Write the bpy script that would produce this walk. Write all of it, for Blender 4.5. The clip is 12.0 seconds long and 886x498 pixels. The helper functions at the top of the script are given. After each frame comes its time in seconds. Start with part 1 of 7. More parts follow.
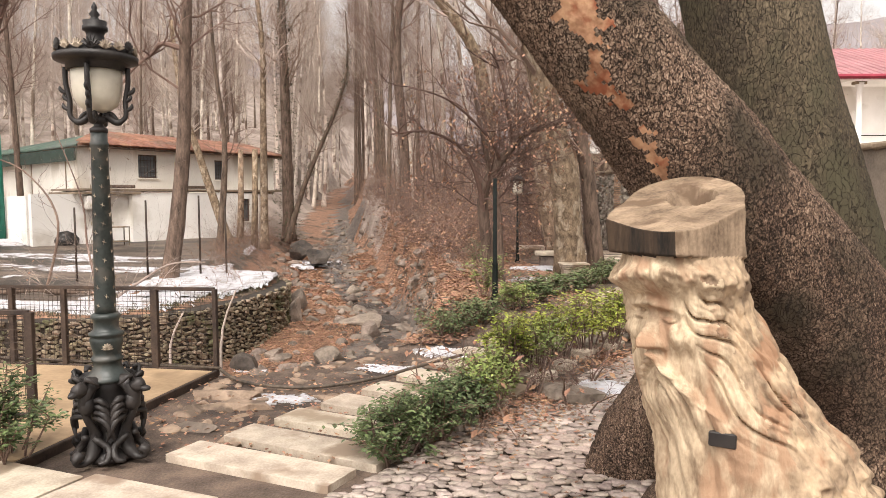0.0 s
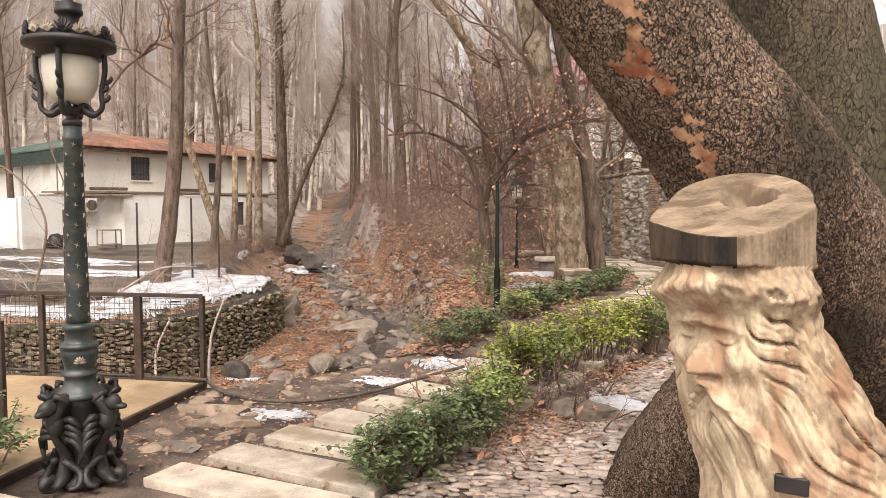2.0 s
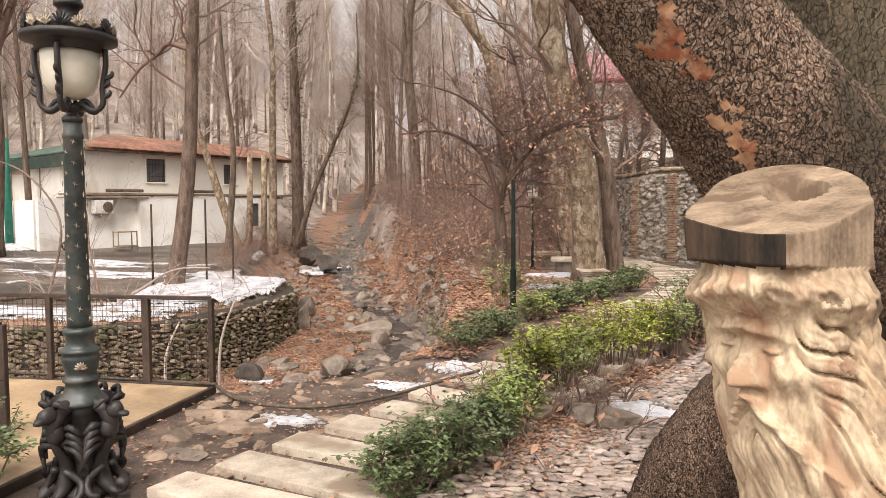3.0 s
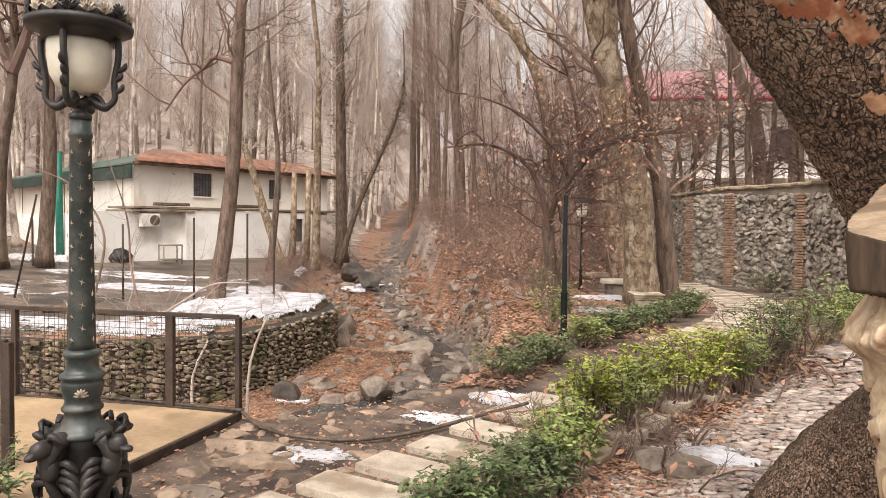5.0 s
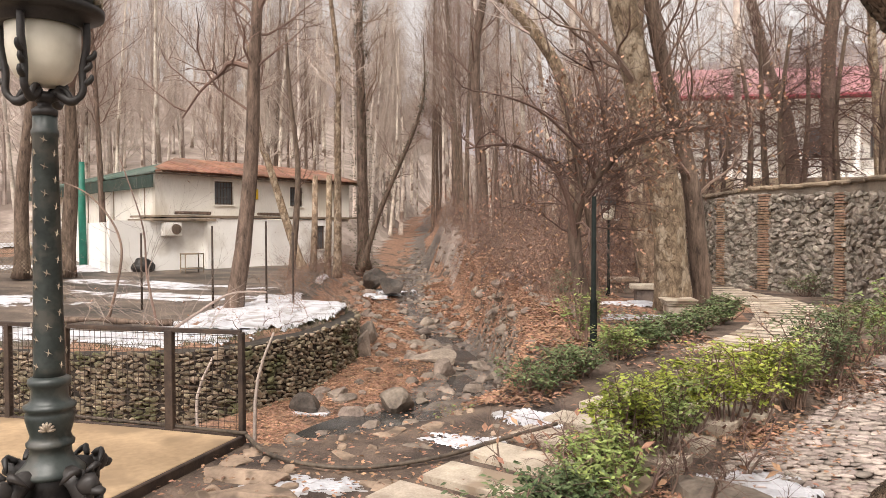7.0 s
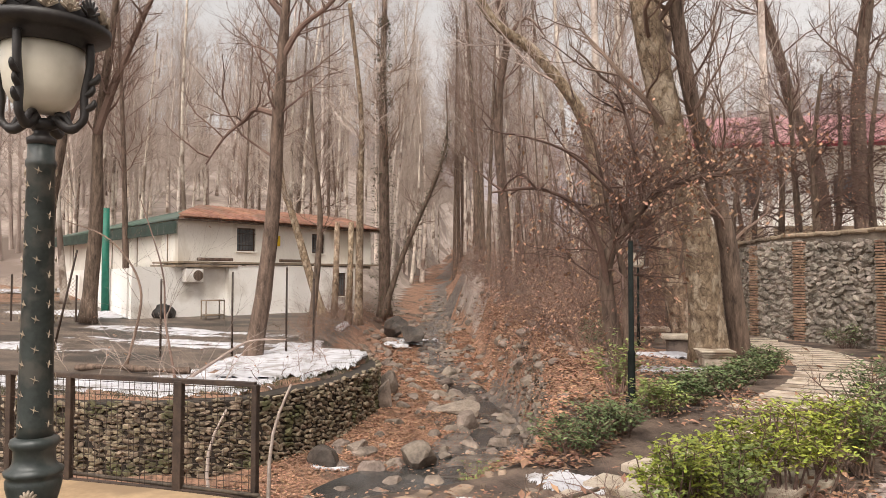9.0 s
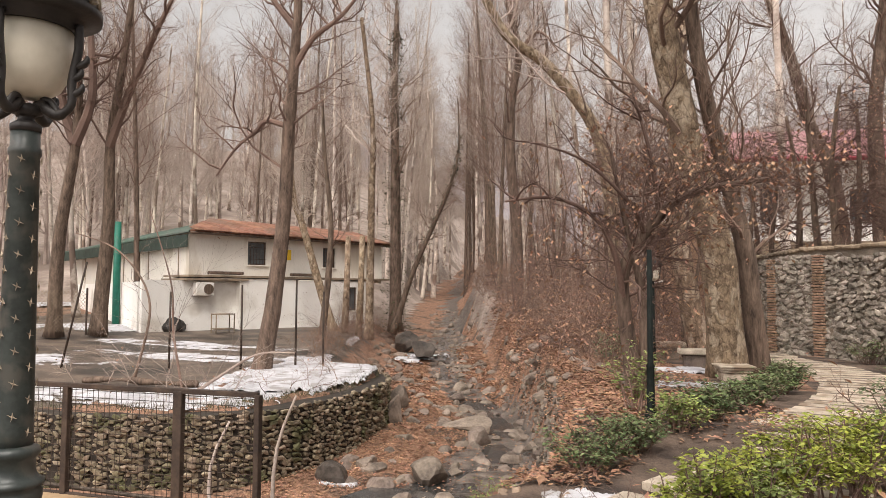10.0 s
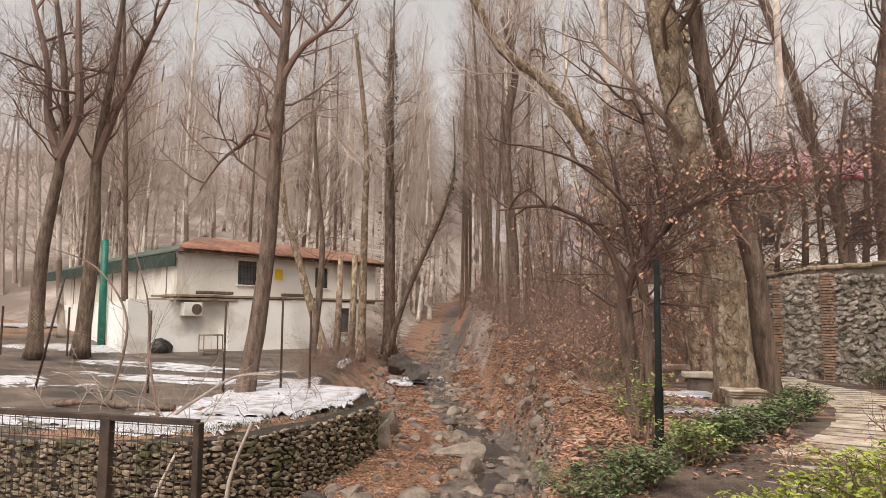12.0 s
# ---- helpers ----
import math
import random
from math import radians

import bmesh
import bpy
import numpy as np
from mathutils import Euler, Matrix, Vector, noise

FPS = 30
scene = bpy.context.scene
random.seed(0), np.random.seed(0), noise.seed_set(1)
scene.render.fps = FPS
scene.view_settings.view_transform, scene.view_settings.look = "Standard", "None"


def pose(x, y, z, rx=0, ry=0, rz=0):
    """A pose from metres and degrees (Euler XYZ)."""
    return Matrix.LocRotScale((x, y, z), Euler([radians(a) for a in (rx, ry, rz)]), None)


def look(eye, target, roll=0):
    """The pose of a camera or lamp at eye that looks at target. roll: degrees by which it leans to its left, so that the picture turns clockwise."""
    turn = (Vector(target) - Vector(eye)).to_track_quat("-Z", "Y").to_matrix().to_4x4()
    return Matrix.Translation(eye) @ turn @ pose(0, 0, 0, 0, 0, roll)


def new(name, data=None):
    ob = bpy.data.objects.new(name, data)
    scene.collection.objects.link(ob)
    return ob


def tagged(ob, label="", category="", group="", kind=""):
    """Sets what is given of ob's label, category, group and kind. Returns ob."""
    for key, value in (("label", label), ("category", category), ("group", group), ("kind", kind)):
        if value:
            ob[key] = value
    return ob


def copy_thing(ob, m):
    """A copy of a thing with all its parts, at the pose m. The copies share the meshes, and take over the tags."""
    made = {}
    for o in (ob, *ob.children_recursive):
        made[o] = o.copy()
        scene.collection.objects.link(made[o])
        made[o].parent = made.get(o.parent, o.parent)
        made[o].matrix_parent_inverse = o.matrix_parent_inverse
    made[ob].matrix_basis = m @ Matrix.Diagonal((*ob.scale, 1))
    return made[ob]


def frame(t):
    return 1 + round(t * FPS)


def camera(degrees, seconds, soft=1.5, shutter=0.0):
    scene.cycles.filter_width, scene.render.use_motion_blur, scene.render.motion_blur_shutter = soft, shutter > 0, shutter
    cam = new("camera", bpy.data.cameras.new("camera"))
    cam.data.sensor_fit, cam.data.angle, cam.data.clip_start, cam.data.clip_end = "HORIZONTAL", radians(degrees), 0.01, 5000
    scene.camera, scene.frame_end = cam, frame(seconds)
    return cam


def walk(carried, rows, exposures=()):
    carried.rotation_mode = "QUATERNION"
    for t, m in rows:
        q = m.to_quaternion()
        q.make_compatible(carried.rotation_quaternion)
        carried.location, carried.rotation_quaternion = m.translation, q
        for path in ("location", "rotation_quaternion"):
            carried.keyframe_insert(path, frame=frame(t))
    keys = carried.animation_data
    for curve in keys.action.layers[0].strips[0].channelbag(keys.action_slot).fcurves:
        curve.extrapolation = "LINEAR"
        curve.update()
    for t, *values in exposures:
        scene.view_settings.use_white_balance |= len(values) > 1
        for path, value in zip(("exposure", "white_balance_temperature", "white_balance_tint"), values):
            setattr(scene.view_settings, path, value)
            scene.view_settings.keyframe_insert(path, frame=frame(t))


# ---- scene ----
cam = camera(63.0, 12.0, soft=0.8)
PATH = [
    (0, (0.844, -0.333, 1.664), (0.449, 1.623, 1.527), -0.3),
    (0.5, (0.766, -0.267, 1.666), (0.383, 1.692, 1.537), -0.3),
    (1, (0.716, -0.212, 1.667), (0.346, 1.749, 1.543), -0.2),
    (1.5, (0.712, -0.107, 1.647), (0.343, 1.855, 1.526), -0.1),
    (2, (0.709, 0.034, 1.644), (0.327, 1.993, 1.52), -0.0),
    (2.5, (0.698, 0.131, 1.635), (0.297, 2.086, 1.507), 0.0),
    (4.3, (0.579, 0.529, 1.616), (0.084, 2.465, 1.529), 0.1),
    (4.5, (0.562, 0.584, 1.61), (0.055, 2.517, 1.526), 0.5),
    (5, (0.525, 0.758, 1.6), (-0.014, 2.683, 1.529), 0.6),
    (5.5, (0.509, 0.831, 1.601), (-0.053, 2.75, 1.534), 0.6),
    (6, (0.476, 0.938, 1.58), (-0.103, 2.851, 1.511), 0.7),
    (6.5, (0.427, 1.041, 1.588), (-0.158, 2.953, 1.524), 0.6),
    (6.7, (0.432, 1.135, 1.6), (-0.159, 3.044, 1.536), 0.1),
    (8.3, (0.316, 1.439, 1.566), (-0.31, 3.338, 1.598), 0.1),
    (8.5, (0.29, 1.499, 1.579), (-0.345, 3.395, 1.623), 0.0),
    (9, (0.247, 1.585, 1.576), (-0.409, 3.473, 1.652), 0.1),
    (9.5, (0.187, 1.668, 1.577), (-0.486, 3.549, 1.675), 0.2),
    (10, (0.169, 1.798, 1.509), (-0.516, 3.674, 1.629), 0.3),
    (10.5, (0.17, 1.968, 1.489), (-0.521, 3.839, 1.624), 0.4),
    (11, (0.114, 2.181, 1.465), (-0.577, 4.052, 1.615), 0.6),
    (11.5, (0.07, 2.354, 1.45), (-0.616, 4.226, 1.613), 0.6),
    (12, (0.031, 2.533, 1.43), (-0.646, 4.406, 1.613), 0.5),
]
walk(cam, [(t, look(eye, target, roll)) for t, eye, target, roll in PATH], [(0, 0.85), (5.5, 0.86), (7.5, 0.77), (9.5, 0.59), (12, 0.52)])

# ---- light ----
world = bpy.data.worlds.new("overcast_sky")
scene.world = world
world.use_nodes = True
wn, wl = world.node_tree.nodes, world.node_tree.links
sky = wn.new("ShaderNodeTexSky")
sky.sky_type, sky.sun_disc = "NISHITA", False
sky.sun_elevation, sky.sun_rotation = radians(48), radians(200)
sky.air_density, sky.dust_density, sky.ozone_density = 1.0, 4.0, 1.0
grey = wn.new("ShaderNodeHueSaturation")
grey.inputs["Saturation"].default_value = 0.07
warm = wn.new("ShaderNodeMix")
warm.data_type, warm.blend_type = "RGBA", "MULTIPLY"
warm.inputs[0].default_value = 1.0
warm.inputs[7].default_value = (1.0, 0.945, 0.905, 1)
wl.new(sky.outputs[0], grey.inputs["Color"])
wl.new(grey.outputs[0], warm.inputs[6])
wl.new(warm.outputs[2], wn["Background"].inputs[0])
wn["Background"].inputs[1].default_value = 0.15
sun = new("sun", bpy.data.lights.new("sun", "SUN"))
sun.data.energy, sun.data.angle, sun.data.color = 1.7, radians(18), (1.0, 0.94, 0.86)
sun.matrix_world = look((0, 0, 30), (-5.0, 12.0, 10.0))


# ---- helpers of this scene ----
def lin(c):
    return tuple((v / 12.92 if v <= 0.04045 else ((v + 0.055) / 1.055) ** 2.4) for v in c)


def mat(name, cols, scale=4.0, rough=0.8, bump=0.3, fine=40.0, stretch=(1, 1, 1), metal=0.0, rand=0.0, island=0.0,
        stain=None, stain_scale=0.7, spec=0.4, voro=0.0, voro_scale=8.0, dist=0.01):
    """Surface with two scales of colour noise, fine grain relief, optional cracks, stains and per-piece variation. cols: two base colours."""
    m = bpy.data.materials.new(name)
    m.use_nodes = True
    n, l = m.node_tree.nodes, m.node_tree.links
    bs = n["Principled BSDF"]
    co = n.new("ShaderNodeNewGeometry")
    mp = n.new("ShaderNodeMapping")
    mp.inputs["Scale"].default_value = stretch
    l.new(co.outputs["Position"], mp.inputs[0])
    big = n.new("ShaderNodeTexNoise")
    big.inputs["Scale"].default_value, big.inputs["Detail"].default_value = scale, 6
    small = n.new("ShaderNodeTexNoise")
    small.inputs["Scale"].default_value, small.inputs["Detail"].default_value = fine, 4
    l.new(mp.outputs[0], big.inputs["Vector"])
    l.new(mp.outputs[0], small.inputs["Vector"])
    add = n.new("ShaderNodeMath")
    add.operation = "MULTIPLY_ADD"
    add.inputs[1].default_value = 0.45
    l.new(small.outputs[0], add.inputs[0])
    l.new(big.outputs[0], add.inputs[2])
    ramp = n.new("ShaderNodeValToRGB")
    ramp.color_ramp.elements[0].position, ramp.color_ramp.elements[1].position = 0.5, 0.95
    ramp.color_ramp.elements[0].color, ramp.color_ramp.elements[1].color = (*cols[0], 1), (*cols[1], 1)
    l.new(add.outputs[0], ramp.inputs[0])
    col = ramp.outputs[0]

    def mixin(fac, other, kind="MIX"):
        x = n.new("ShaderNodeMix")
        x.data_type, x.blend_type = "RGBA", kind
        l.new(fac, x.inputs[0])
        l.new(col, x.inputs[6])
        x.inputs[7].default_value = (*other, 1)
        return x.outputs[2]

    if stain:
        st = n.new("ShaderNodeTexNoise")
        st.inputs["Scale"].default_value, st.inputs["Detail"].default_value = stain_scale, 5
        l.new(mp.outputs[0], st.inputs["Vector"])
        sr = n.new("ShaderNodeValToRGB")
        sr.color_ramp.elements[0].position, sr.color_ramp.elements[1].position = 0.53, 0.61
        l.new(st.outputs[0], sr.inputs[0])
        col = mixin(sr.outputs[0], stain)
    height = add.outputs[0]
    if voro:
        vo = n.new("ShaderNodeTexVoronoi")
        vo.feature = "DISTANCE_TO_EDGE"
        vo.inputs["Scale"].default_value = voro_scale
        wob = n.new("ShaderNodeMix")
        wob.data_type = "VECTOR"
        wob.inputs[0].default_value = 0.12
        l.new(mp.outputs[0], wob.inputs[4])
        l.new(big.outputs[1], wob.inputs[5])
        l.new(wob.outputs[1], vo.inputs["Vector"])
        vr = n.new("ShaderNodeValToRGB")
        vr.color_ramp.elements[0].position, vr.color_ramp.elements[1].position = 0.0, 0.2
        l.new(vo.outputs[0], vr.inputs[0])
        inv = n.new("ShaderNodeMath")
        inv.operation = "MULTIPLY_ADD"
        inv.inputs[1].default_value, inv.inputs[2].default_value = -voro, voro
        l.new(vr.outputs[0], inv.inputs[0])
        col = mixin(inv.outputs[0], tuple(c * 0.25 for c in cols[0]))
        hs = n.new("ShaderNodeMath")
        hs.operation = "MULTIPLY_ADD"
        hs.inputs[1].default_value = 0.7
        l.new(vr.outputs[0], hs.inputs[0])
        l.new(height, hs.inputs[2])
        height = hs.outputs[0]
    if rand or island:
        if island:
            src = n.new("ShaderNodeNewGeometry").outputs["Random Per Island"]
        else:
            src = n.new("ShaderNodeObjectInfo").outputs["Random"]
        mr = n.new("ShaderNodeMapRange")
        k = rand or island
        mr.inputs[3].default_value, mr.inputs[4].default_value = 1 - k, 1 + k
        l.new(src, mr.inputs[0])
        hv = n.new("ShaderNodeHueSaturation")
        l.new(mr.outputs[0], hv.inputs["Value"])
        mh = n.new("ShaderNodeMapRange")
        mh.inputs[3].default_value, mh.inputs[4].default_value = 0.5 - k * 0.05, 0.5 + k * 0.05
        wn2 = n.new("ShaderNodeTexWhiteNoise")
        wn2.noise_dimensions = "1D"
        l.new(src, wn2.inputs["W"])
        l.new(wn2.outputs[0], mh.inputs[0])
        l.new(mh.outputs[0], hv.inputs["Hue"])
        l.new(col, hv.inputs["Color"])
        col = hv.outputs[0]
    l.new(col, bs.inputs["Base Color"])
    bs.inputs["Roughness"].default_value, bs.inputs["Metallic"].default_value = rough, metal
    bs.inputs["Specular IOR Level"].default_value = spec
    if bump:
        bp = n.new("ShaderNodeBump")
        bp.inputs["Strength"].default_value, bp.inputs["Distance"].default_value = bump, dist
        l.new(height, bp.inputs["Height"])
        l.new(bp.outputs[0], bs.inputs["Normal"])
    return m


def bark_mat(name, dark, mid, light, scale=32.0, crack=0.1, moss=None, dist=0.012, stretch=(1, 1, 0.75)):
    """Scaly bark: small plates with dark cracks between them, each plate of its own shade, over broad darker and lighter zones."""
    m = bpy.data.materials.new(name)
    m.use_nodes = True
    n, l = m.node_tree.nodes, m.node_tree.links
    bs = n["Principled BSDF"]
    co = n.new("ShaderNodeNewGeometry")
    mp = n.new("ShaderNodeMapping")
    mp.inputs["Scale"].default_value = stretch
    l.new(co.outputs["Position"], mp.inputs[0])

    def noise_node(sc, detail, vec):
        t = n.new("ShaderNodeTexNoise")
        t.inputs["Scale"].default_value, t.inputs["Detail"].default_value = sc, detail
        l.new(vec, t.inputs["Vector"])
        return t
    warp = noise_node(scale * 0.55, 3, mp.outputs[0])
    add = n.new("ShaderNodeVectorMath")
    add.operation = "MULTIPLY_ADD"
    add.inputs[1].default_value = (3.0 / scale,) * 3
    l.new(warp.outputs[1], add.inputs[0])
    l.new(mp.outputs[0], add.inputs[2])

    def cells(feature):
        v = n.new("ShaderNodeTexVoronoi")
        v.feature = feature
        v.inputs["Scale"].default_value = scale
        l.new(add.outputs[0], v.inputs["Vector"])
        return v
    edge, cell = cells("DISTANCE_TO_EDGE"), cells("F1")
    broad, grain = noise_node(1.7, 4, mp.outputs[0]), noise_node(scale * 3, 6, mp.outputs[0])
    sep = n.new("ShaderNodeSeparateColor")
    l.new(cell.outputs["Color"], sep.inputs[0])

    def mad(a, k, b):
        t = n.new("ShaderNodeMath")
        t.operation = "MULTIPLY_ADD"
        t.inputs[1].default_value = k
        l.new(a, t.inputs[0])
        if isinstance(b, float):
            t.inputs[2].default_value = b
        else:
            l.new(b, t.inputs[2])
        return t.outputs[0]
    tone = mad(grain.outputs[0], 1.7, mad(sep.outputs[0], 0.2, mad(broad.outputs[0], 1.1, -1.05)))
    ramp = n.new("ShaderNodeValToRGB")
    e = ramp.color_ramp.elements
    e[0].position, e[0].color = 0.1, (*dark, 1)
    e[1].position, e[1].color = 0.95, (*light, 1)
    k = e.new(0.5)
    k.color = (*mid, 1)
    l.new(tone, ramp.inputs[0])
    col = ramp.outputs[0]

    def mix(fac, a, b):
        x = n.new("ShaderNodeMix")
        x.data_type = "RGBA"
        l.new(fac, x.inputs[0])
        l.new(a, x.inputs[6]) if not isinstance(a, tuple) else None
        if isinstance(a, tuple):
            x.inputs[6].default_value = (*a, 1)
        if isinstance(b, tuple):
            x.inputs[7].default_value = (*b, 1)
        else:
            l.new(b, x.inputs[7])
        return x.outputs[2]

    def ramp_of(src, a, b):
        r = n.new("ShaderNodeValToRGB")
        r.color_ramp.elements[0].position, r.color_ramp.elements[1].position = a, b
        l.new(src, r.inputs[0])
        return r.outputs[0]
    if moss:
        mo = noise_node(2.6, 6, mp.outputs[0])
        col = mix(ramp_of(mo.outputs[0], 0.5, 0.66), col, moss)
    rise = ramp_of(edge.outputs[0], 0.0, crack)
    col = mix(rise, tuple(c * 0.72 for c in dark), col)
    l.new(col, bs.inputs["Base Color"])
    bs.inputs["Roughness"].default_value, bs.inputs["Specular IOR Level"].default_value = 0.9, 0.25
    bp = n.new("ShaderNodeBump")
    bp.inputs["Strength"].default_value, bp.inputs["Distance"].default_value = 1.0, dist
    l.new(mad(grain.outputs[0], 0.6, mad(sep.outputs[1], 0.3, rise)), bp.inputs["Height"])
    l.new(bp.outputs[0], bs.inputs["Normal"])
    return m


def bmo():
    return bmesh.new()


def finish(name, bm, material, smooth=False):
    me = bpy.data.meshes.new(name)
    bm.normal_update()
    bm.to_mesh(me)
    bm.free()
    for x in (material if isinstance(material, (list, tuple)) else [material]):
        me.materials.append(x)
    if smooth:
        me.polygons.foreach_set("use_smooth", [True] * len(me.polygons))
    return me


def part(name, bm, material, parent, label="", smooth=False):
    """Links a bmesh (or a ready mesh) as one mesh object under a thing."""
    me = bm if isinstance(bm, bpy.types.Mesh) else finish(name, bm, material, smooth)
    ob = new(name, me)
    ob.parent = parent
    if label:
        ob["label"] = label
    return ob


def thing(name, label, category, at=(0, 0, 0), rz=0, group="", kind=""):
    ob = new(name)
    ob.matrix_world = pose(*at, 0, 0, rz)
    ob.empty_display_size = 0.2
    return tagged(ob, label, category, group, kind)


def solid(name, bm, material, label, category, kind="", group="", smooth=False):
    me = bm if isinstance(bm, bpy.types.Mesh) else finish(name, bm, material, smooth)
    return tagged(new(name, me), label, category, group, kind)


def box(bm, c, s, bevel=0.0, m=None, jitter=0.0):
    """A box of centre c and size s, with bevelled edges."""
    r = bmesh.ops.create_cube(bm, size=1.0)
    vs = r["verts"]
    for v in vs:
        v.co = Vector((v.co.x * s[0], v.co.y * s[1], v.co.z * s[2]))
        if jitter:
            v.co += Vector([random.uniform(-jitter, jitter) for _ in range(3)])
    if bevel:
        es = list({e for v in vs for e in v.link_edges})
        vs = list({v for f in bmesh.ops.bevel(bm, geom=es, offset=bevel, segments=1, affect="EDGES")["faces"] for v in f.verts} | {v for v in vs if v.is_valid})
    mm = Matrix.Translation(c) @ (m or Matrix())
    for v in vs:
        v.co = mm @ v.co
    return vs


def tube(bm, pts, radii, seg=8, caps=True, wobble=0.0, mi=0):
    """A tapered tube along points."""
    pts = [Vector(p) for p in pts]
    rings, side = [], None
    for i, p in enumerate(pts):
        d = (pts[min(i + 1, len(pts) - 1)] - pts[max(i - 1, 0)]).normalized()
        if side is None:
            side = d.cross(Vector((0.31, 0.95, 0.11)) if abs(d.z) > 0.5 else Vector((0, 0, 1))).normalized()
        side = (side - d * side.dot(d)).normalized()
        up = d.cross(side)
        r = radii[i] if hasattr(radii, "__len__") else radii
        ring = []
        for k in range(seg):
            a = 2 * math.pi * k / seg
            rr = r * (1 + random.uniform(-wobble, wobble)) if wobble else r
            ring.append(bm.verts.new(p + (side * math.cos(a) + up * math.sin(a)) * rr))
        rings.append(ring)
    for a, b in zip(rings, rings[1:]):
        for k in range(seg):
            f = bm.faces.new((a[k], a[(k + 1) % seg], b[(k + 1) % seg], b[k]))
            f.material_index = mi
    if caps and seg > 2:
        bm.faces.new(rings[0][::-1])
        bm.faces.new(rings[-1])


def lathe(bm, prof, seg=24, c=(0, 0, 0)):
    """A turned solid from (radius, height) pairs."""
    rings = [[bm.verts.new((c[0] + r * math.cos(2 * math.pi * k / seg), c[1] + r * math.sin(2 * math.pi * k / seg), c[2] + z)) for k in range(seg)] for r, z in prof]
    for a, b in zip(rings, rings[1:]):
        for k in range(seg):
            bm.faces.new((a[k], a[(k + 1) % seg], b[(k + 1) % seg], b[k]))
    bm.faces.new(rings[0][::-1])
    bm.faces.new(rings[-1])


def curve_at(pts, n):
    """n points evenly spread on a smooth line through pts."""
    p = [Vector(q) for q in pts]
    out = []
    for i in range(n):
        u = i / (n - 1) * (len(p) - 1)
        k = min(int(u), len(p) - 2)
        f = u - k
        a, b, c, d = p[max(k - 1, 0)], p[k], p[k + 1], p[min(k + 2, len(p) - 1)]
        out.append(0.5 * (2 * b + (c - a) * f + (2 * a - 5 * b + 4 * c - d) * f * f + (3 * b - 3 * c + d - a) * f ** 3))
    return out


def interp(x, table):
    xs, ys = zip(*table)
    return float(np.interp(x, xs, ys))


def pebble(name, n, material, flat=0.6, seed=0, smooth=False, round_=0.5):
    """A rough stone: the hull of n random points, about one metre across."""
    rng = random.Random(seed)
    bm = bmo()
    for _ in range(n):
        v = Vector((rng.gauss(0, 1), rng.gauss(0, 1), rng.gauss(0, 1))).normalized()
        box_v = Vector([max(-0.62, min(0.62, c * 1.1)) for c in v])
        v = v * round_ + box_v * (1 - round_)
        bm.verts.new((v.x * 0.55, v.y * 0.5, v.z * 0.5 * flat))
    r = bmesh.ops.convex_hull(bm, input=list(bm.verts))
    bmesh.ops.delete(bm, geom=[g for g in r["geom_interior"] if isinstance(g, bmesh.types.BMVert)], context="VERTS")
    return finish(name, bm, material, smooth)


def merged(name, items, material):
    """One mesh of many placed copies: items are (mesh, matrix)."""
    verts, faces, base = [], [], 0
    cache = {}
    for me, m in items:
        if me.name not in cache:
            co = np.empty(len(me.vertices) * 3)
            me.vertices.foreach_get("co", co)
            cache[me.name] = (co.reshape(-1, 3), [tuple(p.vertices) for p in me.polygons])
        co, fs = cache[me.name]
        a = np.array(m)
        verts.append(co @ a[:3, :3].T + a[:3, 3])
        faces.extend(tuple(i + base for i in f) for f in fs)
        base += len(co)
    me = bpy.data.meshes.new(name)
    me.from_pydata(np.concatenate(verts), [], faces)
    me.materials.append(material)
    me.update()
    return me


# ---- materials ----
M_soil = mat("damp_soil", (lin((0.24, 0.2, 0.175)), lin((0.47, 0.4, 0.35))), 3.5, 0.8, 0.9, 55, stain=lin((0.24, 0.2, 0.18)), stain_scale=1.3, dist=0.02)
M_yard = mat("wet_muddy_asphalt", (lin((0.23, 0.2, 0.175)), lin((0.47, 0.41, 0.36))), 1.6, 0.55, 0.8, 18, stretch=(0.6, 1, 1), stain=lin((0.24, 0.215, 0.19)), stain_scale=0.5, dist=0.04)
M_bed = mat("stream_gravel", (lin((0.22, 0.2, 0.185)), lin((0.5, 0.455, 0.42))), 5, 0.5, 1.0, 24, dist=0.05)
M_litter = mat("leaf_litter", (lin((0.37, 0.285, 0.235)), lin((0.69, 0.535, 0.44))), 7.0, 0.9, 1.0, 34, stain=lin((0.38, 0.315, 0.27)), stain_scale=0.6, dist=0.06)
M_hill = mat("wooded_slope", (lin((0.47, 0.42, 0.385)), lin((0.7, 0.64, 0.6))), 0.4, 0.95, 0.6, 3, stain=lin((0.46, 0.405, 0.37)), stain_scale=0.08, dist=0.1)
M_snow = mat("old_snow", ((0.4, 0.39, 0.41), (0.62, 0.61, 0.635)), 3, 0.75, 0.7, 30, stain=(0.33, 0.31, 0.3), stain_scale=2.2, dist=0.03)
M_water = mat("stream_water", ((0.03, 0.03, 0.03), (0.07, 0.068, 0.065)), 1.5, 0.12, 0.5, 9, spec=0.6, dist=0.03)
M_slab = mat("cut_limestone", (lin((0.59, 0.535, 0.475)), lin((0.79, 0.735, 0.665))), 5, 0.8, 0.6, 60, rand=0.12, stain=lin((0.56, 0.49, 0.42)), stain_scale=2.4, dist=0.006)
M_cobble = mat("river_cobbles", (lin((0.5, 0.44, 0.4)), lin((0.74, 0.67, 0.62))), 5, 0.6, 0.3, 60, rand=0.28, dist=0.004)
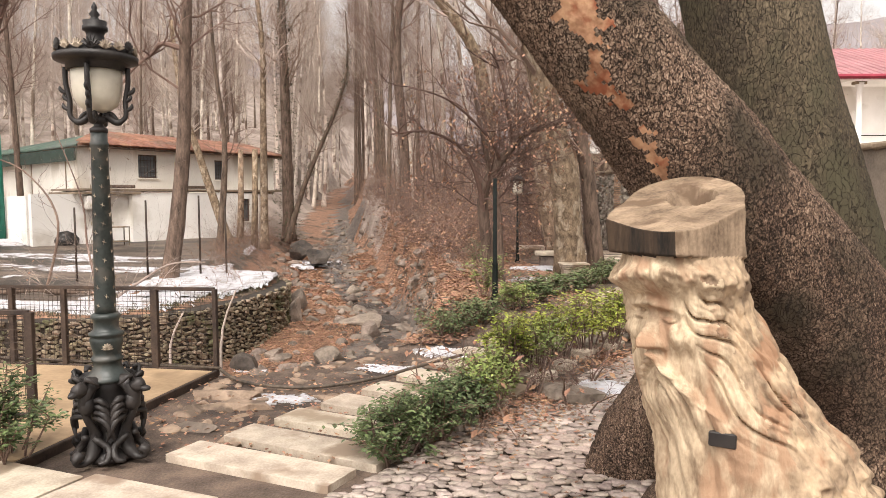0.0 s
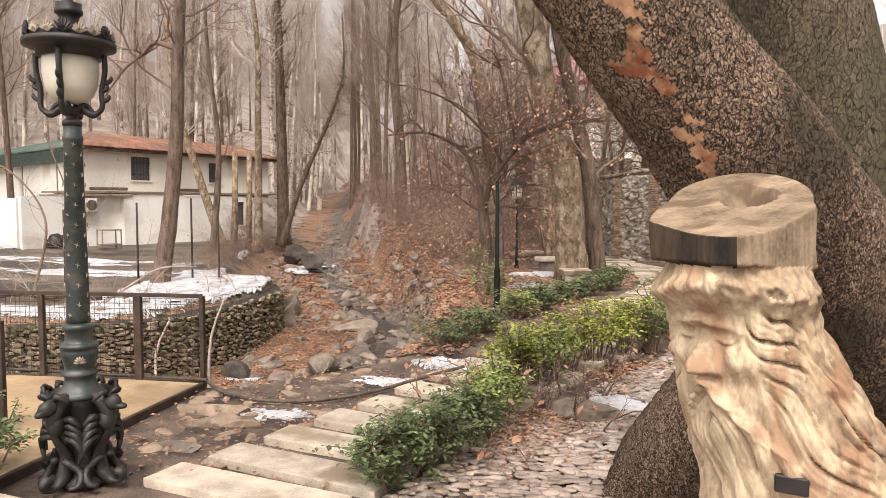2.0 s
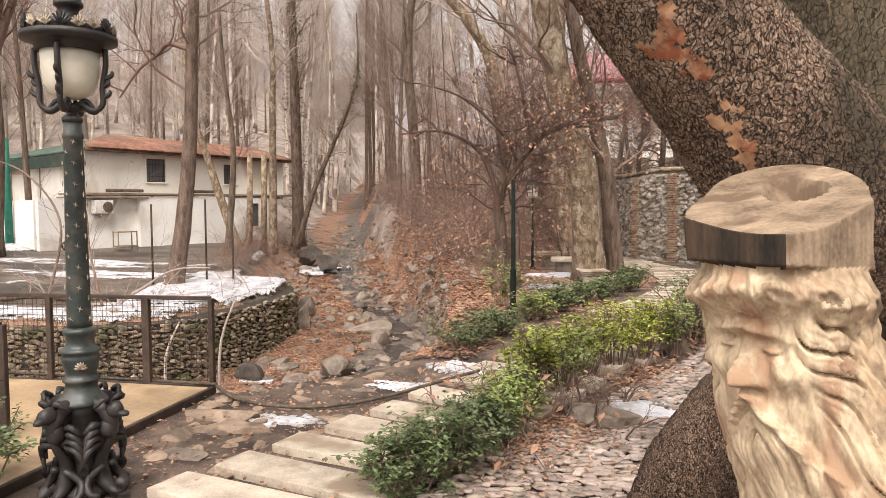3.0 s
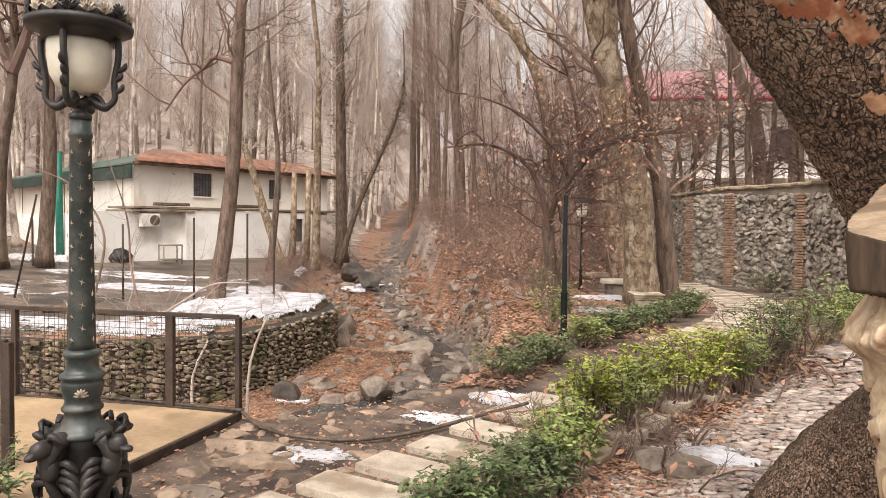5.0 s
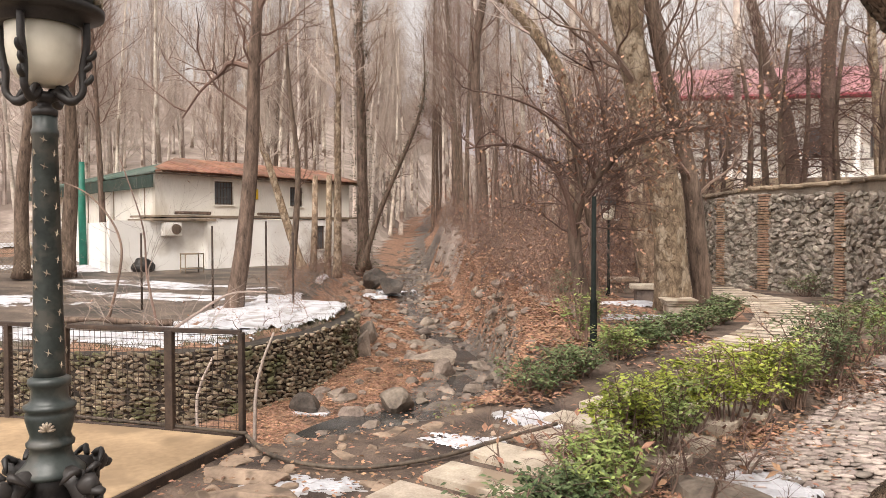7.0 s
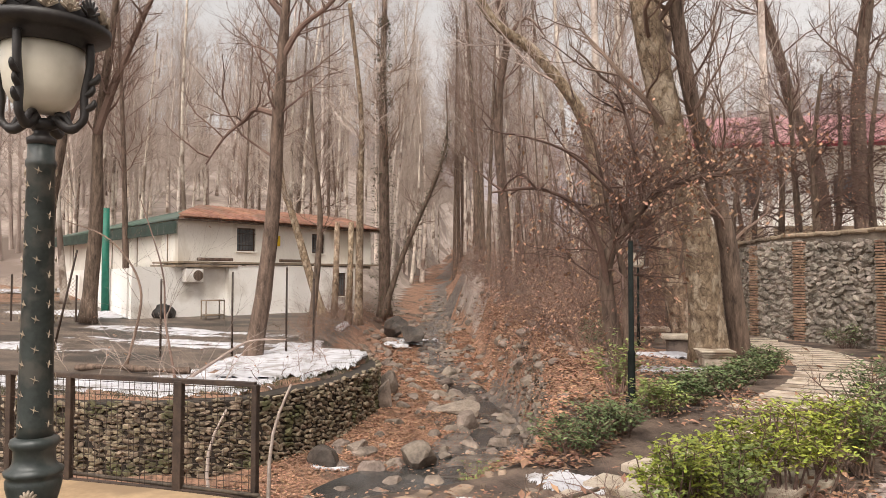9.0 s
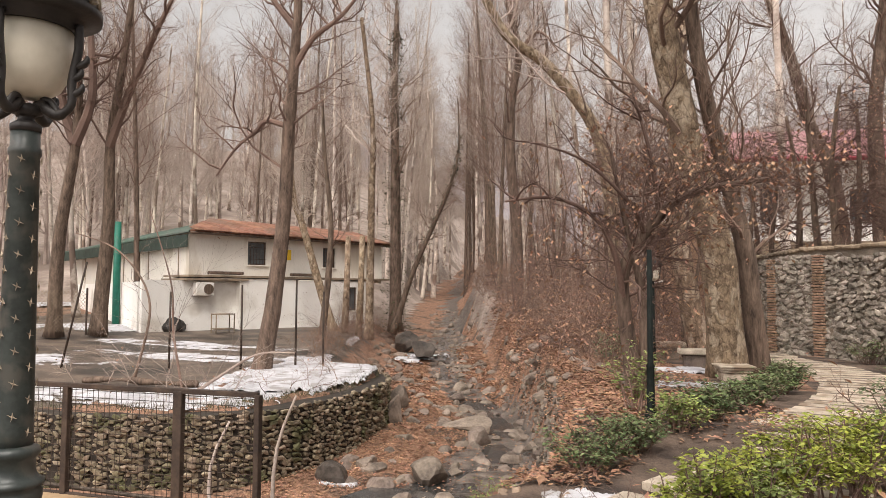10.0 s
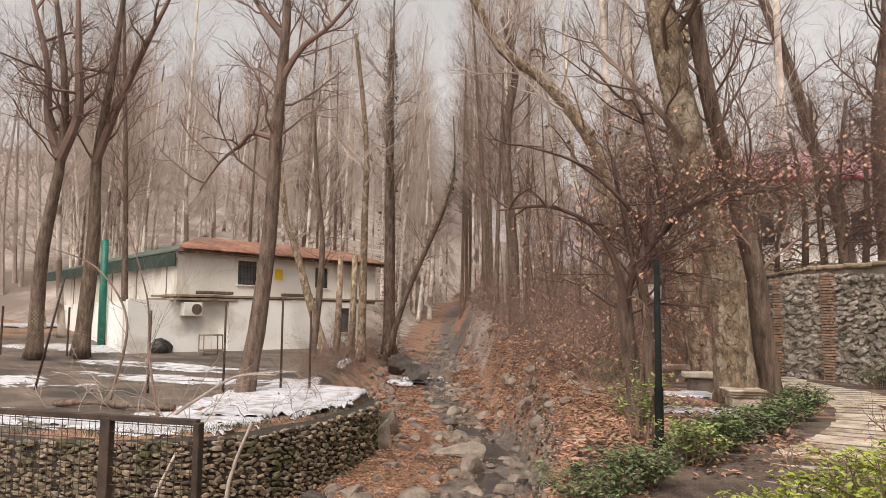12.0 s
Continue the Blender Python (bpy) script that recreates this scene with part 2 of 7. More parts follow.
M_cobble_s = mat("river_cobbles_far", (lin((0.48, 0.43, 0.4)), lin((0.72, 0.66, 0.62))), 5, 0.6, 0.3, 60, island=0.28, dist=0.004)
M_rock = mat("grey_rock", (lin((0.33, 0.29, 0.26)), lin((0.58, 0.52, 0.47))), 3, 0.8, 0.7, 20, rand=0.2, dist=0.02)
M_rock_s = mat("grey_rubble", (lin((0.3, 0.27, 0.24)), lin((0.55, 0.5, 0.45))), 3, 0.8, 0.7, 20, island=0.3, dist=0.02)
M_gab = mat("gabion_stone", (lin((0.34, 0.3, 0.245)), lin((0.6, 0.54, 0.46))), 6, 0.85, 0.8, 30, rand=0.3, stain=lin((0.36, 0.35, 0.25)), stain_scale=1.5, dist=0.015)
M_gab_s = mat("gabion_stone_fill", (lin((0.34, 0.3, 0.245)), lin((0.6, 0.54, 0.46))), 6, 0.85, 0.8, 30, island=0.3, stain=lin((0.36, 0.35, 0.25)), stain_scale=1.5, dist=0.015)
M_dark = mat("painted_shade_core", (lin((0.16, 0.14, 0.125)), lin((0.26, 0.23, 0.2))), 5, 0.95, 0.4, 30)
M_wallstone = mat("wall_rubble", (lin((0.4, 0.37, 0.335)), lin((0.67, 0.625, 0.575))), 4, 0.85, 0.5, 25, rand=0.25, dist=0.015)
M_wallstone_s = mat("wall_rubble_fill", (lin((0.4, 0.37, 0.335)), lin((0.67, 0.625, 0.575))), 4, 0.85, 0.5, 25, island=0.25, dist=0.015)
M_mortar = mat("lime_mortar", (lin((0.42, 0.38, 0.34)), lin((0.58, 0.53, 0.475))), 2, 0.95, 0.5, 30)
M_coping = mat("mud_coping", (lin((0.47, 0.41, 0.34)), lin((0.62, 0.55, 0.47))), 1.5, 0.95, 0.6, 25, stain=lin((0.4, 0.35, 0.3)))
M_brick = mat("thin_brick", (lin((0.5, 0.4, 0.33)), lin((0.68, 0.56, 0.47))), 8, 0.85, 0.4, 50, rand=0.18)
M_plaster = mat("whitewashed_plaster", (lin((0.87, 0.845, 0.8)), lin((0.95, 0.925, 0.89))), 0.6, 0.9, 0.2, 20, stretch=(1, 1, 0.35), stain=lin((0.8, 0.76, 0.7)), stain_scale=0.6)
M_white = mat("white_render", (lin((0.91, 0.89, 0.865)), lin((0.97, 0.955, 0.935))), 0.8, 0.85, 0.15, 20, stain=lin((0.82, 0.79, 0.75)), stain_scale=0.4)
M_rooftile = mat("rusty_roof", (lin((0.45, 0.31, 0.25)), lin((0.62, 0.45, 0.37))), 1.2, 0.85, 0.5, 10, stain=lin((0.45, 0.36, 0.31)), stain_scale=0.6, rand=0.15)
M_greenroof = mat("green_sheet", (lin((0.2, 0.27, 0.235)), lin((0.38, 0.46, 0.41))), 0.9, 0.7, 0.3, 8, stain=lin((0.36, 0.4, 0.37)), stain_scale=0.4)
M_darkgreen = mat("dark_green_board", (lin((0.13, 0.18, 0.155)), lin((0.22, 0.28, 0.25))), 2, 0.7, 0.2, 12)
M_pink = mat("red_sheet_roof", (lin((0.58, 0.41, 0.42)), lin((0.68, 0.5, 0.51))), 0.6, 0.6, 0.15, 10, stain=lin((0.66, 0.47, 0.48)), stain_scale=0.5, rand=0.05)
M_darkred = mat("dark_red_eave", (lin((0.5, 0.14, 0.2)), lin((0.6, 0.2, 0.27))), 2, 0.6, 0.2)
M_iron = mat("black_green_iron", (lin((0.115, 0.14, 0.135)), lin((0.23, 0.25, 0.24))), 8, 0.42, 0.5, 60, stain=lin((0.28, 0.275, 0.255)), stain_scale=7, spec=0.5, dist=0.004)
M_ironblack = mat("black_cast_iron", (lin((0.11, 0.1, 0.1)), lin((0.22, 0.2, 0.19))), 6, 0.5, 0.5, 60, dist=0.004)
M_gold = mat("worn_gilding", (lin((0.46, 0.41, 0.36)), lin((0.72, 0.66, 0.58))), 20, 0.5, 0.3, 80, metal=0.2)
M_rust = mat("rusty_brown_steel", (lin((0.16, 0.125, 0.11)), lin((0.3, 0.24, 0.2))), 8, 0.7, 0.4, 60, dist=0.003)
M_globe = mat("frosted_glass", (lin((0.8, 0.77, 0.7)), lin((0.87, 0.84, 0.78))), 2, 0.35, 0.03, 30, stain=lin((0.76, 0.72, 0.64)), stain_scale=4)
M_flatstone = mat("tan_flat_stone", (lin((0.46, 0.39, 0.33)), lin((0.66, 0.57, 0.49))), 4, 0.75, 0.6, 30, stain=lin((0.4, 0.34, 0.29)), stain_scale=3, dist=0.01)
M_darkrock = mat("dark_wet_rock", (lin((0.17, 0.15, 0.14)), lin((0.37, 0.335, 0.305))), 3, 0.6, 0.8, 20, dist=0.02)
M_deck = mat("wet_ochre_concrete", (lin((0.56, 0.465, 0.36)), lin((0.74, 0.63, 0.5))), 1.4, 0.5, 0.2, 20, stain=lin((0.55, 0.46, 0.36)), stain_scale=1.1, dist=0.006)
M_wood = mat("pale_carved_wood", (lin((0.53, 0.44, 0.35)), lin((0.82, 0.74, 0.625))), 9, 0.8, 1.0, 60, stretch=(1.5, 1.5, 0.6), stain=lin((0.62, 0.5, 0.4)), stain_scale=5.5, dist=0.012)
# dark for weathering and for crevice shade painted into the beard grooves
M_woodgroove = mat("weathered_shaded_groove_wood", (lin((0.3, 0.23, 0.16)), lin((0.5, 0.4, 0.29))), 14, 0.9, 0.6, 60, dist=0.005)
M_woodflake = mat("flaking_grey_pink_wood", (lin((0.38, 0.31, 0.25)), lin((0.78, 0.68, 0.56))), 13, 0.88, 1.0, 50, stretch=(1, 1, 0.7), stain=lin((0.6, 0.47, 0.37)), stain_scale=7, dist=0.014)
M_woodcut = mat("weathered_sawn_wood", (lin((0.36, 0.295, 0.235)), lin((0.62, 0.535, 0.445))), 8, 0.85, 0.7, 70, stretch=(1, 2.0, 1), stain=lin((0.4, 0.325, 0.255)), stain_scale=5, dist=0.005)
M_woodface = mat("dark_sawn_face", (lin((0.1, 0.08, 0.06)), lin((0.28, 0.22, 0.165))), 9, 0.85, 0.7, 60, stretch=(2, 2, 0.5), dist=0.006)
M_bark = bark_mat("plane_bark", lin((0.22, 0.17, 0.14)), lin((0.44, 0.355, 0.295)), lin((0.68, 0.59, 0.51)), 44, 0.08, lin((0.29, 0.25, 0.2)), 0.016)
M_barkdark = bark_mat("mossy_bark", lin((0.215, 0.185, 0.15)), lin((0.33, 0.29, 0.23)), lin((0.46, 0.41, 0.335)), 30, 0.045, lin((0.29, 0.27, 0.205)), 0.012, (1, 1, 0.6))
M_orange = mat("bare_sapwood", (lin((0.45, 0.28, 0.19)), lin((0.72, 0.57, 0.44))), 9, 0.85, 0.9, 45, stain=lin((0.5, 0.29, 0.19)), stain_scale=8.0, dist=0.012)
M_trunkgrey = mat("grey_brown_bark", (lin((0.23, 0.185, 0.155)), lin((0.49, 0.415, 0.36))), 7, 0.9, 1.0, 35, stretch=(1.4, 1.4, 0.3), rand=0.12, dist=0.02)
M_trunkpale = mat("pale_mottled_bark", (lin((0.33, 0.265, 0.205)), lin((0.65, 0.56, 0.465))), 9, 0.85, 1.0, 45, stretch=(1, 1, 0.6), stain=lin((0.67, 0.6, 0.52)), stain_scale=5.0, rand=0.12, voro=0.3, voro_scale=12, dist=0.015)
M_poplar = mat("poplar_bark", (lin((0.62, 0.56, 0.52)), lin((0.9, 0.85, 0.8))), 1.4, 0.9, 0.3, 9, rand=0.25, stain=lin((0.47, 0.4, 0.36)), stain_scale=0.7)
M_twig = mat("bare_twigs", (lin((0.37, 0.3, 0.265)), lin((0.53, 0.44, 0.39))), 1, 0.9, 0, rand=0.15)
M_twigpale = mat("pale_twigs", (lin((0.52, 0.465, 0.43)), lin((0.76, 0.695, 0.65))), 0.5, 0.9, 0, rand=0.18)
M_twigred = mat("reddish_twigs", (lin((0.34, 0.27, 0.24)), lin((0.57, 0.47, 0.42))), 0.7, 0.9, 0, rand=0.18)
M_twigdark = mat("dark_gnarled_twigs", (lin((0.25, 0.19, 0.17)), lin((0.41, 0.32, 0.285))), 1, 0.9, 0, rand=0.1)
M_postgreen = mat("dark_green_post_paint", (lin((0.07, 0.085, 0.08)), lin((0.115, 0.13, 0.12))), 6, 0.8, 0.2, 40, spec=0.15)
M_deadleaf = mat("dry_leaves", (lin((0.45, 0.335, 0.27)), lin((0.7, 0.54, 0.435))), 2, 0.85, 0.1, 30, island=0.32)
M_leaf_y = mat("yellow_green_leaves", (lin((0.42, 0.46, 0.18)), lin((0.68, 0.7, 0.3))), 3, 0.45, 0.05, 30, island=0.28)
M_leaf_g = mat("dark_green_leaves", (lin((0.25, 0.3, 0.18)), lin((0.44, 0.49, 0.32))), 3, 0.42, 0.05, 30, island=0.32)
M_leaf_m = mat("mid_green_leaves", (lin((0.34, 0.4, 0.19)), lin((0.56, 0.6, 0.34))), 3, 0.42, 0.05, 30, island=0.3)
M_ivy = mat("ivy_leaves", (lin((0.2, 0.2, 0.13)), lin((0.34, 0.33, 0.22))), 2, 0.7, 0.05, 30, island=0.25)
M_glass = mat("dusty_window_glass", (lin((0.3, 0.31, 0.32)), lin((0.45, 0.46, 0.47))), 1, 0.2, 0.02, spec=0.6)
M_greenpaint = mat("green_painted_steel", (lin((0.1, 0.36, 0.3)), lin((0.16, 0.46, 0.38))), 3, 0.5, 0.1)
M_yellow = mat("yellow_plate", (lin((0.85, 0.7, 0.12)), lin((0.92, 0.78, 0.2))), 3, 0.5, 0.02)
M_blue = mat("blue_plate", (lin((0.16, 0.27, 0.42)), lin((0.22, 0.34, 0.5))), 3, 0.5, 0.02)
M_tarp = mat("black_tarpaulin", (lin((0.1, 0.09, 0.09)), lin((0.2, 0.18, 0.17))), 4, 0.5, 0.5, 20)
M_hose = mat("worn_grey_hose", (lin((0.22, 0.19, 0.165)), lin((0.4, 0.35, 0.3))), 10, 0.6, 0.1)
M_orangebrick = mat("orange_brick_wall", (lin((0.46, 0.36, 0.29)), lin((0.62, 0.5, 0.41))), 3, 0.9, 0.4, 25)


# ---- the lie of the land ----
STREAM = [(6.0, -3.4), (10, -3.9), (13, -4.1), (16, -4.0), (18.3, -4.2), (20.7, -5.4), (28, -9.3), (36, -12.4), (47, -16.0), (60, -21.0), (100, -34.0), (300, -95.0)]
BED = [(6.5, -1.1), (9, -1.7), (12, -1.95), (20, -1.95), (28, -1.75), (45, -1.1), (60, -0.1), (100, 2.5), (160, 6), (300, 14)]
LEFT_EDGE = [(11.2, -60.0), (11.4, -11.5), (11.9, -8.6), (13.0, -7.35), (15, -6.95), (17, -7.0), (19, -7.6), (23, -9.6), (30, -12.6), (38, -16.0), (60, -24.5), (100, -38.5), (300, -101)]
RIGHT_EDGE = [(5.8, -2.6), (6.3, -2.0), (7, -1.35), (8, -1.05), (10, -1.2), (14, -2.0), (18, -3.0), (23, -4.8), (33, -8.2), (45, -13.2), (60, -18.0), (100, -30), (300, -88)]
WALL = [(0.9, 23.6), (1.31, 22.23), (1.78, 21.12), (2.62, 20.44), (3.93, 18.64), (4.5, 15.6), (5.2, 12.5), (6.2, 8.0), (7.5, 2.0)]


PATH_LINE = [(0.72, 8.1), (1.15, 9.2), (1.62, 10.6), (2.07, 12.4), (2.38, 14.2), (2.45, 16.0), (2.3, 17.6), (1.85, 19.0), (1.4, 20.3), (0.9, 22)]


def stream_x(y):
    return interp(y, STREAM)


def smooth(a, b, x):
    t = max(0.0, min(1.0, (x - a) / (b - a)))
    return t * t * (3 - 2 * t)


def behind_wall(x, y):
    """Metres behind the rubble wall, negative before it."""
    wx = interp(-y, [(-q[1], q[0]) for q in WALL])
    return (x - wx) if y < 23.6 else x - 0.9 + (23.6 - y) * 0.3


def ground(x, y):
    """Height of the ground, and the kind of surface there: 0 soil, 1 yard, 2 stream bed, 3 leaf litter, 4 wooded slope."""
    bed = interp(y, BED)
    le, re_, sx = interp(y, LEFT_EDGE), interp(y, RIGHT_EDGE), stream_x(y)
    n1 = noise.noise(Vector((x * 0.35, y * 0.35, 0)))
    n2 = noise.noise(Vector((x * 1.7, y * 1.7, 5)))
    far = max(0.0, y - 44 + max(0.0, -x - 30) * 0.25)
    hill_l = (20 + 22 * smooth(-15, 40, sx - x)) * (1 - math.exp(-far * 0.0075))
    hill_l += 24 * (1 - math.exp(-0.007 * max(0.0, -x - 58)))
    if y < 5.97:
        return (0.006 * n2 - 0.02 if abs(x) < 12 else 0.1 * n1), 0
    n3 = noise.noise(Vector((x * 0.9, y * 0.9, 9)))
    floor = bed + abs(x - sx) * (0.12 if x > sx else 0.01 + 0.11 * smooth(13, 17, y)) + 0.10 * n1 + 0.09 * n2 + 0.1 * n3
    z, k = floor, (2 if abs(x - sx) < 0.95 + 0.3 * n1 else 3)
    if y < 8:
        z = max(z, -0.02 - (y - 5.97) * 1.2)
    right_z = interp(y, [(6, 0.0), (8, 0.12), (9, 0.3), (14, 0.12), (20, 0.06), (35, 0.8), (50, 2.0), (100, 5), (300, 12)]) + (0.03 if y < 8 or y > 20 else 0.008) * n2 + (0.35 * n3 + 0.12 * n2) * smooth(16, 24, y) * smooth(3.0, 0.0, x - re_)
    r = smooth(-0.5 - 0.012 * y, 0.1, x - re_)
    if r > 0:
        bw = behind_wall(x, y)
        if bw > 0.85:
            right_z = max(right_z, 2.25 + smooth(0, 22, bw + max(0, y - 23) * 0.6) * 1.9 + 0.3 * n1)
        z = z * (1 - r) + (right_z + 0.25 * hill_l * (0 if bw > 0 and y < 60 else 1)) * r
        k = 3 if r < 0.9 or n1 > 0.12 and y > 9 and abs(x - interp(y, [(q[1], q[0]) for q in PATH_LINE])) > 0.8 else 0
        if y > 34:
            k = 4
    left_z = interp(y, [(11, -0.6), (20, -0.5), (28, -0.35), (40, -0.2), (60, 0.2)]) + max(0.0, -x - 16) * 0.03 + hill_l
    if x < le and y > 11.3:
        w = 0.35 if y < 19.5 else 2.2
        q = smooth(0.0, w, le - x)
        z = z * (1 - q) + (left_z + 0.035 * n1 + 0.015 * n2) * q
        k = 1 if q > 0.8 and y < 36 and x > -34 and not (y < 18.5 and x > -10.6 - 0.6 * n1 and n1 > -0.6) else (3 if y < 45 else 4)
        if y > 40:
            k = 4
    elif y > 55:
        z += 0.0
    return z, k


def graded(stops):
    out = []
    for (a, step), (b, _) in zip(stops, stops[1:]):
        out += list(np.arange(a, b, step))
    return out + [stops[-1][0]]


gx = graded([(-900, 120), (-300, 20), (-80, 4), (-40, 1.5), (-24, 0.7), (-14, 0.24), (3.2, 0.5), (9, 2), (30, 8), (100, 40), (300, 120), (900, 1)])
gy = graded([(-400, 100), (-100, 20), (-20, 4), (0, 1), (5.5, 0.24), (26, 0.6), (44, 2), (80, 6), (200, 25), (500, 100), (1400, 1)])
verts, kinds = [], []
for y in gy:
    for x in gx:
        z, k = ground(x, y)
        verts.append((x, y, z))
        kinds.append(k)
nx = len(gx)
faces = [(j * nx + i, j * nx + i + 1, (j + 1) * nx + i + 1, (j + 1) * nx + i) for j in range(len(gy) - 1) for i in range(nx - 1)]
me = bpy.data.meshes.new("ground")
me.from_pydata(verts, [], faces)
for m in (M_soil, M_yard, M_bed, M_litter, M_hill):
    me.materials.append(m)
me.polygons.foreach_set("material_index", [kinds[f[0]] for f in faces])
me.polygons.foreach_set("use_smooth", [True] * len(faces))
tagged(new("ground", me), "dark damp soil with leaf litter, muddy yard and ravine", "ground", kind="structure")

# stream of shallow water, stepping down over stones
bm = bmo()
prev = None
ys = graded([(9.6, 0.3), (30, 0.6), (60, 1)])
for y in ys:
    sx = stream_x(y) + 0.25 * math.sin(y * 0.9)
    w = 0.62 + 0.22 * math.sin(y * 1.7) + (0.45 if 11.5 < y < 15 else 0)
    step = math.floor(y / 1.9) * 1.9
    z = interp(step, BED) + 0.06 + 0.05 * smooth(1.3, 1.9, y - step)
    row = [bm.verts.new((sx + w * u, y, z + 0.02 * noise.noise(Vector((u * 2, y * 2, 1))))) for u in (-1, -0.6, -0.2, 0.2, 0.6, 1)]
    if prev:
        for a, b, c, d in zip(prev, prev[1:], row[1:], row):
            bm.faces.new((a, b, c, d))
    prev = row
solid("stream_water", bm, M_water, "shallow dark stream running between stones", "stream", kind="structure", smooth=True)


def snow_patch(cx, cy, rx, ry, seed, lift=0.05, thr=0.0, rot=0.0):
    """A ragged sheet of old snow lying on the ground."""
    bm = bmo()
    n = 60
    grid = {}
    for i in range(n + 1):
        for j in range(n + 1):
            u, v = i / n * 2 - 1, j / n * 2 - 1
            e = 1 - (u * u + v * v)
            a = e * 0.9 + 0.95 * noise.noise(Vector((u * 2.6 + seed, v * 2.6, seed))) + 0.55 * noise.noise(Vector((u * 8, v * 8, seed))) + 0.25 * noise.noise(Vector((u * 19, v * 19, seed)))
            x, y = cx + (u * rx) * math.cos(rot) - v * ry * math.sin(rot), cy + u * rx * math.sin(rot) + v * ry * math.cos(rot)
            grid[i, j] = (a - thr, x, y)
    vs = {}
    for (i, j), (a, x, y) in grid.items():
        if a > -0.08 and abs(ground(x, y)[0] - ground(cx, cy)[0]) < 0.09:
            vs[i, j] = bm.verts.new((x, y, ground(x, y)[0] + (lift * min(1, max(-0.4, a * 3)) + 0.01 * noise.noise(Vector((x * 4, y * 4, 0))))))
    for i in range(n):
        for j in range(n):
            q = [(i, j), (i + 1, j), (i + 1, j + 1), (i, j + 1)]
            if all(k in vs for k in q):
                bm.faces.new([vs[k] for k in q])
    return solid("snow_patch", bm, M_snow, "ragged patch of old white snow on the ground", "snow", kind="stuff", smooth=True)


snow_patch(-9.3, 18.4, 1.8, 4.2, 1.0, 0.09, -0.05, 0.22)
snow_patch(-8.1, 18.1, 1.1, 1.4, 2.0, 0.08, 0.05)
snow_patch(-9.0, 14.2, 1.5, 0.9, 22.0, 0.05, 0.25)
snow_patch(-9.8, 12.9, 2.9, 0.85, 3.0, 0.035, 0.26)
snow_patch(-13.6, 12.8, 3.2, 1.0, 4.0, 0.035, 0.24)
snow_patch(-14.5, 20.0, 4.5, 1.1, 5.0, 0.02, 0.45)
snow_patch(-17.5, 23.0, 5.5, 1.3, 6.0, 0.02, 0.5)
snow_patch(-19.0, 17.5, 3.5, 1.2, 7.0, 0.02, 0.4)
snow_patch(-25.0, 26.5, 5.0, 1.6, 8.0, 0.05, 0.2)
snow_patch(-13.5, 28.5, 1.6, 2.5, 9.0, 0.1, 0.2)
snow_patch(-11.6, 32.0, 1.2, 2.2, 10.0, 0.12, 0.1)
snow_patch(-40.0, 40.0, 8.0, 5.0, 11.0, 0.1, -0.1)
snow_patch(-0.62, 6.95, 0.34, 0.2, 12.0, 0.03, 0.1)
snow_patch(-1.0, 6.35, 0.38, 0.16, 13.0, 0.012, 0.3)
snow_patch(-1.75, 5.25, 0.42, 0.22, 14.0, 0.01, 0.35, 0.3)
snow_patch(-6.0, 13.4, 0.35, 0.2, 15.0, 0.06, -0.1)
snow_patch(0.95, 6.0, 0.36, 0.17, 16.0, 0.04, 0.08)
snow_patch(0.2, 13.1, 0.9, 0.5, 17.0, 0.04, 0.1)
snow_patch(-0.1, 15.8, 0.8, 0.5, 18.0, 0.04, 0.1)
snow_patch(1.75, 8.7, 0.22, 0.15, 19.0, 0.03, 0.0)

# ---- stepping slabs of the garden path ----
slab_bm = bmo()
box(slab_bm, (0, 0, 0), (1, 1, 1), 0.02)
SLAB = finish("slab", slab_bm, M_slab)
path = thing("stepping_slab_path", "path of pale cut limestone slabs with dark gaps", "path", kind="structure")
for i, (x, y) in enumerate(((-1.83, 3.79), (-1.64, 4.2), (-1.46, 4.63), (-1.27, 5.09), (-1.08, 5.56), (-0.89, 6.02), (-0.72, 6.47), (-0.53, 6.89), (-0.3, 7.3), (0.0, 7.68))):
    a, w, d = radians(-15 - i * 0.8 + random.uniform(-1.5, 1.5)), 1.22 + random.uniform(-0.04, 0.06), 0.315 + random.uniform(-0.015, 0.02)
    ob = new("slab", SLAB)
    ob.parent = path
    ob.matrix_world = Matrix.Translation((x + math.cos(a) * w / 2 - math.sin(a) * d / 2, y + math.sin(a) * w / 2 + math.cos(a) * d / 2, ground(x, y)[0] - 0.008)) @ Matrix.Rotation(a, 4, "Z") @ Matrix.Rotation(random.uniform(-0.02, 0.02), 4, "X") @ Matrix.Rotation(random.uniform(-0.012, 0.012), 4, "Y") @ Matrix.Diagonal((w, d, 0.12, 1))
fine_line = curve_at([Vector((*p, 0)) for p in PATH_LINE], 500)
run, next_at, last = 0.0, 0.0, fine_line[0]
for i, p in enumerate(fine_line[:-1]):
    run += (p - last).length
    last = p
    if run >= next_at:
        d = (fine_line[i + 1] - p).normalized()
        a = math.atan2(d.y, d.x) - math.pi / 2
        ob = new("slab", SLAB)
        ob.parent = path
        ob.matrix_world = Matrix.Translation((p.x, p.y, ground(p.x, p.y)[0] - 0.042)) @ Matrix.Rotation(a + random.uniform(-0.03, 0.03), 4, "Z") @ Matrix.Diagonal((1.25 * random.uniform(0.96, 1.04), 0.21, 0.1, 1))
        next_at += 0.4

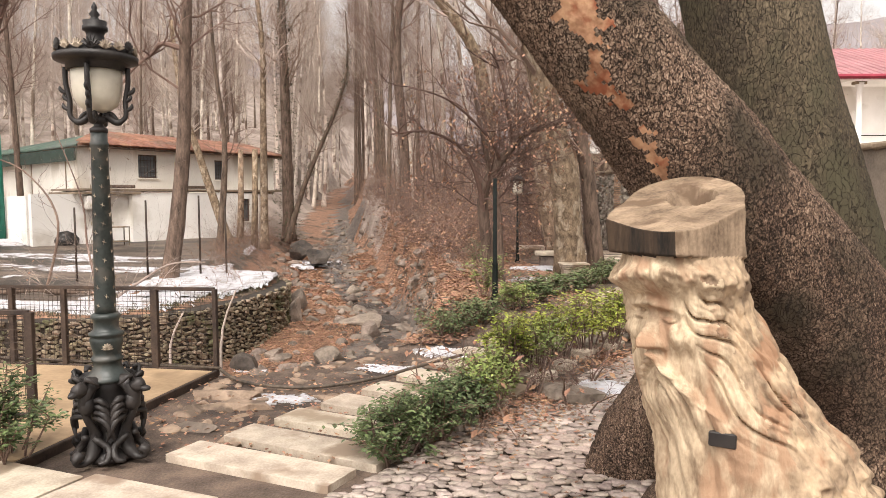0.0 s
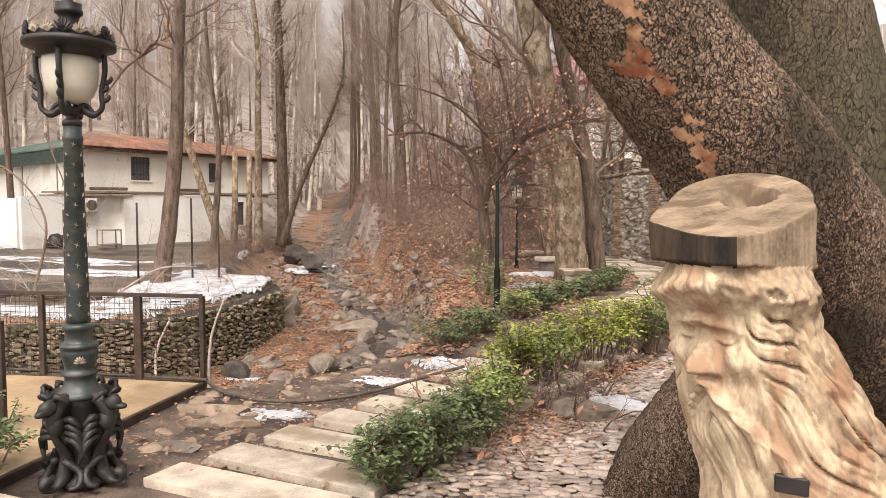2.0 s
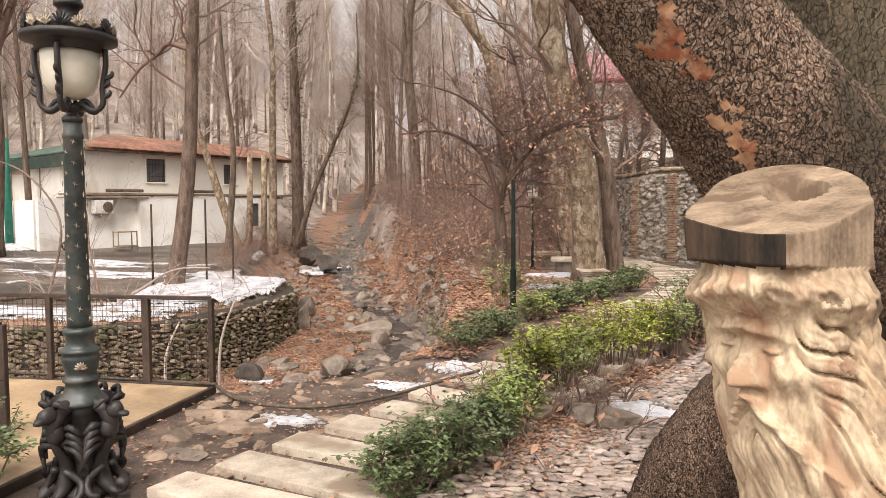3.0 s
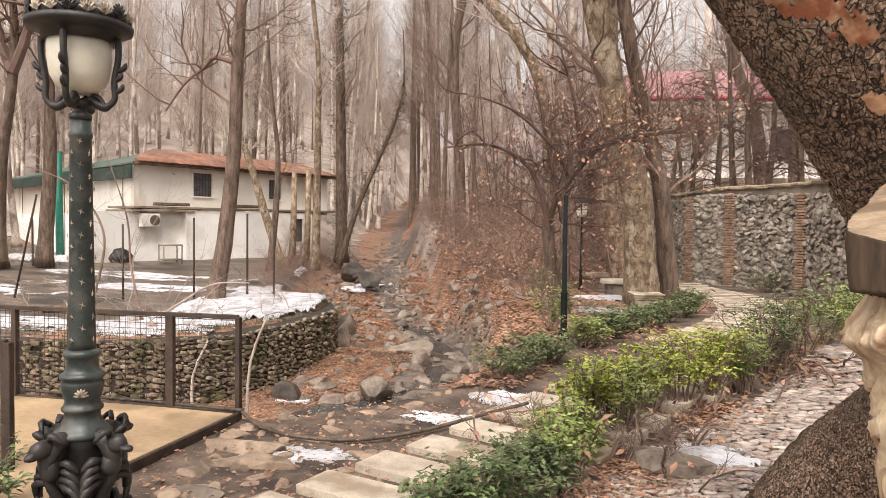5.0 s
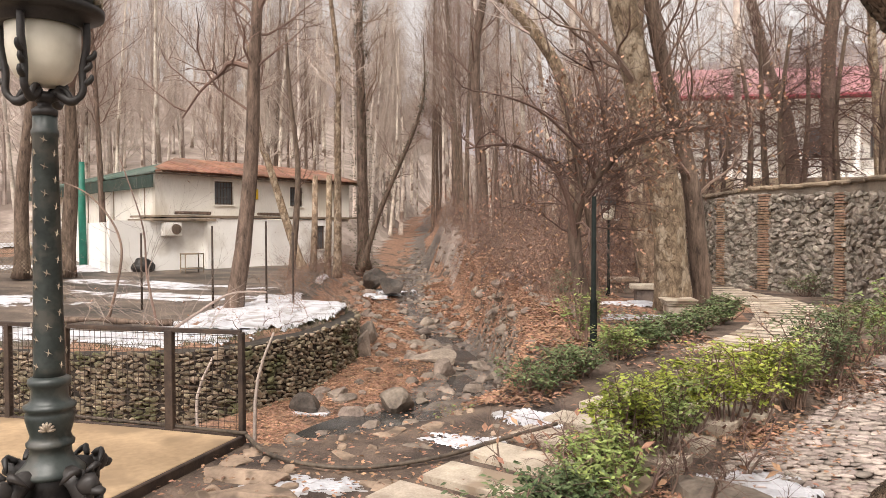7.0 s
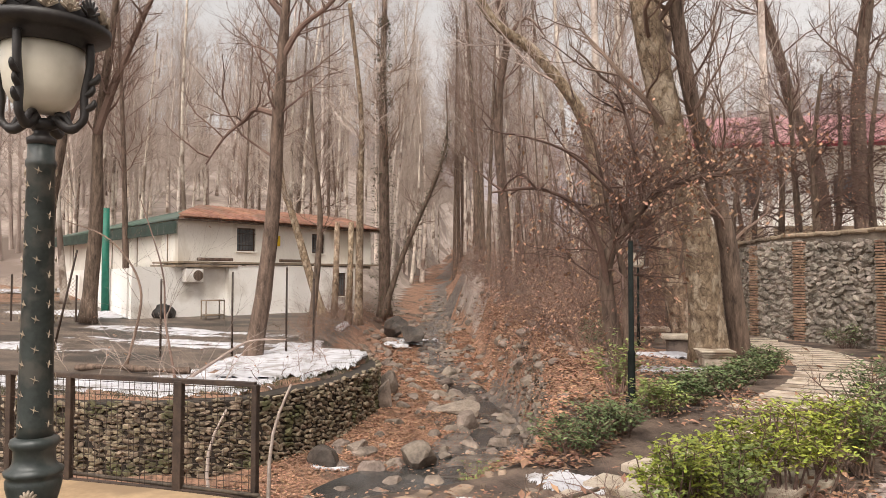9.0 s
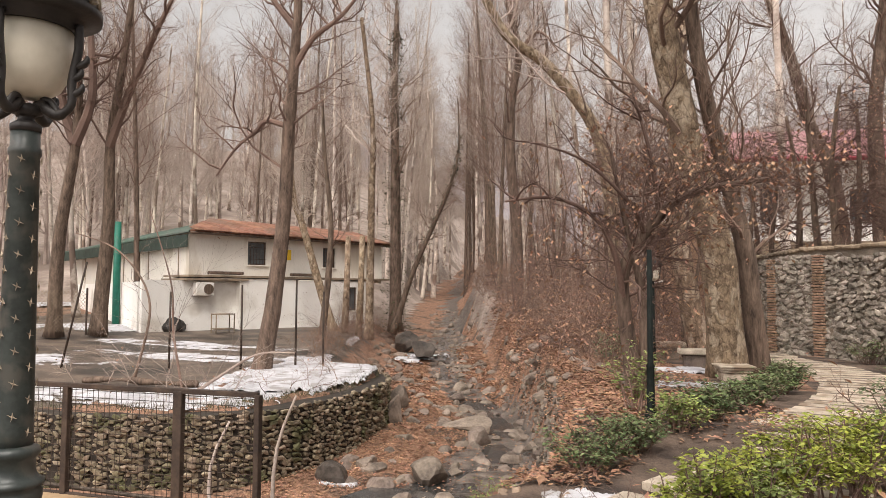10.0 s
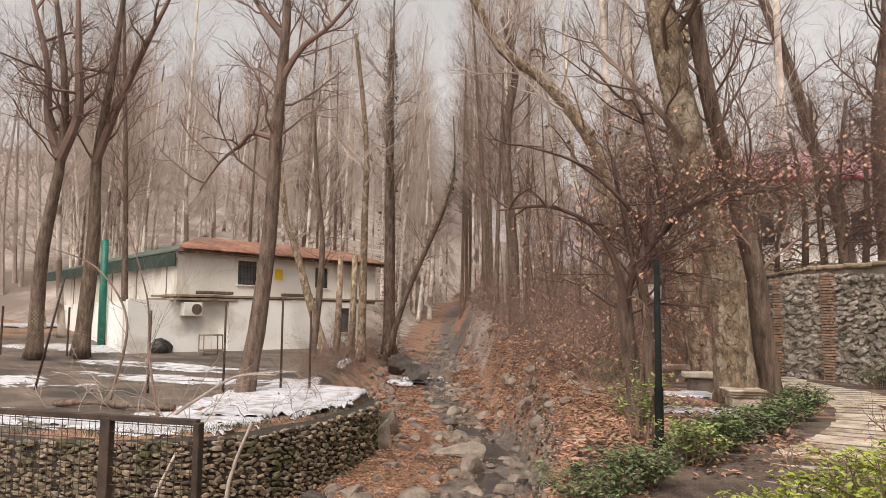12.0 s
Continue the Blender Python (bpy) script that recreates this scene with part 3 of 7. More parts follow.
# paved strip before the lamp
for x, y, w, d, a in ((-2.55, 3.1, 0.9, 0.62, -0.2), (-1.62, 2.98, 0.92, 0.6, -0.2), (-2.75, 2.5, 0.9, 0.56, -0.2), (-1.8, 2.36, 0.95, 0.56, -0.2), (-0.85, 2.8, 0.6, 0.55, -0.2), (-0.85, 2.2, 0.9, 0.56, -0.2)):
    ob = new("slab", SLAB)
    ob.parent = path
    ob.matrix_world = Matrix.Translation((x, y, 0.008)) @ Matrix.Rotation(a, 4, "Z") @ Matrix.Diagonal((w, d, 0.09, 1))

# low ochre concrete platform behind the fence
bm = bmo()
box(bm, (-6.1, 4.62, 0.0), (6.9, 2.56, 0.09), 0.015)
deck = solid("platform", bm, M_deck, "wet ochre concrete platform behind a mesh fence", "platform", kind="structure")
bm = bmo()
box(bm, (-2.63, 4.62, 0.0), (0.035, 2.58, 0.1), 0.006)
part("edge_strip", bm, M_rust, deck, "rusty steel edging")
bm = bmo()
tube(bm, curve_at([(-2.6, 5.93, 0.05), (-2.3, 5.7, 0.02), (-1.9, 5.55, 0.02), (-1.5, 5.6, 0.02), (-1.1, 5.9, 0.03), (-0.75, 6.3, 0.07), (-0.4, 6.75, 0.1)], 40), 0.016, 8)
tube(bm, [(-7, 5.99, 0.065), (-2.6, 5.93, 0.065)], 0.016, 8)
solid("hose", bm, M_hose, "worn grey hose lying across the ground", "hose", smooth=True)


# ---- mesh fence ----
def fence_panel(a, b, top, low, name_label, posts):
    """Steel frame with a woven wire mesh between two ends; posts: places along it."""
    a, b = Vector(a), Vector(b)
    d = (b - a).normalized()
    rot = math.degrees(math.atan2(d.y, d.x))
    f = thing("mesh_fence", name_label, "fence", (a.x, a.y, low), rot)
    L, H = (b - a).length, top - low

    def rail(nm, c, s):
        bm = bmo()
        box(bm, c, s, 0.004)
        part(nm, bm, M_rust, f)
    rail("top_rail", (L / 2, 0, H), (L, 0.04, 0.035))
    rail("bottom_rail", (L / 2, 0, 0.06), (L, 0.04, 0.03))
    for x, w in posts:
        rail("post", (x, 0, H / 2 + 0.0), (w, 0.05, H))
    bm = bmo()
    for i in range(int(L / 0.05) + 1):
        tube(bm, [(i * 0.05, 0.004 * (-1) ** i, 0.06), (i * 0.05, 0.004 * (-1) ** i, H)], 0.0024, 4, False)
    for j in range(int(H / 0.05)):
        tube(bm, [(0, 0.004 * (-1) ** j, 0.06 + j * 0.05), (L, 0.004 * (-1) ** j, 0.06 + j * 0.05)], 0.0024, 4, False)
    me = finish("wire_mesh", bm, M_rust)
    part("wire_mesh", me, None, f, "woven steel wire mesh")
    return f


fence_panel((-2.65, 5.95, 0), (-7.4, 5.70, 0), 0.82, -0.02, "low rusty steel mesh fence beside a stone-lined ravine", [(0, 0.04), (0.62, 0.07), (1.58, 0.05), (2.15, 0.05), (3.2, 0.05), (4.7, 0.05)])
fence_panel((-3.25, 4.30, 0), (-5.6, 3.75, 0), 0.84, 0.0, "low rusty steel mesh fence panel on the platform", [(0, 0.06), (1.1, 0.05), (2.3, 0.05)])


# ---- the cast-iron lamp ----
def street_lamp(at, h=1.0, label="ornate black-green cast-iron lamp with a frosted globe"):
    lamp = thing("street_lamp", label, "street lamp", at)
    bm = bmo()
    prof = [(0.10, 0.5), (0.137, 0.515), (0.14, 0.53), (0.12, 0.55), (0.098, 0.575), (0.086, 0.605), (0.084, 0.635), (0.097, 0.643), (0.099, 0.658), (0.088, 0.668), (0.082, 0.69), (0.09, 0.72), (0.1, 0.76), (0.101, 0.785),
            (0.092, 0.8), (0.105, 0.806), (0.107, 0.822), (0.088, 0.832), (0.077, 0.85), (0.074, 0.9), (0.086, 0.912), (0.09, 0.925), (0.086, 0.94), (0.066, 0.95)]
    lathe(bm, prof, 28)
    part("pedestal", bm, M_iron, lamp, smooth=True)
    bm = bmo()
    lathe(bm, [(0.065, 0.945), (0.064, 1.0), (0.05, 2.0), (0.056, 2.01), (0.056, 2.03), (0.05, 2.04), (0.049, 2.1)], 28)
    part("pole", bm, M_iron, lamp, smooth=True)
    bm = bmo()
    lathe(bm, [(0.052, 2.095), (0.054, 2.12), (0.04, 2.13), (0.028, 2.14), (0.03, 2.155), (0.055, 2.165), (0.052, 2.19), (0.03, 2.2)], 20)
    part("collar", bm, M_ironblack, lamp, smooth=True)
    # gilded flower studs in a spiral on the pole
    sb = bmo()
    for pz, pt in ((1, 0.55), (1, -0.55), (-0.7, 0.7), (-0.7, -0.7), (0.1, 0)):
        vs = [sb.verts.new(v) for v in ((0.001, 0.005, 0), (0.006, pt * 0.021, pz * 0.017), (0.001, -0.005, 0), (0.009, 0, 0))]
        sb.faces.new(vs[:3]), sb.faces.new((vs[0], vs[1], vs[3])), sb.faces.new((vs[1], vs[2], vs[3]))
    stud = finish("stud", sb, M_gold)
    for r in range(18):
        for c in range(4):
            z = 1.0 + r * 0.058
            a = c * math.pi / 2 + r * 0.78
            ob = part("stud", stud, None, lamp)
            ob.matrix_local = Matrix.Rotation(a, 4, "Z") @ Matrix.Translation((0.0645 - 0.014 * (z - 1.0), 0, z)) @ Matrix.Rotation(0.5, 4, "X") @ Matrix.Diagonal((1, 0.8, 1.0, 1))
    cu, cw = Vector((math.cos(-0.9), math.sin(-0.9), 0)), Vector((math.sin(0.9), math.cos(0.9), 0))
    bm = bmo()
    for k in range(-3, 4):
        b = k * 0.5
        foot = cu * 0.1 + Vector((0, 0, 0.728))
        tube(bm, [foot, foot + cw * math.sin(b) * 0.02 + cu * 0.006 + Vector((0, 0, math.cos(b) * 0.022)), foot + cw * math.sin(b) * 0.033 + Vector((0, 0, math.cos(b) * 0.037))], [0.006, 0.0085, 0.004], 6)
    part("crest", bm, M_gold, lamp, "small gilded shell crest", True)
    # four winged beast legs of the base
    for q in range(4):
        a = math.radians(45 + 90 * q + 38)
        u, w = Vector((math.cos(a), math.sin(a), 0)), Vector((-math.sin(a), math.cos(a), 0))
        leg = bmo()
        line = [(0.10, 0.58), (0.17, 0.55), (0.205, 0.46), (0.185, 0.34), (0.125, 0.22), (0.135, 0.1), (0.2, 0.035), (0.27, 0.04), (0.285, 0.085), (0.25, 0.105)]
        tube(leg, curve_at([u * r + Vector((0, 0, z)) for r, z in line], 30), [0.043 + 0.012 * math.sin(i * 0.5) - 0.0007 * i for i in range(30)], 10)
        curls = []
        for s in (-1, 1):
            for fth in range(4):
                curls.append(("feather", [u * 0.16 + w * s * 0.03 + Vector((0, 0, 0.45 - fth * 0.035)), u * 0.165 + w * s * (0.09 + 0.012 * fth) + Vector((0, 0, 0.47 - fth * 0.05)), u * 0.12 + w * s * (0.12 + 0.012 * fth) + Vector((0, 0, 0.40 - fth * 0.075))], [0.012, 0.018, 0.021, 0.021, 0.019, 0.013, 0.005]))
            curls.append(("ear", [u * 0.2 + w * s * 0.02 + Vector((0, 0, 0.60)), u * 0.22 + w * s * 0.06 + Vector((0, 0, 0.63)), u * 0.17 + w * s * 0.09 + Vector((0, 0, 0.57))], [0.014, 0.017, 0.017, 0.015, 0.011, 0.004]))
            curls.append(("scroll", [u * 0.17 + w * s * 0.03 + Vector((0, 0, 0.2)), u * 0.12 + w * s * 0.1 + Vector((0, 0, 0.12)), u * 0.17 + w * s * 0.13 + Vector((0, 0, 0.05)), u * 0.21 + w * s * 0.1 + Vector((0, 0, 0.04))], [0.02, 0.024, 0.026, 0.024, 0.022, 0.02, 0.018, 0.014]))

        def cast(b):
            for v in b.verts:
                v.co += v.co.normalized() * (0.012 * noise.noise(v.co * 28) + 0.006 * noise.noise(v.co * 70))
                v.co.z *= 0.9
        cast(leg)
        limb = part("leg", leg, M_ironblack, lamp, "winged beast-shaped cast leg", True)
        for nm, line, radii in curls:
            b = bmo()
            tube(b, curve_at(line, len(radii)), radii, 6)
            cast(b)
            part(nm, b, M_ironblack, limb, smooth=True)
        head = bmo()
        for c, r, sc in (((0.235, 0.535), 0.052, (1.1, 0.85, 1)), ((0.283, 0.515), 0.032, (1.3, 0.8, 0.75)), ((0.19, 0.42), 0.055, (0.9, 1, 1.35))):
            for v in bmesh.ops.create_icosphere(head, subdivisions=2, radius=r)["verts"]:
                p = v.co.copy()
                v.co = u * (c[0] + p.x * sc[0]) + w * p.y * sc[1] + Vector((0, 0, c[1] + p.z * sc[2]))
        for v in head.verts:
            v.co += (v.co - (u * 0.23 + Vector((0, 0, 0.5)))).normalized() * 0.014 * noise.noise(v.co * 34)
        for v in head.verts:
            v.co.z *= 0.93
        part("head", head, M_ironblack, lamp, "cast animal head", True)
    bm = bmo()
    lathe(bm, [(0.15, 0.0), (0.155, 0.03), (0.11, 0.06), (0.085, 0.2), (0.12, 0.34), (0.1, 0.46), (0.125, 0.515)], 20)
    part("base_core", bm, M_ironblack, lamp, smooth=True)
    # lantern: cup arms, globe, roof with crown frieze and finial
    for q in range(4):
        a = math.radians(45 * 0 + 90 * q + 20)
        u = Vector((math.cos(a), math.sin(a), 0))
        w = Vector((-math.sin(a), math.cos(a), 0))
        bm = bmo()
        tube(bm, curve_at([u * 0.02 + Vector((0, 0, 2.16)), u * 0.05 + Vector((0, 0, 2.2)), u * 0.08 + Vector((0, 0, 2.176)), u * 0.12 + Vector((0, 0, 2.16)), u * 0.165 + Vector((0, 0, 2.2)), u * 0.165 + Vector((0, 0, 2.291)), u * 0.185 + Vector((0, 0, 2.405)), u * 0.185 + Vector((0, 0, 2.5))], 34), [0.018] * 8 + [0.021] * 8 + [0.016] * 18, 8)
        tube(bm, curve_at([u * 0.12 + Vector((0, 0, 2.16)), u * 0.09 + Vector((0, 0, 2.208)), u * 0.06 + Vector((0, 0, 2.216)), u * 0.06 + Vector((0, 0, 2.188))], 10), 0.013, 6)
        for zz, rr in ((2.253, 0.18), (2.358, 0.195), (2.31, 0.175)):
            tube(bm, curve_at([u * (rr - 0.015) + Vector((0, 0, zz - 0.02)), u * (rr + 0.02) + Vector((0, 0, zz)), u * (rr + 0.025) + Vector((0, 0, zz + 0.025))], 6), [0.012, 0.014, 0.014, 0.012, 0.009, 0.004], 6)
        part("arm", bm, M_ironblack, lamp, "scrolled cast arm", True)
    bm = bmo()
    lathe(bm, [(0.02, 2.22), (0.07, 2.229), (0.11, 2.258), (0.137, 2.31), (0.148, 2.386), (0.15, 2.5)], 32)
    part("globe", bm, M_globe, lamp, "frosted off-white glass globe", True)
    bm = bmo()
    lathe(bm, [(0.155, 2.481), (0.175, 2.481), (0.178, 2.514), (0.2, 2.528), (0.245, 2.537), (0.248, 2.567), (0.225, 2.577), (0.222, 2.609), (0.2, 2.614), (0.16, 2.63), (0.1, 2.655)], 36)
    part("canopy", bm, M_ironblack, lamp, smooth=True)
    for i in range(18):
        a = 2 * math.pi * i / 18
        u, w = Vector((math.cos(a), math.sin(a), 0)), Vector((-math.sin(a), math.cos(a), 0))
        bm = bmo()
        for k in range(7):
            b = math.radians(-66 + 22 * k)
            ln = 0.055 if i % 3 else 0.07
            c0 = u * 0.222 + Vector((0, 0, 2.583))
            tip = u * (0.232) + w * math.sin(b) * ln * 0.75 + Vector((0, 0, 2.583 + math.cos(b) * ln))
            tube(bm, [c0, (c0 + tip) / 2 + u * 0.006, tip], [0.004, 0.008, 0.005], 5)
        part("palmette", bm, M_gold if i % 3 else M_ironblack, lamp, "worn gilded palmette" if i % 3 else "")
    bm = bmo()
    lathe(bm, [(0.07, 2.63), (0.06, 2.655), (0.05, 2.7), (0.06, 2.722), (0.075, 2.73), (0.075, 2.753), (0.066, 2.757), (0.07, 2.787), (0.03, 2.798), (0.02, 2.814), (0.033, 2.829), (0.012, 2.859), (0.02, 2.871), (0.004, 2.905)], 20)
    part("finial", bm, M_ironblack, lamp, smooth=True)
    return lamp


LAMP = street_lamp((-2.2, 3.76, 0.0))


# ---- stone-filled gabion along the yard ----
def spread_stones(owner, name, line, z0, z1, size, variants, fill_mat, lean=0.0, limit=300, near=None, squash=0.8, deep=0.5, gap=1.0):
    """Coursed stones on a wall face along a line of (x, y); z0, z1 give foot and top by arc share. The nearest ones are parts, the rest one joined fill."""
    pts = curve_at([Vector((*p, 0)) for p in line], 200)
    length = sum((b - a).length for a, b in zip(pts, pts[1:]))
    n = max(2, int(length / (size * gap)))
    items = []
    for i in range(n):
        u = (i + 0.5) / n
        k = min(int(u * 199), 198)
        p, d = pts[k], (pts[k + 1] - pts[k]).normalized()
        nrm = Vector((d.y, -d.x, 0))
        lo, hi = z0(u), z1(u)
        z = lo + random.uniform(0, size * 0.5)
        while z < hi:
            s = size * random.uniform(0.7, 1.35)
            q = p + d * random.uniform(-0.35, 0.35) * size + nrm * (random.uniform(-0.03, 0.05) - lean * (z - lo))
            q.z = z
            m = Matrix.Translation(q) @ Matrix.Rotation(math.atan2(d.y, d.x), 4, "Z") @ Matrix.Rotation(random.uniform(-0.5, 0.5), 4, "Y") @ Matrix.Diagonal((s * 1.25, s * deep * 2, s, 1))
            items.append((random.choice(variants), m))
            z += s * squash
    c = Vector(near)
    items.sort(key=lambda it: (it[1].translation - c).length)
    for me, m in items[:limit]:
        ob = new(name, me)
        ob.parent = owner
        ob.matrix_world = m
    if items[limit:]:
        ob = new(name + "_fill", merged(name + "_fill", items[limit:], fill_mat))
        ob.parent = owner
        ob["kind"] = "stuff"


def wall_core(name, line, z0, z1, thick, material, label, category, n=60, back=1):
    """A solid wall along a line, with its thickness to the back."""
    pts = curve_at([Vector((*p, 0)) for p in line], n)
    bm = bmo()
    rows = []
    for i, p in enumerate(pts):
        d = (pts[min(i + 1, n - 1)] - pts[max(i - 1, 0)]).normalized()
        nrm = Vector((d.y, -d.x, 0))
        u = i / (n - 1)
        b = p - nrm * thick
        rows.append([bm.verts.new((p.x, p.y, z0(u))), bm.verts.new((p.x, p.y, z1(u))), bm.verts.new((b.x, b.y, z1(u))), bm.verts.new((b.x, b.y, z0(u)))])
    for a, b in zip(rows, rows[1:]):
        for k in range(4):
            bm.faces.new((a[k], b[k], b[(k + 1) % 4], a[(k + 1) % 4]))
    bm.faces.new(rows[0])
    bm.faces.new(rows[-1][::-1])
    bmesh.ops.recalc_face_normals(bm, faces=bm.faces)
    return solid(name, bm, material, label, category, kind="structure")


GAB_LINE = [(-16.0, 11.0), (-12.5, 11.1), (-10.0, 11.4), (-8.45, 11.9), (-7.35, 12.9), (-6.95, 14.4), (-6.85, 16.2), (-7.1, 17.8), (-7.8, 19.3), (-8.6, 20.4)]
gab_v = [pebble("gabion_stone", 16, M_gab, 0.75, 40 + i, round_=0.4) for i in range(6)]
gz0, gz1 = (lambda u: -2.15), (lambda u: -0.6 - 0.12 * max(0, u - 0.8) * 5)
# core coloured dark to paint the shade in gaps between the stones
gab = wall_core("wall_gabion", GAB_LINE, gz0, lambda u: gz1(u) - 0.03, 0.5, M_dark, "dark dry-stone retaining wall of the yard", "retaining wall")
spread_stones(gab, "stone", GAB_LINE, gz0, gz1, 0.125, gab_v, M_gab_s, -0.0, 300, (-6.9, 13.6, -0.9), 0.66, 0.5, 0.9)

# loose rubble bank on the garden side of the stream
BANK = [(y_, interp(y_, RIGHT_EDGE)) for y_ in (32, 27.5, 22.6, 18.3, 15.2, 12.0, 9.6, 8.0, 7.0)]
BANK = [(x_ - 0.42 - 0.008 * y_, y_) for y_, x_ in BANK]
rub_v = [pebble("rubble_stone", 12, M_rock, 0.7, 60 + i, round_=0.5) for i in range(6)]
bank = wall_core("wall_stream_bank", BANK, lambda u: -2.4, lambda u: -1.75, 0.3, M_litter, "low bank of rough grey rubble beside the stream", "stone bank")
spread_stones(bank, "stone", BANK, lambda u: -1.9, lambda u: -0.15 - 0.25 * math.sin(u * 40) ** 2, 0.21, rub_v, M_rock_s, 0.3, 280, (-1.6, 10.5, -0.6), 0.62, 0.6, 0.85)


# ---- rubble garden wall with thin-brick piers ----
wz0, wz1 = (lambda u: -0.1), (lambda u: 2.42 + 0.12 * smooth(0.2, 0.36, u) - 0.15 * smooth(0.5, 0.9, u))
wall = wall_core("wall_garden", WALL, wz0, wz1, 0.45, M_mortar, "rubble stone garden wall with thin brick piers", "wall", 200)
ws_v = [pebble("wall_stone", 14, M_wallstone, 0.75, 80 + i, round_=0.35) for i in range(6)]
spread_stones(wall, "stone", WALL[:7], lambda u: 0.0, lambda u: wz1(u) - 0.14, 0.18, ws_v, M_wallstone_s, -0.012, 300, (3.4, 19.2, 1.0), 0.53, 0.36, 0.58)
pts = curve_at([Vector((*p, 0)) for p in WALL], 80)
bm = bmo()
for i, (a, b) in enumerate(zip(pts, pts[1:])):
    d = (b - a).normalized()
    z = wz1(i / 79)
    c = (a + b) / 2 - Vector((d.y, -d.x, 0)) * 0.2
    box(bm, (c.x, c.y, z + 0.03 + random.uniform(-0.015, 0.015)), ((b - a).length * 1.04, 0.56, 0.1), 0.03, Matrix.Rotation(math.atan2(d.y, d.x), 4, "Z"), 0.015)
part("coping", bm, M_coping, wall, "crumbling mud coping")
bb = bmo()
box(bb, (0, 0, 0), (1, 1, 1), 0.06)
BRICK = finish("brick", bb, M_brick)
for (px, py), ang, ztop in (((1.70, 21.2), -50, 2.4), ((2.60, 20.38), -47, 2.45), ((3.92, 18.55), -62, 2.4), ((4.55, 15.2), -78, 2.3)):
    pier = new("pier", None)
    pier.parent = wall
    n = int(ztop / 0.062)
    for r in range(n):
        ob = new("brick", BRICK)
        ob.parent = pier
        ob.matrix_world = Matrix.Translation((px + random.uniform(-0.01, 0.01), py, 0.03 + r * 0.062)) @ Matrix.Rotation(radians(ang) + random.uniform(-0.03, 0.03), 4, "Z") @ Matrix.Diagonal((0.27 + random.uniform(-0.03, 0.03), 0.2, 0.043, 1))


# ---- the white two-storey house in the yard ----
def wall_with_holes(bm, a, b, z0, z1, holes, thick=0.25, mi=0):
    """A wall from a to b with rectangular openings (u0, u1, z0, z1) along it."""
    a, b = Vector((*a, 0)), Vector((*b, 0))
    d = (b - a).normalized()
    inn = Vector((-d.y, d.x, 0)) * thick
    L = (b - a).length
    us = sorted({0.0, L, *[h[0] for h in holes], *[h[1] for h in holes]})
    zs = sorted({z0, z1, *[h[2] for h in holes], *[h[3] for h in holes]})
    for u0, u1 in zip(us, us[1:]):
        for q0, q1 in zip(zs, zs[1:]):
            if any(h[0] <= u0 and u1 <= h[1] and h[2] <= q0 and q1 <= h[3] for h in holes):
                continue
            base = [a + d * u0, a + d * u1, a + d * u1 + inn, a + d * u0 + inn]
            lo = [bm.verts.new((p.x, p.y, q0)) for p in base]
            hi = [bm.verts.new((p.x, p.y, q1)) for p in base]
            bm.faces.new(lo[::-1]), bm.faces.new(hi)
            for k in range(4):
                bm.faces.new((lo[k], lo[(k + 1) % 4], hi[(k + 1) % 4], hi[k]))
    bmesh.ops.remove_doubles(bm, verts=bm.verts, dist=0.001)


def barred_window(owner, a, b, u0, u1, z0, z1, inset=0.12, bars=5, frame_mat=None):
    """Glass, frame and bars in an opening of the wall a-b."""
    a, b = Vector((*a, 0)), Vector((*b, 0))
    d = (b - a).normalized()
    rot = Matrix.Rotation(math.atan2(d.y, d.x), 4, "Z")
    inn = Vector((-d.y, d.x, 0))
    c = a + d * (u0 + u1) / 2 + inn * inset
    w, h = u1 - u0, z1 - z0
    win = new("window", None)
    win.parent = owner

    def piece(nm, off, s, m, dep=0.0):
        bm = bmo()
        box(bm, (0, 0, 0), s, 0.008)
        ob = part(nm, bm, m, win)
        ob.matrix_world = Matrix.Translation(c + d * off[0] + Vector((0, 0, (z0 + z1) / 2 + off[1])) - inn * dep) @ rot
    piece("pane", (0, 0), (w, 0.02, h), M_glass, -0.03)
    for s in (-1, 1):
        piece("frame", (s * (w / 2 - 0.03), 0), (0.06, 0.06, h), frame_mat or M_trunkgrey)
        piece("frame", (0, s * (h / 2 - 0.03)), (w - 0.13, 0.06, 0.06), frame_mat or M_trunkgrey)
    for i in range(bars):
        piece("bar", (-w / 2 + w * (i + 1) / (bars + 1), 0), (0.022, 0.022, h - 0.02), M_rust, 0.07)
    for k in (-0.25, 0.25):
        piece("bar", (0, k * h), (w, 0.018, 0.022), M_rust, 0.1)
    piece("sill", (0, -h / 2 - 0.03), (w + 0.12, 0.2, 0.06), M_plaster, 0.1)


HL, HR, HW = (-21.15, 27.72), (-16.6, 37.91), (-40.0, 39.2)
house = thing("house", "white two-storey plastered house with a rusty roof", "house", (0, 0, 0))
dvec = (Vector(HR) - Vector(HL)).normalized()
flen = (Vector(HR) - Vector(HL)).length


def hp(u, out=0.0):
    """A place u metres along the house front, out metres before it."""
    return (HL[0] + dvec.x * u + dvec.y * out, HL[1] + dvec.y * u - dvec.x * out)


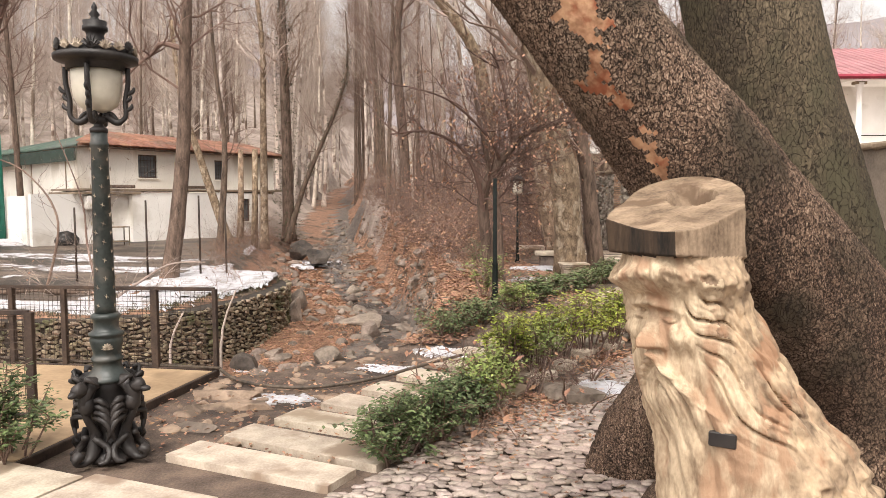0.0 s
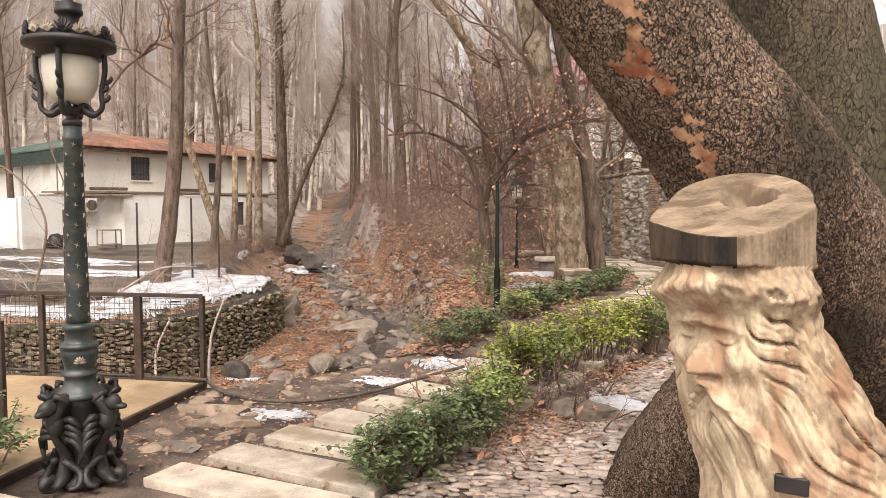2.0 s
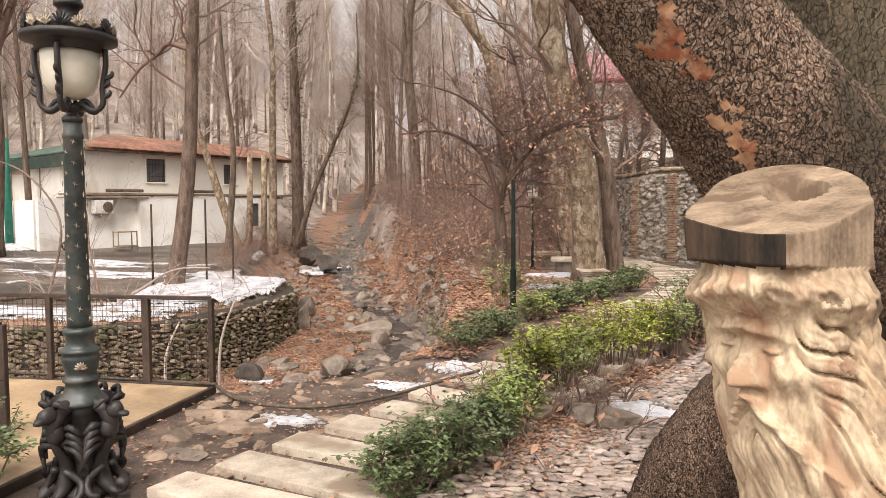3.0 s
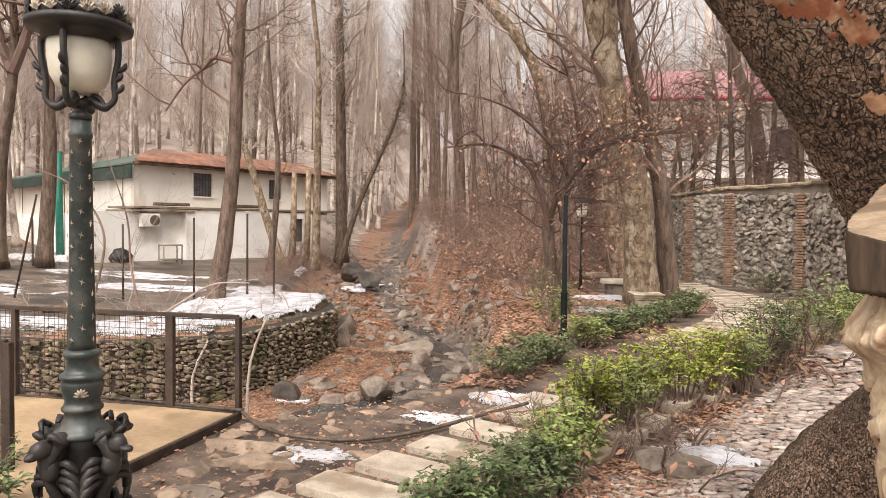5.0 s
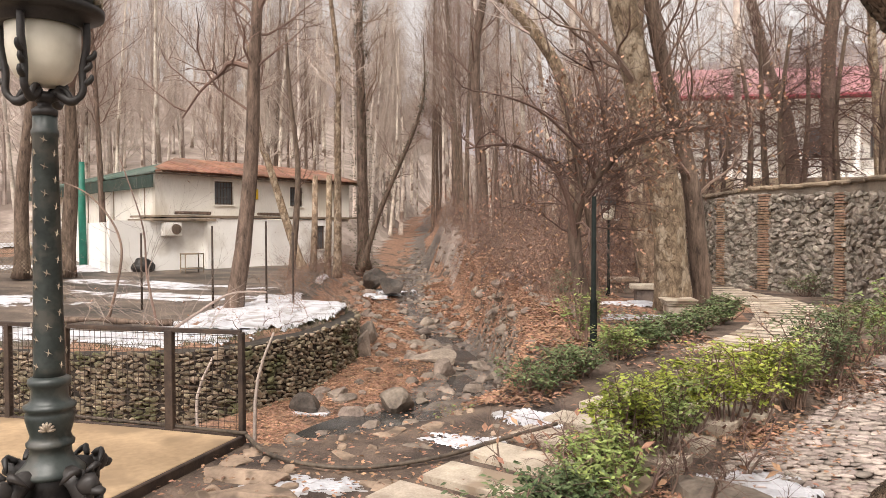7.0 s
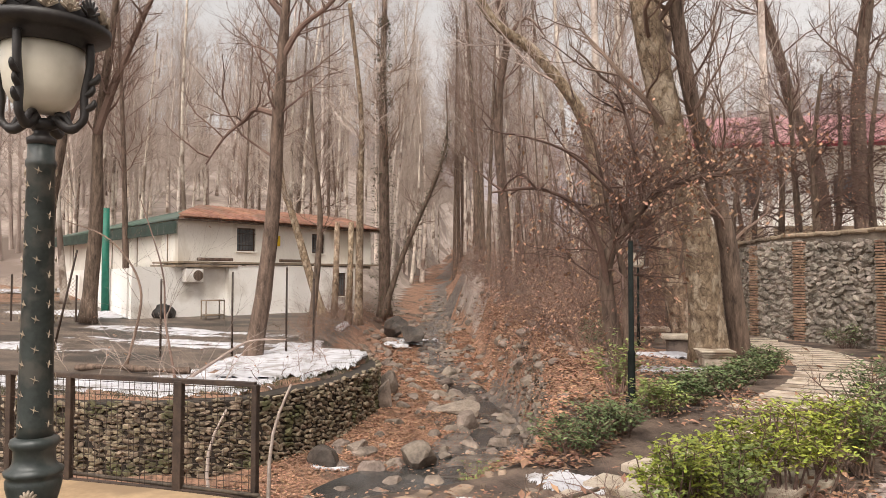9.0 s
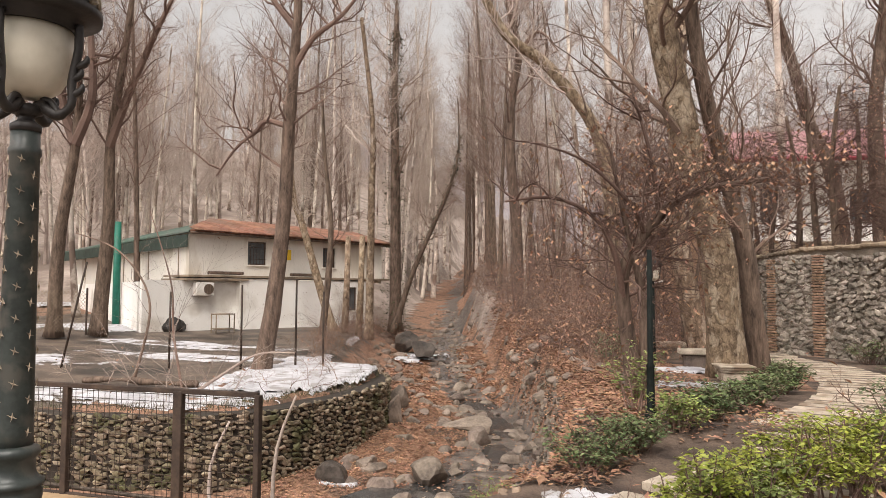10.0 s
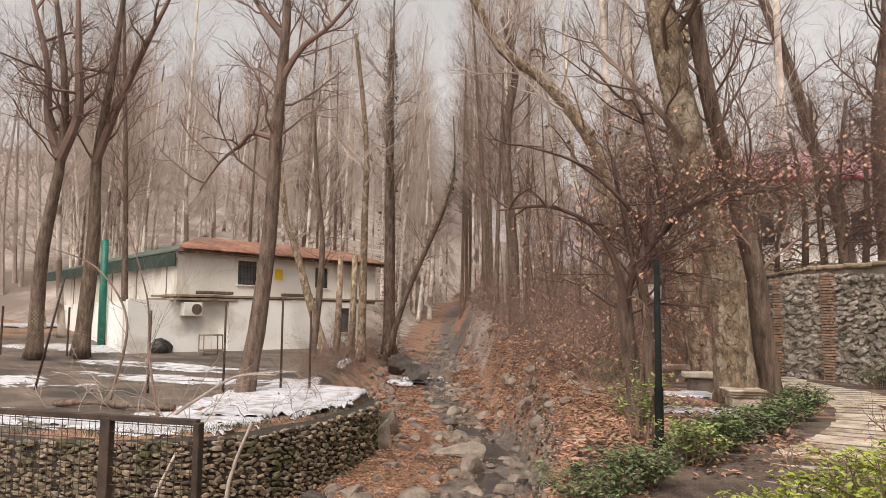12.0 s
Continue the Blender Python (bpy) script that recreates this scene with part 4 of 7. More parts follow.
bm = bmo()
wins = [(2.9, 3.9, 2.75, 3.85), (7.2, 8.0, 2.75, 3.75)]
wall_with_holes(bm, HL, HR, 2.2, 4.15, wins)
part("wall", bm, M_plaster, house)
for w in wins:
    barred_window(house, HL, HR, *w)
bm = bmo()
lw = [(6.0, 6.8, 0.55, 1.75)]
wall_with_holes(bm, hp(2.2, 0.55), hp(9.6, 0.55), -0.9, 2.05, lw)
part("wall", bm, M_white, house, "white rendered lower wall")
barred_window(house, hp(2.2, 0.55), hp(9.6, 0.55), *lw[0])
for a, b, z0, z1, m, lab in ((hp(2.2, -0.1), hp(2.2, 0.3), -0.9, 2.05, M_white, "white rendered return wall"), (hp(-2.1, 0.2), hp(2.2, 0.2), -0.9, 1.97, M_white, "white rendered recessed wall"), (hp(9.6, 0.3), hp(9.6, -2.6), -0.9, 2.2, M_white, "white rendered end wall"),
                        (HW, HL, 1.9, 4.1, M_plaster, "panelled upper wing wall"), (HR, (HR[0] - 7, HR[1] + 3.4), 2.0, 4.15, M_plaster, "plastered gable wall"), (HW, hp(-2.1, -0.25), -0.9, 1.9, M_white, "white lower wing wall")):
    bm = bmo()
    wall_with_holes(bm, a, b, z0, z1, [])
    part("wall", bm, m, house, lab)
# ledge slab between the storeys
for u0, u1, o, z in ((-0.3, 11.2, 0.62, 2.13), (-0.4, 2.6, 0.62, 1.98)):
    bm = bmo()
    c = [hp(u0, o), hp(u1, o), hp(u1, -1.8), hp(u0, -1.8)]
    lo, hi = [bm.verts.new((*p, z)) for p in c], [bm.verts.new((*p, z + 0.09)) for p in c]
    bm.faces.new(lo[::-1]), bm.faces.new(hi)
    for k in range(4):
        bm.faces.new((lo[k], lo[(k + 1) % 4], hi[(k + 1) % 4], hi[k]))
    part("ledge", bm, M_coping, house, "weathered concrete ledge")
for u in (1.6, 5.9):
    bm = bmo()
    p = hp(u, 0.35)
    box(bm, (p[0], p[1], 2.33), (1.7, 0.25, 0.14), 0.03, Matrix.Rotation(math.atan2(dvec.y, dvec.x), 4, "Z"))
    part("ledge_beam", bm, M_trunkgrey, house)
# seams in the upper wing
for k in range(5):
    p = Vector(HL) + (Vector(HW) - Vector(HL)) * (k * 0.2 + 0.06)
    bm = bmo()
    box(bm, (p.x + 0.02, p.y - 0.03, 3.0), (0.05, 0.05, 2.1), 0.01)
    part("seam_strip", bm, M_coping, house)


def roof_sheet(name, quad, material, thick=0.1, rows=0, label=""):
    """A sloping sheet from four corners; rows of raised seams or tile courses."""
    bm = bmo()
    q = [Vector(p) for p in quad]
    lo = [bm.verts.new(p) for p in q]
    hi = [bm.verts.new(p + Vector((0, 0, thick))) for p in q]
    bm.faces.new(lo[::-1]), bm.faces.new(hi)
    for k in range(4):
        bm.faces.new((lo[k], lo[(k + 1) % 4], hi[(k + 1) % 4], hi[k]))
    ob = part(name, bm, material, house if rows >= 0 else None, label)
    return ob, q


def pantiles(owner, q, material, across, up, size):
    """Curved tiles over the sheet q (eave a-b, ridge d-c), as parts of it."""
    bm = bmo()
    tube(bm, [(0, -0.52, 0.02), (0, 0.52, 0.0)], 0.5, 6)
    me = finish("tile", bm, material, True)
    a, b, c, d = q
    n = (b - a).cross(d - a).normalized()
    ex, ey = (b - a).normalized(), (d - a).normalized()
    rot = Matrix((ex, n.cross(ex), n)).transposed().to_4x4()
    count = 0
    for i in range(across):
        for j in range(up):
            u, v = (i + 0.5) / across, (j + 0.5) / up
            p = (a * (1 - u) + b * u) * (1 - v) + (d * (1 - u) + c * u) * v
            ob = new("tile", me)
            ob.parent = owner
            ob.matrix_world = Matrix.Translation(p + n * (0.1 + random.uniform(0, 0.015))) @ rot @ Matrix.Diagonal(((b - a).length / across, (d - a).length / up * 1.05, size, 1))


e0, e1 = hp(-0.2, 0.45), hp(flen + 0.4, 0.45)
b0, b1 = hp(2.7, -3.0), hp(flen + 0.4, -3.0)
rf, q = roof_sheet("roof", [(*e0, 4.1), (*e1, 4.05), (*b1, 4.85), (*b0, 4.95)], M_rooftile, 0.08, 0, "rusty red corrugated roof")
pantiles(rf, q, M_rooftile, 26, 8, 0.12)
bm = bmo()
tube(bm, [(*e0, 4.06), (*e1, 4.02)], 0.06, 6)
part("gutter", bm, M_trunkgrey, house, "grey eaves gutter")
w0, w1 = (HW[0] - 1, HW[1] - 0.6), (HL[0] + 0.1, HL[1] - 0.5)
roof_sheet("roof", [(*w0, 3.95), (*hp(-0.25, 0.45), 4.06), (*hp(2.62, -3.05), 4.92), (HW[0] + 6, HW[1] + 2, 4.75)], M_greenroof, 0.07, 0, "faded green sheet roof of the wing")
bm = bmo()
fa, fb = Vector((*w0, 3.65)), Vector((*hp(-0.3, 0.4), 3.75))
fd = fb - fa
box(bm, tuple((fa + fb) / 2), (fd.length, 0.06, 0.55), 0.01, Matrix.Rotation(math.atan2(fd.y, fd.x), 4, "Z"))
part("fascia", bm, M_darkgreen, house, "dark green fascia")
# air conditioner, sign, canopy edge, yard objects
p = hp(0.5, 0.42)
ac = thing("air_conditioner", "white outdoor air conditioner on the house wall", "air conditioner", (p[0], p[1], 1.3), math.degrees(math.atan2(dvec.y, dvec.x)))
bm = bmo()
box(bm, (0, 0, 0.3), (0.85, 0.35, 0.6), 0.03)
part("casing", bm, M_white, ac)
bm = bmo()
lathe(bm, [(0.23, 0), (0.23, 0.03), (0.2, 0.04)], 18)
for v in bm.verts:
    v.co = Vector((v.co.x + 0.15, -0.175 - v.co.z, v.co.y + 0.3))
part("fan_grille", bm, M_trunkgrey, ac, "round grey fan grille")
bm = bmo()
box(bm, (0, 0.35, 0.02), (0.8, 1.0, 0.04), 0.005)
part("bracket", bm, M_rust, ac)
p = hp(5.05, 0.03)
bm = bmo()
box(bm, (p[0], p[1], 3.3), (0.42, 0.03, 0.5), 0.005, Matrix.Rotation(math.atan2(dvec.y, dvec.x), 4, "Z"))
solid("sign", bm, M_yellow, "small yellow square sign on the house wall", "sign")


def cart(at, rz):
    c = thing("hand_cart", "empty weathered brown frame cart by the house", "cart", at, rz)
    for x in (-0.4, 0.4):
        for y in (-0.25, 0.25):
            bm = bmo()
            tube(bm, [(x, y, 0.0), (x, y, 0.95)], 0.025, 6)
            part("leg", bm, M_coping, c)
    for z in (0.3, 0.92):
        bm = bmo()
        box(bm, (0, 0, z), (0.85, 0.55, 0.05), 0.01)
        part("shelf", bm, M_coping, c)
    return c


cart((-19.2, 27.6, -0.38), 60)
bm = bmo()
for v in bmesh.ops.create_icosphere(bm, subdivisions=4, radius=0.5)["verts"]:
    k = 1 + 0.22 * noise.noise(v.co * 2.2) + 0.1 * noise.noise(v.co * 6)
    v.co = Vector((-21.3 + v.co.x * k * 1.0, 27.0 + v.co.y * k, 0.0 + v.co.z * k * 0.8))
solid("tarpaulin_mound", bm, M_tarp, "lumpy heap under black plastic sheet beside house", "covered heap", smooth=True)
bm = bmo()
tube(bm, [(-25.47, 28.07, -0.2), (-25.4, 27.95, 4.7)], [0.17, 0.15], 12)
solid("green_pole", bm, M_greenpaint, "tall green painted steel pole in the yard", "pole", smooth=True)
bm = bmo()
for x, y, z, s in ((-24.4, 29.2, 1.15, (2.4, 0.9, 0.75)),):
    box(bm, (x, y, z), s, 0.25, None, 0.1)
solid("covered_trailer", bm, M_tarp, "dark tarpaulin-covered load near the green pole", "covered load", smooth=True)


# ---- the pink-roofed villa above the wall ----
villa = thing("villa", "white villa with red sheet roof and columned porch", "house", (0, 0, 0))
va, vb = Vector((-1.0, 43.9)), Vector((22.0, 48.6))
vd = (vb - va).normalized()
vn = Vector((vd.y, -vd.x))


def vp(u, out=0.0):
    p = va + vd * u + vn * out
    return (p.x, p.y)


bm = bmo()
vw = [(9.4, 10.5, 5.6, 7.4), (13.0, 14.1, 5.6, 7.4), (4.6, 5.7, 5.6, 7.4)]
wall_with_holes(bm, vp(0, -2.0), vp(24, -2.0), 3.0, 8.6, vw)
part("wall", bm, M_white, villa)
for a, b in ((vp(24, -2.0), vp(24, -9.0)), (vp(0, -9.0), vp(0, -2.0))):
    bm = bmo()
    wall_with_holes(bm, a, b, 3.0, 8.6, [])
    part("wall", bm, M_white, villa)
for w in vw:
    barred_window(villa, vp(0, -2.0), vp(24, -2.0), *w, bars=7)
bm = bmo()
c = [vp(-0.3, 0.3), vp(24, 0.3), vp(24, -2.2), vp(-0.3, -2.2)]
for z0, z1, g in ((3.0, 4.35, M_coping), (4.35, 4.6, M_white)):
    bm = bmo()
    lo, hi = [bm.verts.new((*p, z0)) for p in c], [bm.verts.new((*p, z1)) for p in c]
    bm.faces.new(lo[::-1]), bm.faces.new(hi)
    for k in range(4):
        bm.faces.new((lo[k], lo[(k + 1) % 4], hi[(k + 1) % 4], hi[k]))
    part("porch_base", bm, g, villa)
for u in (2.1, 4.9, 8.2, 11.4, 14.8, 18, 21):
    bm = bmo()
    lathe(bm, [(0.24, 4.6), (0.24, 4.85), (0.17, 4.9), (0.15, 8.15), (0.19, 8.2), (0.26, 8.35), (0.28, 8.5)], 14, (*vp(u, 0.0), 0))
    part("column", bm, M_white, villa, "round white porch column", True)
    bm = bmo()
    p = vp(u, -0.03)
    box(bm, (p[0], p[1], 8.47), (0.7, 0.5, 0.18), 0.03, Matrix.Rotation(math.atan2(vd.y, vd.x), 4, "Z"))
    part("capital", bm, M_coping, villa)
for z in (5.35,):
    bm = bmo()
    tube(bm, [(*vp(0, 0.1), z), (*vp(24, 0.1), z)], 0.035, 6)
    part("railing", bm, M_rust, villa, "dark porch handrail")
bm = bmo()
q = [Vector((*vp(-1, 0.9), 8.75)), Vector((*vp(25, 0.9), 8.75)), Vector((*vp(23, -6), 11.6)), Vector((*vp(1.5, -6), 11.6))]
lo, hi = [bm.verts.new(p) for p in q], [bm.verts.new(p + Vector((0, 0, 0.1))) for p in q]
bm.faces.new(lo[::-1]), bm.faces.new(hi)
for k in range(4):
    bm.faces.new((lo[k], lo[(k + 1) % 4], hi[(k + 1) % 4], hi[k]))
vr = part("roof", bm, M_pink, villa, "red sheet-metal roof with standing seams")
for i in range(44):
    u = (i + 0.5) / 44
    a, b = q[0].lerp(q[1], u), q[3].lerp(q[2], u)
    sm = bmo()
    tube(sm, [a + Vector((0, 0, 0.11)), b + Vector((0, 0, 0.11))], 0.045, 4)
    part("seam", sm, M_pink, vr)
bm = bmo()
tube(bm, [(*vp(-1, 0.92), 8.72), (*vp(25, 0.92), 8.72)], 0.14, 4)
part("eave", bm, M_darkred, villa, "dark red eaves board")
bm = bmo()
c = [vp(-0.8, 0.8), vp(24.8, 0.8), vp(24.8, -2.2), vp(-0.8, -2.2)]
lo, hi = [bm.verts.new((*p, 8.55)) for p in c], [bm.verts.new((*p, 8.62)) for p in c]
bm.faces.new(lo[::-1]), bm.faces.new(hi)
for k in range(4):
    bm.faces.new((lo[k], lo[(k + 1) % 4], hi[(k + 1) % 4], hi[k]))
part("porch_ceiling", bm, M_white, villa)

# ---- the orange brick building beyond the trees ----
BA, BB = (-2.1, 31.6), (-0.75, 22.2)
brickh = thing("brick_building", "low orange brick building with dark windows and pale roof edge", "house")
ba, bb_ = BA, BB
bw = [(0.7 + 1.5 * i, 1.5 + 1.5 * i, z, z + 1.0) for i in range(5) for z in (0.6, 1.9)]
bm = bmo()
wall_with_holes(bm, ba, bb_, -0.1, 3.25, bw)
part("wall", bm, M_orangebrick, brickh)
bm = bmo()
wall_with_holes(bm, bb_, (bb_[0] + 1.2, bb_[1] + 0.3), -0.1, 3.25, [])
part("wall", bm, M_orangebrick, brickh)
for w in bw:
    barred_window(brickh, ba, bb_, *w, bars=3)
bm = bmo()
box(bm, (-0.75, 27.0, 3.35), (1.9, 9.8, 0.18), 0.04, Matrix.Rotation(radians(8), 4, "Z"))
part("roof", bm, M_coping, brickh)

# ---- stone seats and benches ----
def stone_seat(at, rz, w=0.5, label="square pale stone pedestal seat with a moulded top"):
    s = thing("stone_pedestal", label, "pedestal", at, rz)
    bm = bmo()
    box(bm, (0, 0, 0.2), (w * 0.82, w * 0.82, 0.42), 0.02)
    part("block", bm, M_slab, s)
    for k, (ww, z) in enumerate(((w * 0.92, 0.43), (w, 0.47), (w * 1.08, 0.51))):
        bm = bmo()
        box(bm, (0, 0, z), (ww, ww, 0.038), 0.012)
        part("moulding", bm, M_slab, s)
    return s


stone_seat((0.55, 14.5, -0.16), 12, 0.52)


def stone_bench(at, rz, label):
    s = thing("stone_bench", label, "bench", at, rz)
    bm = bmo()
    box(bm, (0, 0, 0.38), (0.8, 0.46, 0.1), 0.02, None, 0.006)
    part("seat", bm, M_slab, s)
    bm = bmo()
    box(bm, (0, 0, 0.15), (0.6, 0.34, 0.36), 0.02, None, 0.01)
    part("support", bm, M_rock, s)
    bm = bmo()
    box(bm, (0, 0, 0.0), (0.85, 0.5, 0.1), 0.02, None, 0.01)
    part("plinth", bm, M_slab, s)
    return s


stone_bench((0.02, 16.6, 0.02), 8, "weathered stone bench with snow lying beside it")
stone_bench((-0.7, 18.9, 0.0), 8, "weathered stone bench under bare trees")


# ---- the carved stump: a bearded wooden head with a flat-topped hat ----
def carved_stump():
    axis = [(0.0, 1.55, 2.48), (0.5, 1.48, 2.46), (0.84, 1.41, 2.44), (1.07, 1.30, 2.44), (1.30, 1.205, 2.42), (1.45, 1.175, 2.40), (1.75, 1.165, 2.40)]
    rad = [(0.0, 0.47), (0.12, 0.42), (0.45, 0.375), (0.84, 0.315), (1.07, 0.262), (1.3, 0.222), (1.45, 0.208), (1.75, 0.2)]
    face = math.atan2(-0.66, -0.75)
    nt, nz = 380, 260
    bm = bmo()
    rows, groove = [], {}

    def g(v, w):
        return math.exp(-(v / w) ** 2)

    for j in range(nz):
        zt = j / (nz - 1)
        ring = []
        for i in range(nt):
            th = 2 * math.pi * i / nt
            s = (th - face + math.pi) % (2 * math.pi) - math.pi
            sd = math.degrees(s)
            top = 1.69 + 0.1 * (math.cos(th) * 0.35 + math.sin(th) * 0.9)
            z = zt * top
            ax, ay = interp(z, [(a[0], a[1]) for a in axis]), interp(z, [(a[0], a[2]) for a in axis])
            r = interp(z, rad)
            ct, st = math.cos(th), math.sin(th)
            q = Vector((ct * r, st * r, z))
            front = g(sd, 75)
            # root lumps low down, gentle unevenness everywhere
            burl = smooth(45, 80, sd) * smooth(0.95, 0.6, z) * smooth(175, 150, sd)
            r += burl * (0.03 + 0.1 * abs(noise.noise(q * 5)) + 0.06 * abs(noise.noise(q * 13)) + 0.025 * noise.noise(q * 30))
            r += 0.05 * g(z, 0.22) * noise.noise(q * 5 + Vector((3, 1, 2))) + 0.012 * noise.noise(q * 9) + 0.05 * g(z - 0.06, 0.14) * max(0, math.sin(th * 3.0 + 1.2))
            hat = smooth(1.497, 1.503, z - 0.012 * math.cos(s))
            if hat > 0:
                flat = 0.232 / max(0.25, math.cos(s - 0.12))
                flat2 = 0.205 / max(0.25, math.cos(s - 1.42))
                r = r * (1 - hat) + hat * min(r * (1.05 + 0.42 * max(0, math.cos(s - 0.5))), flat, flat2)
                r += hat * (0.004 * noise.noise(Vector((th * 22, z * 3, 0))))
            else:
                band = g(z - 1.432 - 0.012 * math.sin(s * 3), 0.048)
                around = smooth(125, 95, abs(sd))
                r += band * around * (0.036 + 0.005 * abs(math.sin(th * 30 + z * 40 + 4 * noise.noise(q * 8))) + 0.016 * noise.noise(q * 16) + 0.014 * noise.noise(q * 40))
                fz, z = z, z - 0.055
                # face: sunken plane, brow ridge, closed eyes, cheeks
                r -= 0.03 * g(sd, 36) * g(z - 1.27, 0.07) + 0.012 * g(sd, 50) * smooth(1.34, 1.3, z) * smooth(1.05, 1.12, z)
                r += 0.034 * g(sd, 30) * g(z - 1.285 + 0.0008 * abs(sd), 0.016)
                for e in (-20, 20):
                    r -= 0.034 * g(sd - e, 11) * g(z - 1.245, 0.02)
                    r += 0.026 * g(sd - e, 9) * g(z - 1.23 - 0.00006 * (sd - e) ** 2, 0.014)
                    r -= 0.02 * g(sd - e, 10) * g(z - 1.217 - 0.0001 * (sd - e) ** 2, 0.0045)
                    r += 0.022 * g(sd - e * 1.35, 13) * g(z - 1.17, 0.035)
                nose = smooth(1.275, 1.15, z) * smooth(1.118, 1.138, z)
                r += (0.026 + 0.052 * smooth(1.26, 1.15, z)) * g(sd, 4.8 + 3.4 * smooth(1.19, 1.14, z)) * nose
                # moustache and flowing beard
                mz = 1.112 - 0.0058 * abs(sd) + 0.00001 * sd * sd
                r += 0.04 * g(z - mz, 0.02) * g(sd, 30) * (1 + 0.3 * math.sin(sd * 0.3 + z * 160))
                below = smooth(mz + 0.012, mz - 0.03, z)
                lock = noise.noise(Vector((sd * 0.02, 4.0, 7)))
                low = smooth(0.74 + 0.14 * lock, 0.95 + 0.14 * lock, z) * smooth(104, 74, abs(sd) + 60 * (z - 1.0))
                hair = smooth(1.36, 1.28, z - 0.0012 * (abs(sd) - 60)) * smooth(36, 46, abs(sd))
                k = max(below, hair) * low
                drop = 1.22 - z
                side = 1 if sd > 0 else -1
                run = abs(sd) - 118 * drop + 70 * drop * drop + 7 * math.sin(drop * 17 + abs(sd) * 0.05) + 5 * noise.noise(Vector((sd * 0.02, z * 4, 7)))
                ph = run / (12.5 + 4 * noise.noise(Vector((abs(sd) * 0.035, 1.0, 0)))) * side
                cut = abs(ph - round(ph)) / 0.5
                worn = 0.35 + 0.65 * smooth(-0.25, 0.25, noise.noise(Vector((round(ph) * 3.7, z * 4.5, 2))))
                strand = 1 - math.exp(-(cut / 0.2) ** 2) * worn
                fine = abs(math.sin(ph * 3 * math.pi + 0.6))
                r += k * (0.02 * front * smooth(0.5, 0.95, z) + 0.036 * (strand - 0.85) + 0.0045 * fine + 0.008 * noise.noise(q * 14))
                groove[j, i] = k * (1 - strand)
                # broad ripples of the grain under the beard
                r += (1 - k) * smooth(1.1, 0.9, z) * (0.006 * noise.noise(q * 20) + 0.009 * math.sin(sd * 0.16 + 3 * noise.noise(q * 2.2)) + 0.004 * math.sin(sd * 0.5 + 5 * noise.noise(q * 3)))
                z = fz
                # chipped bark-like flakes at the side and rear
                rough = smooth(46, 78, abs(sd) + 10 * noise.noise(q * 5))
                flake = noise.voronoi(Vector((th * 5.5, z * 9, 3)) + Vector((1, 1, 0)) * 0.5 * noise.noise(q * 6))[0]
                r += rough * (0.022 * min(1.0, (flake[1] - flake[0]) * 2.2) + 0.016 * abs(noise.noise(Vector((th * 12, z * 10, 3)))) - 0.012) * smooth(1.4, 1.25, z)
                r += 0.004 * math.sin(th * 30 + 2 * noise.noise(q * 4)) * (1 - k)
            x, y = ax + ct * r, ay + st * r
            ring.append(bm.verts.new((x, y, z - 0.04)))
        rows.append(ring)
    for j, (a, b) in enumerate(zip(rows, rows[1:])):
        for i in range(nt):
            f = bm.faces.new((a[i], a[(i + 1) % nt], b[(i + 1) % nt], b[i]))
            f.smooth = True
            s2 = (2 * math.pi * i / nt - face + math.pi) % (2 * math.pi) - math.pi
            if min(a[i].co.z, b[i].co.z) > 1.462:
                f.material_index = 2 if -2.0 < s2 < 0.66 else 1
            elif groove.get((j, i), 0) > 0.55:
                # deepest grooves take the dark wood: weathering plus painted crevice shade
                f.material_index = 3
            elif math.degrees(s2) + 26 * noise.noise(a[i].co * 5) + 9 * noise.noise(a[i].co * 19) > 52 - 14 * smooth(0.9, 0.6, a[i].co.z) or s2 < -1.9:
                f.material_index = 4
    # sawn top with a hollow
    last = rows[-1]
    ctr = sum((v.co for v in last), Vector()) / nt
    for k in range(1, 14):
        t = 1 - k / 14
        ring = []
        for v in last if k == 1 else rows[-1]:
            i = len(ring)
            p = ctr + (rows[nz - 1][i].co - ctr) * t
            hole = g((p - ctr - Vector((0.05, 0.05, 0))).length, 0.085)
            ring.append(bm.verts.new((p.x, p.y, p.z + 0.004 * noise.noise(p * 25) - 0.09 * smooth(0.3, 0.55, hole))))
        prev = last if k == 1 else top_prev
        for i in range(nt):
            f = bm.faces.new((prev[i], prev[(i + 1) % nt], ring[(i + 1) % nt], ring[i]))
            f.material_index = 1
        top_prev = ring
    bm.faces.new(top_prev).material_index = 1
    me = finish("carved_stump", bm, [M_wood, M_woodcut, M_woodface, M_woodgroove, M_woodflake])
    return tagged(new("carved_stump", me), "pale tree stump carved as a bearded head in a hat", "wood carving")


stump = carved_stump()
skin = min(stump.data.vertices, key=lambda v: abs(v.co.x - 1.285) + abs(v.co.z - 0.865) + max(0.0, v.co.y - 2.3)).co
bm = bmo()
box(bm, (skin.x + 0.008, skin.y + 0.022, 0.865), (0.088, 0.06, 0.05), 0.004, Matrix.Rotation(radians(-20), 4, "Z"))
solid("dark_socket", bm, M_tarp, "small dark rectangular socket set in the carving", "socket")


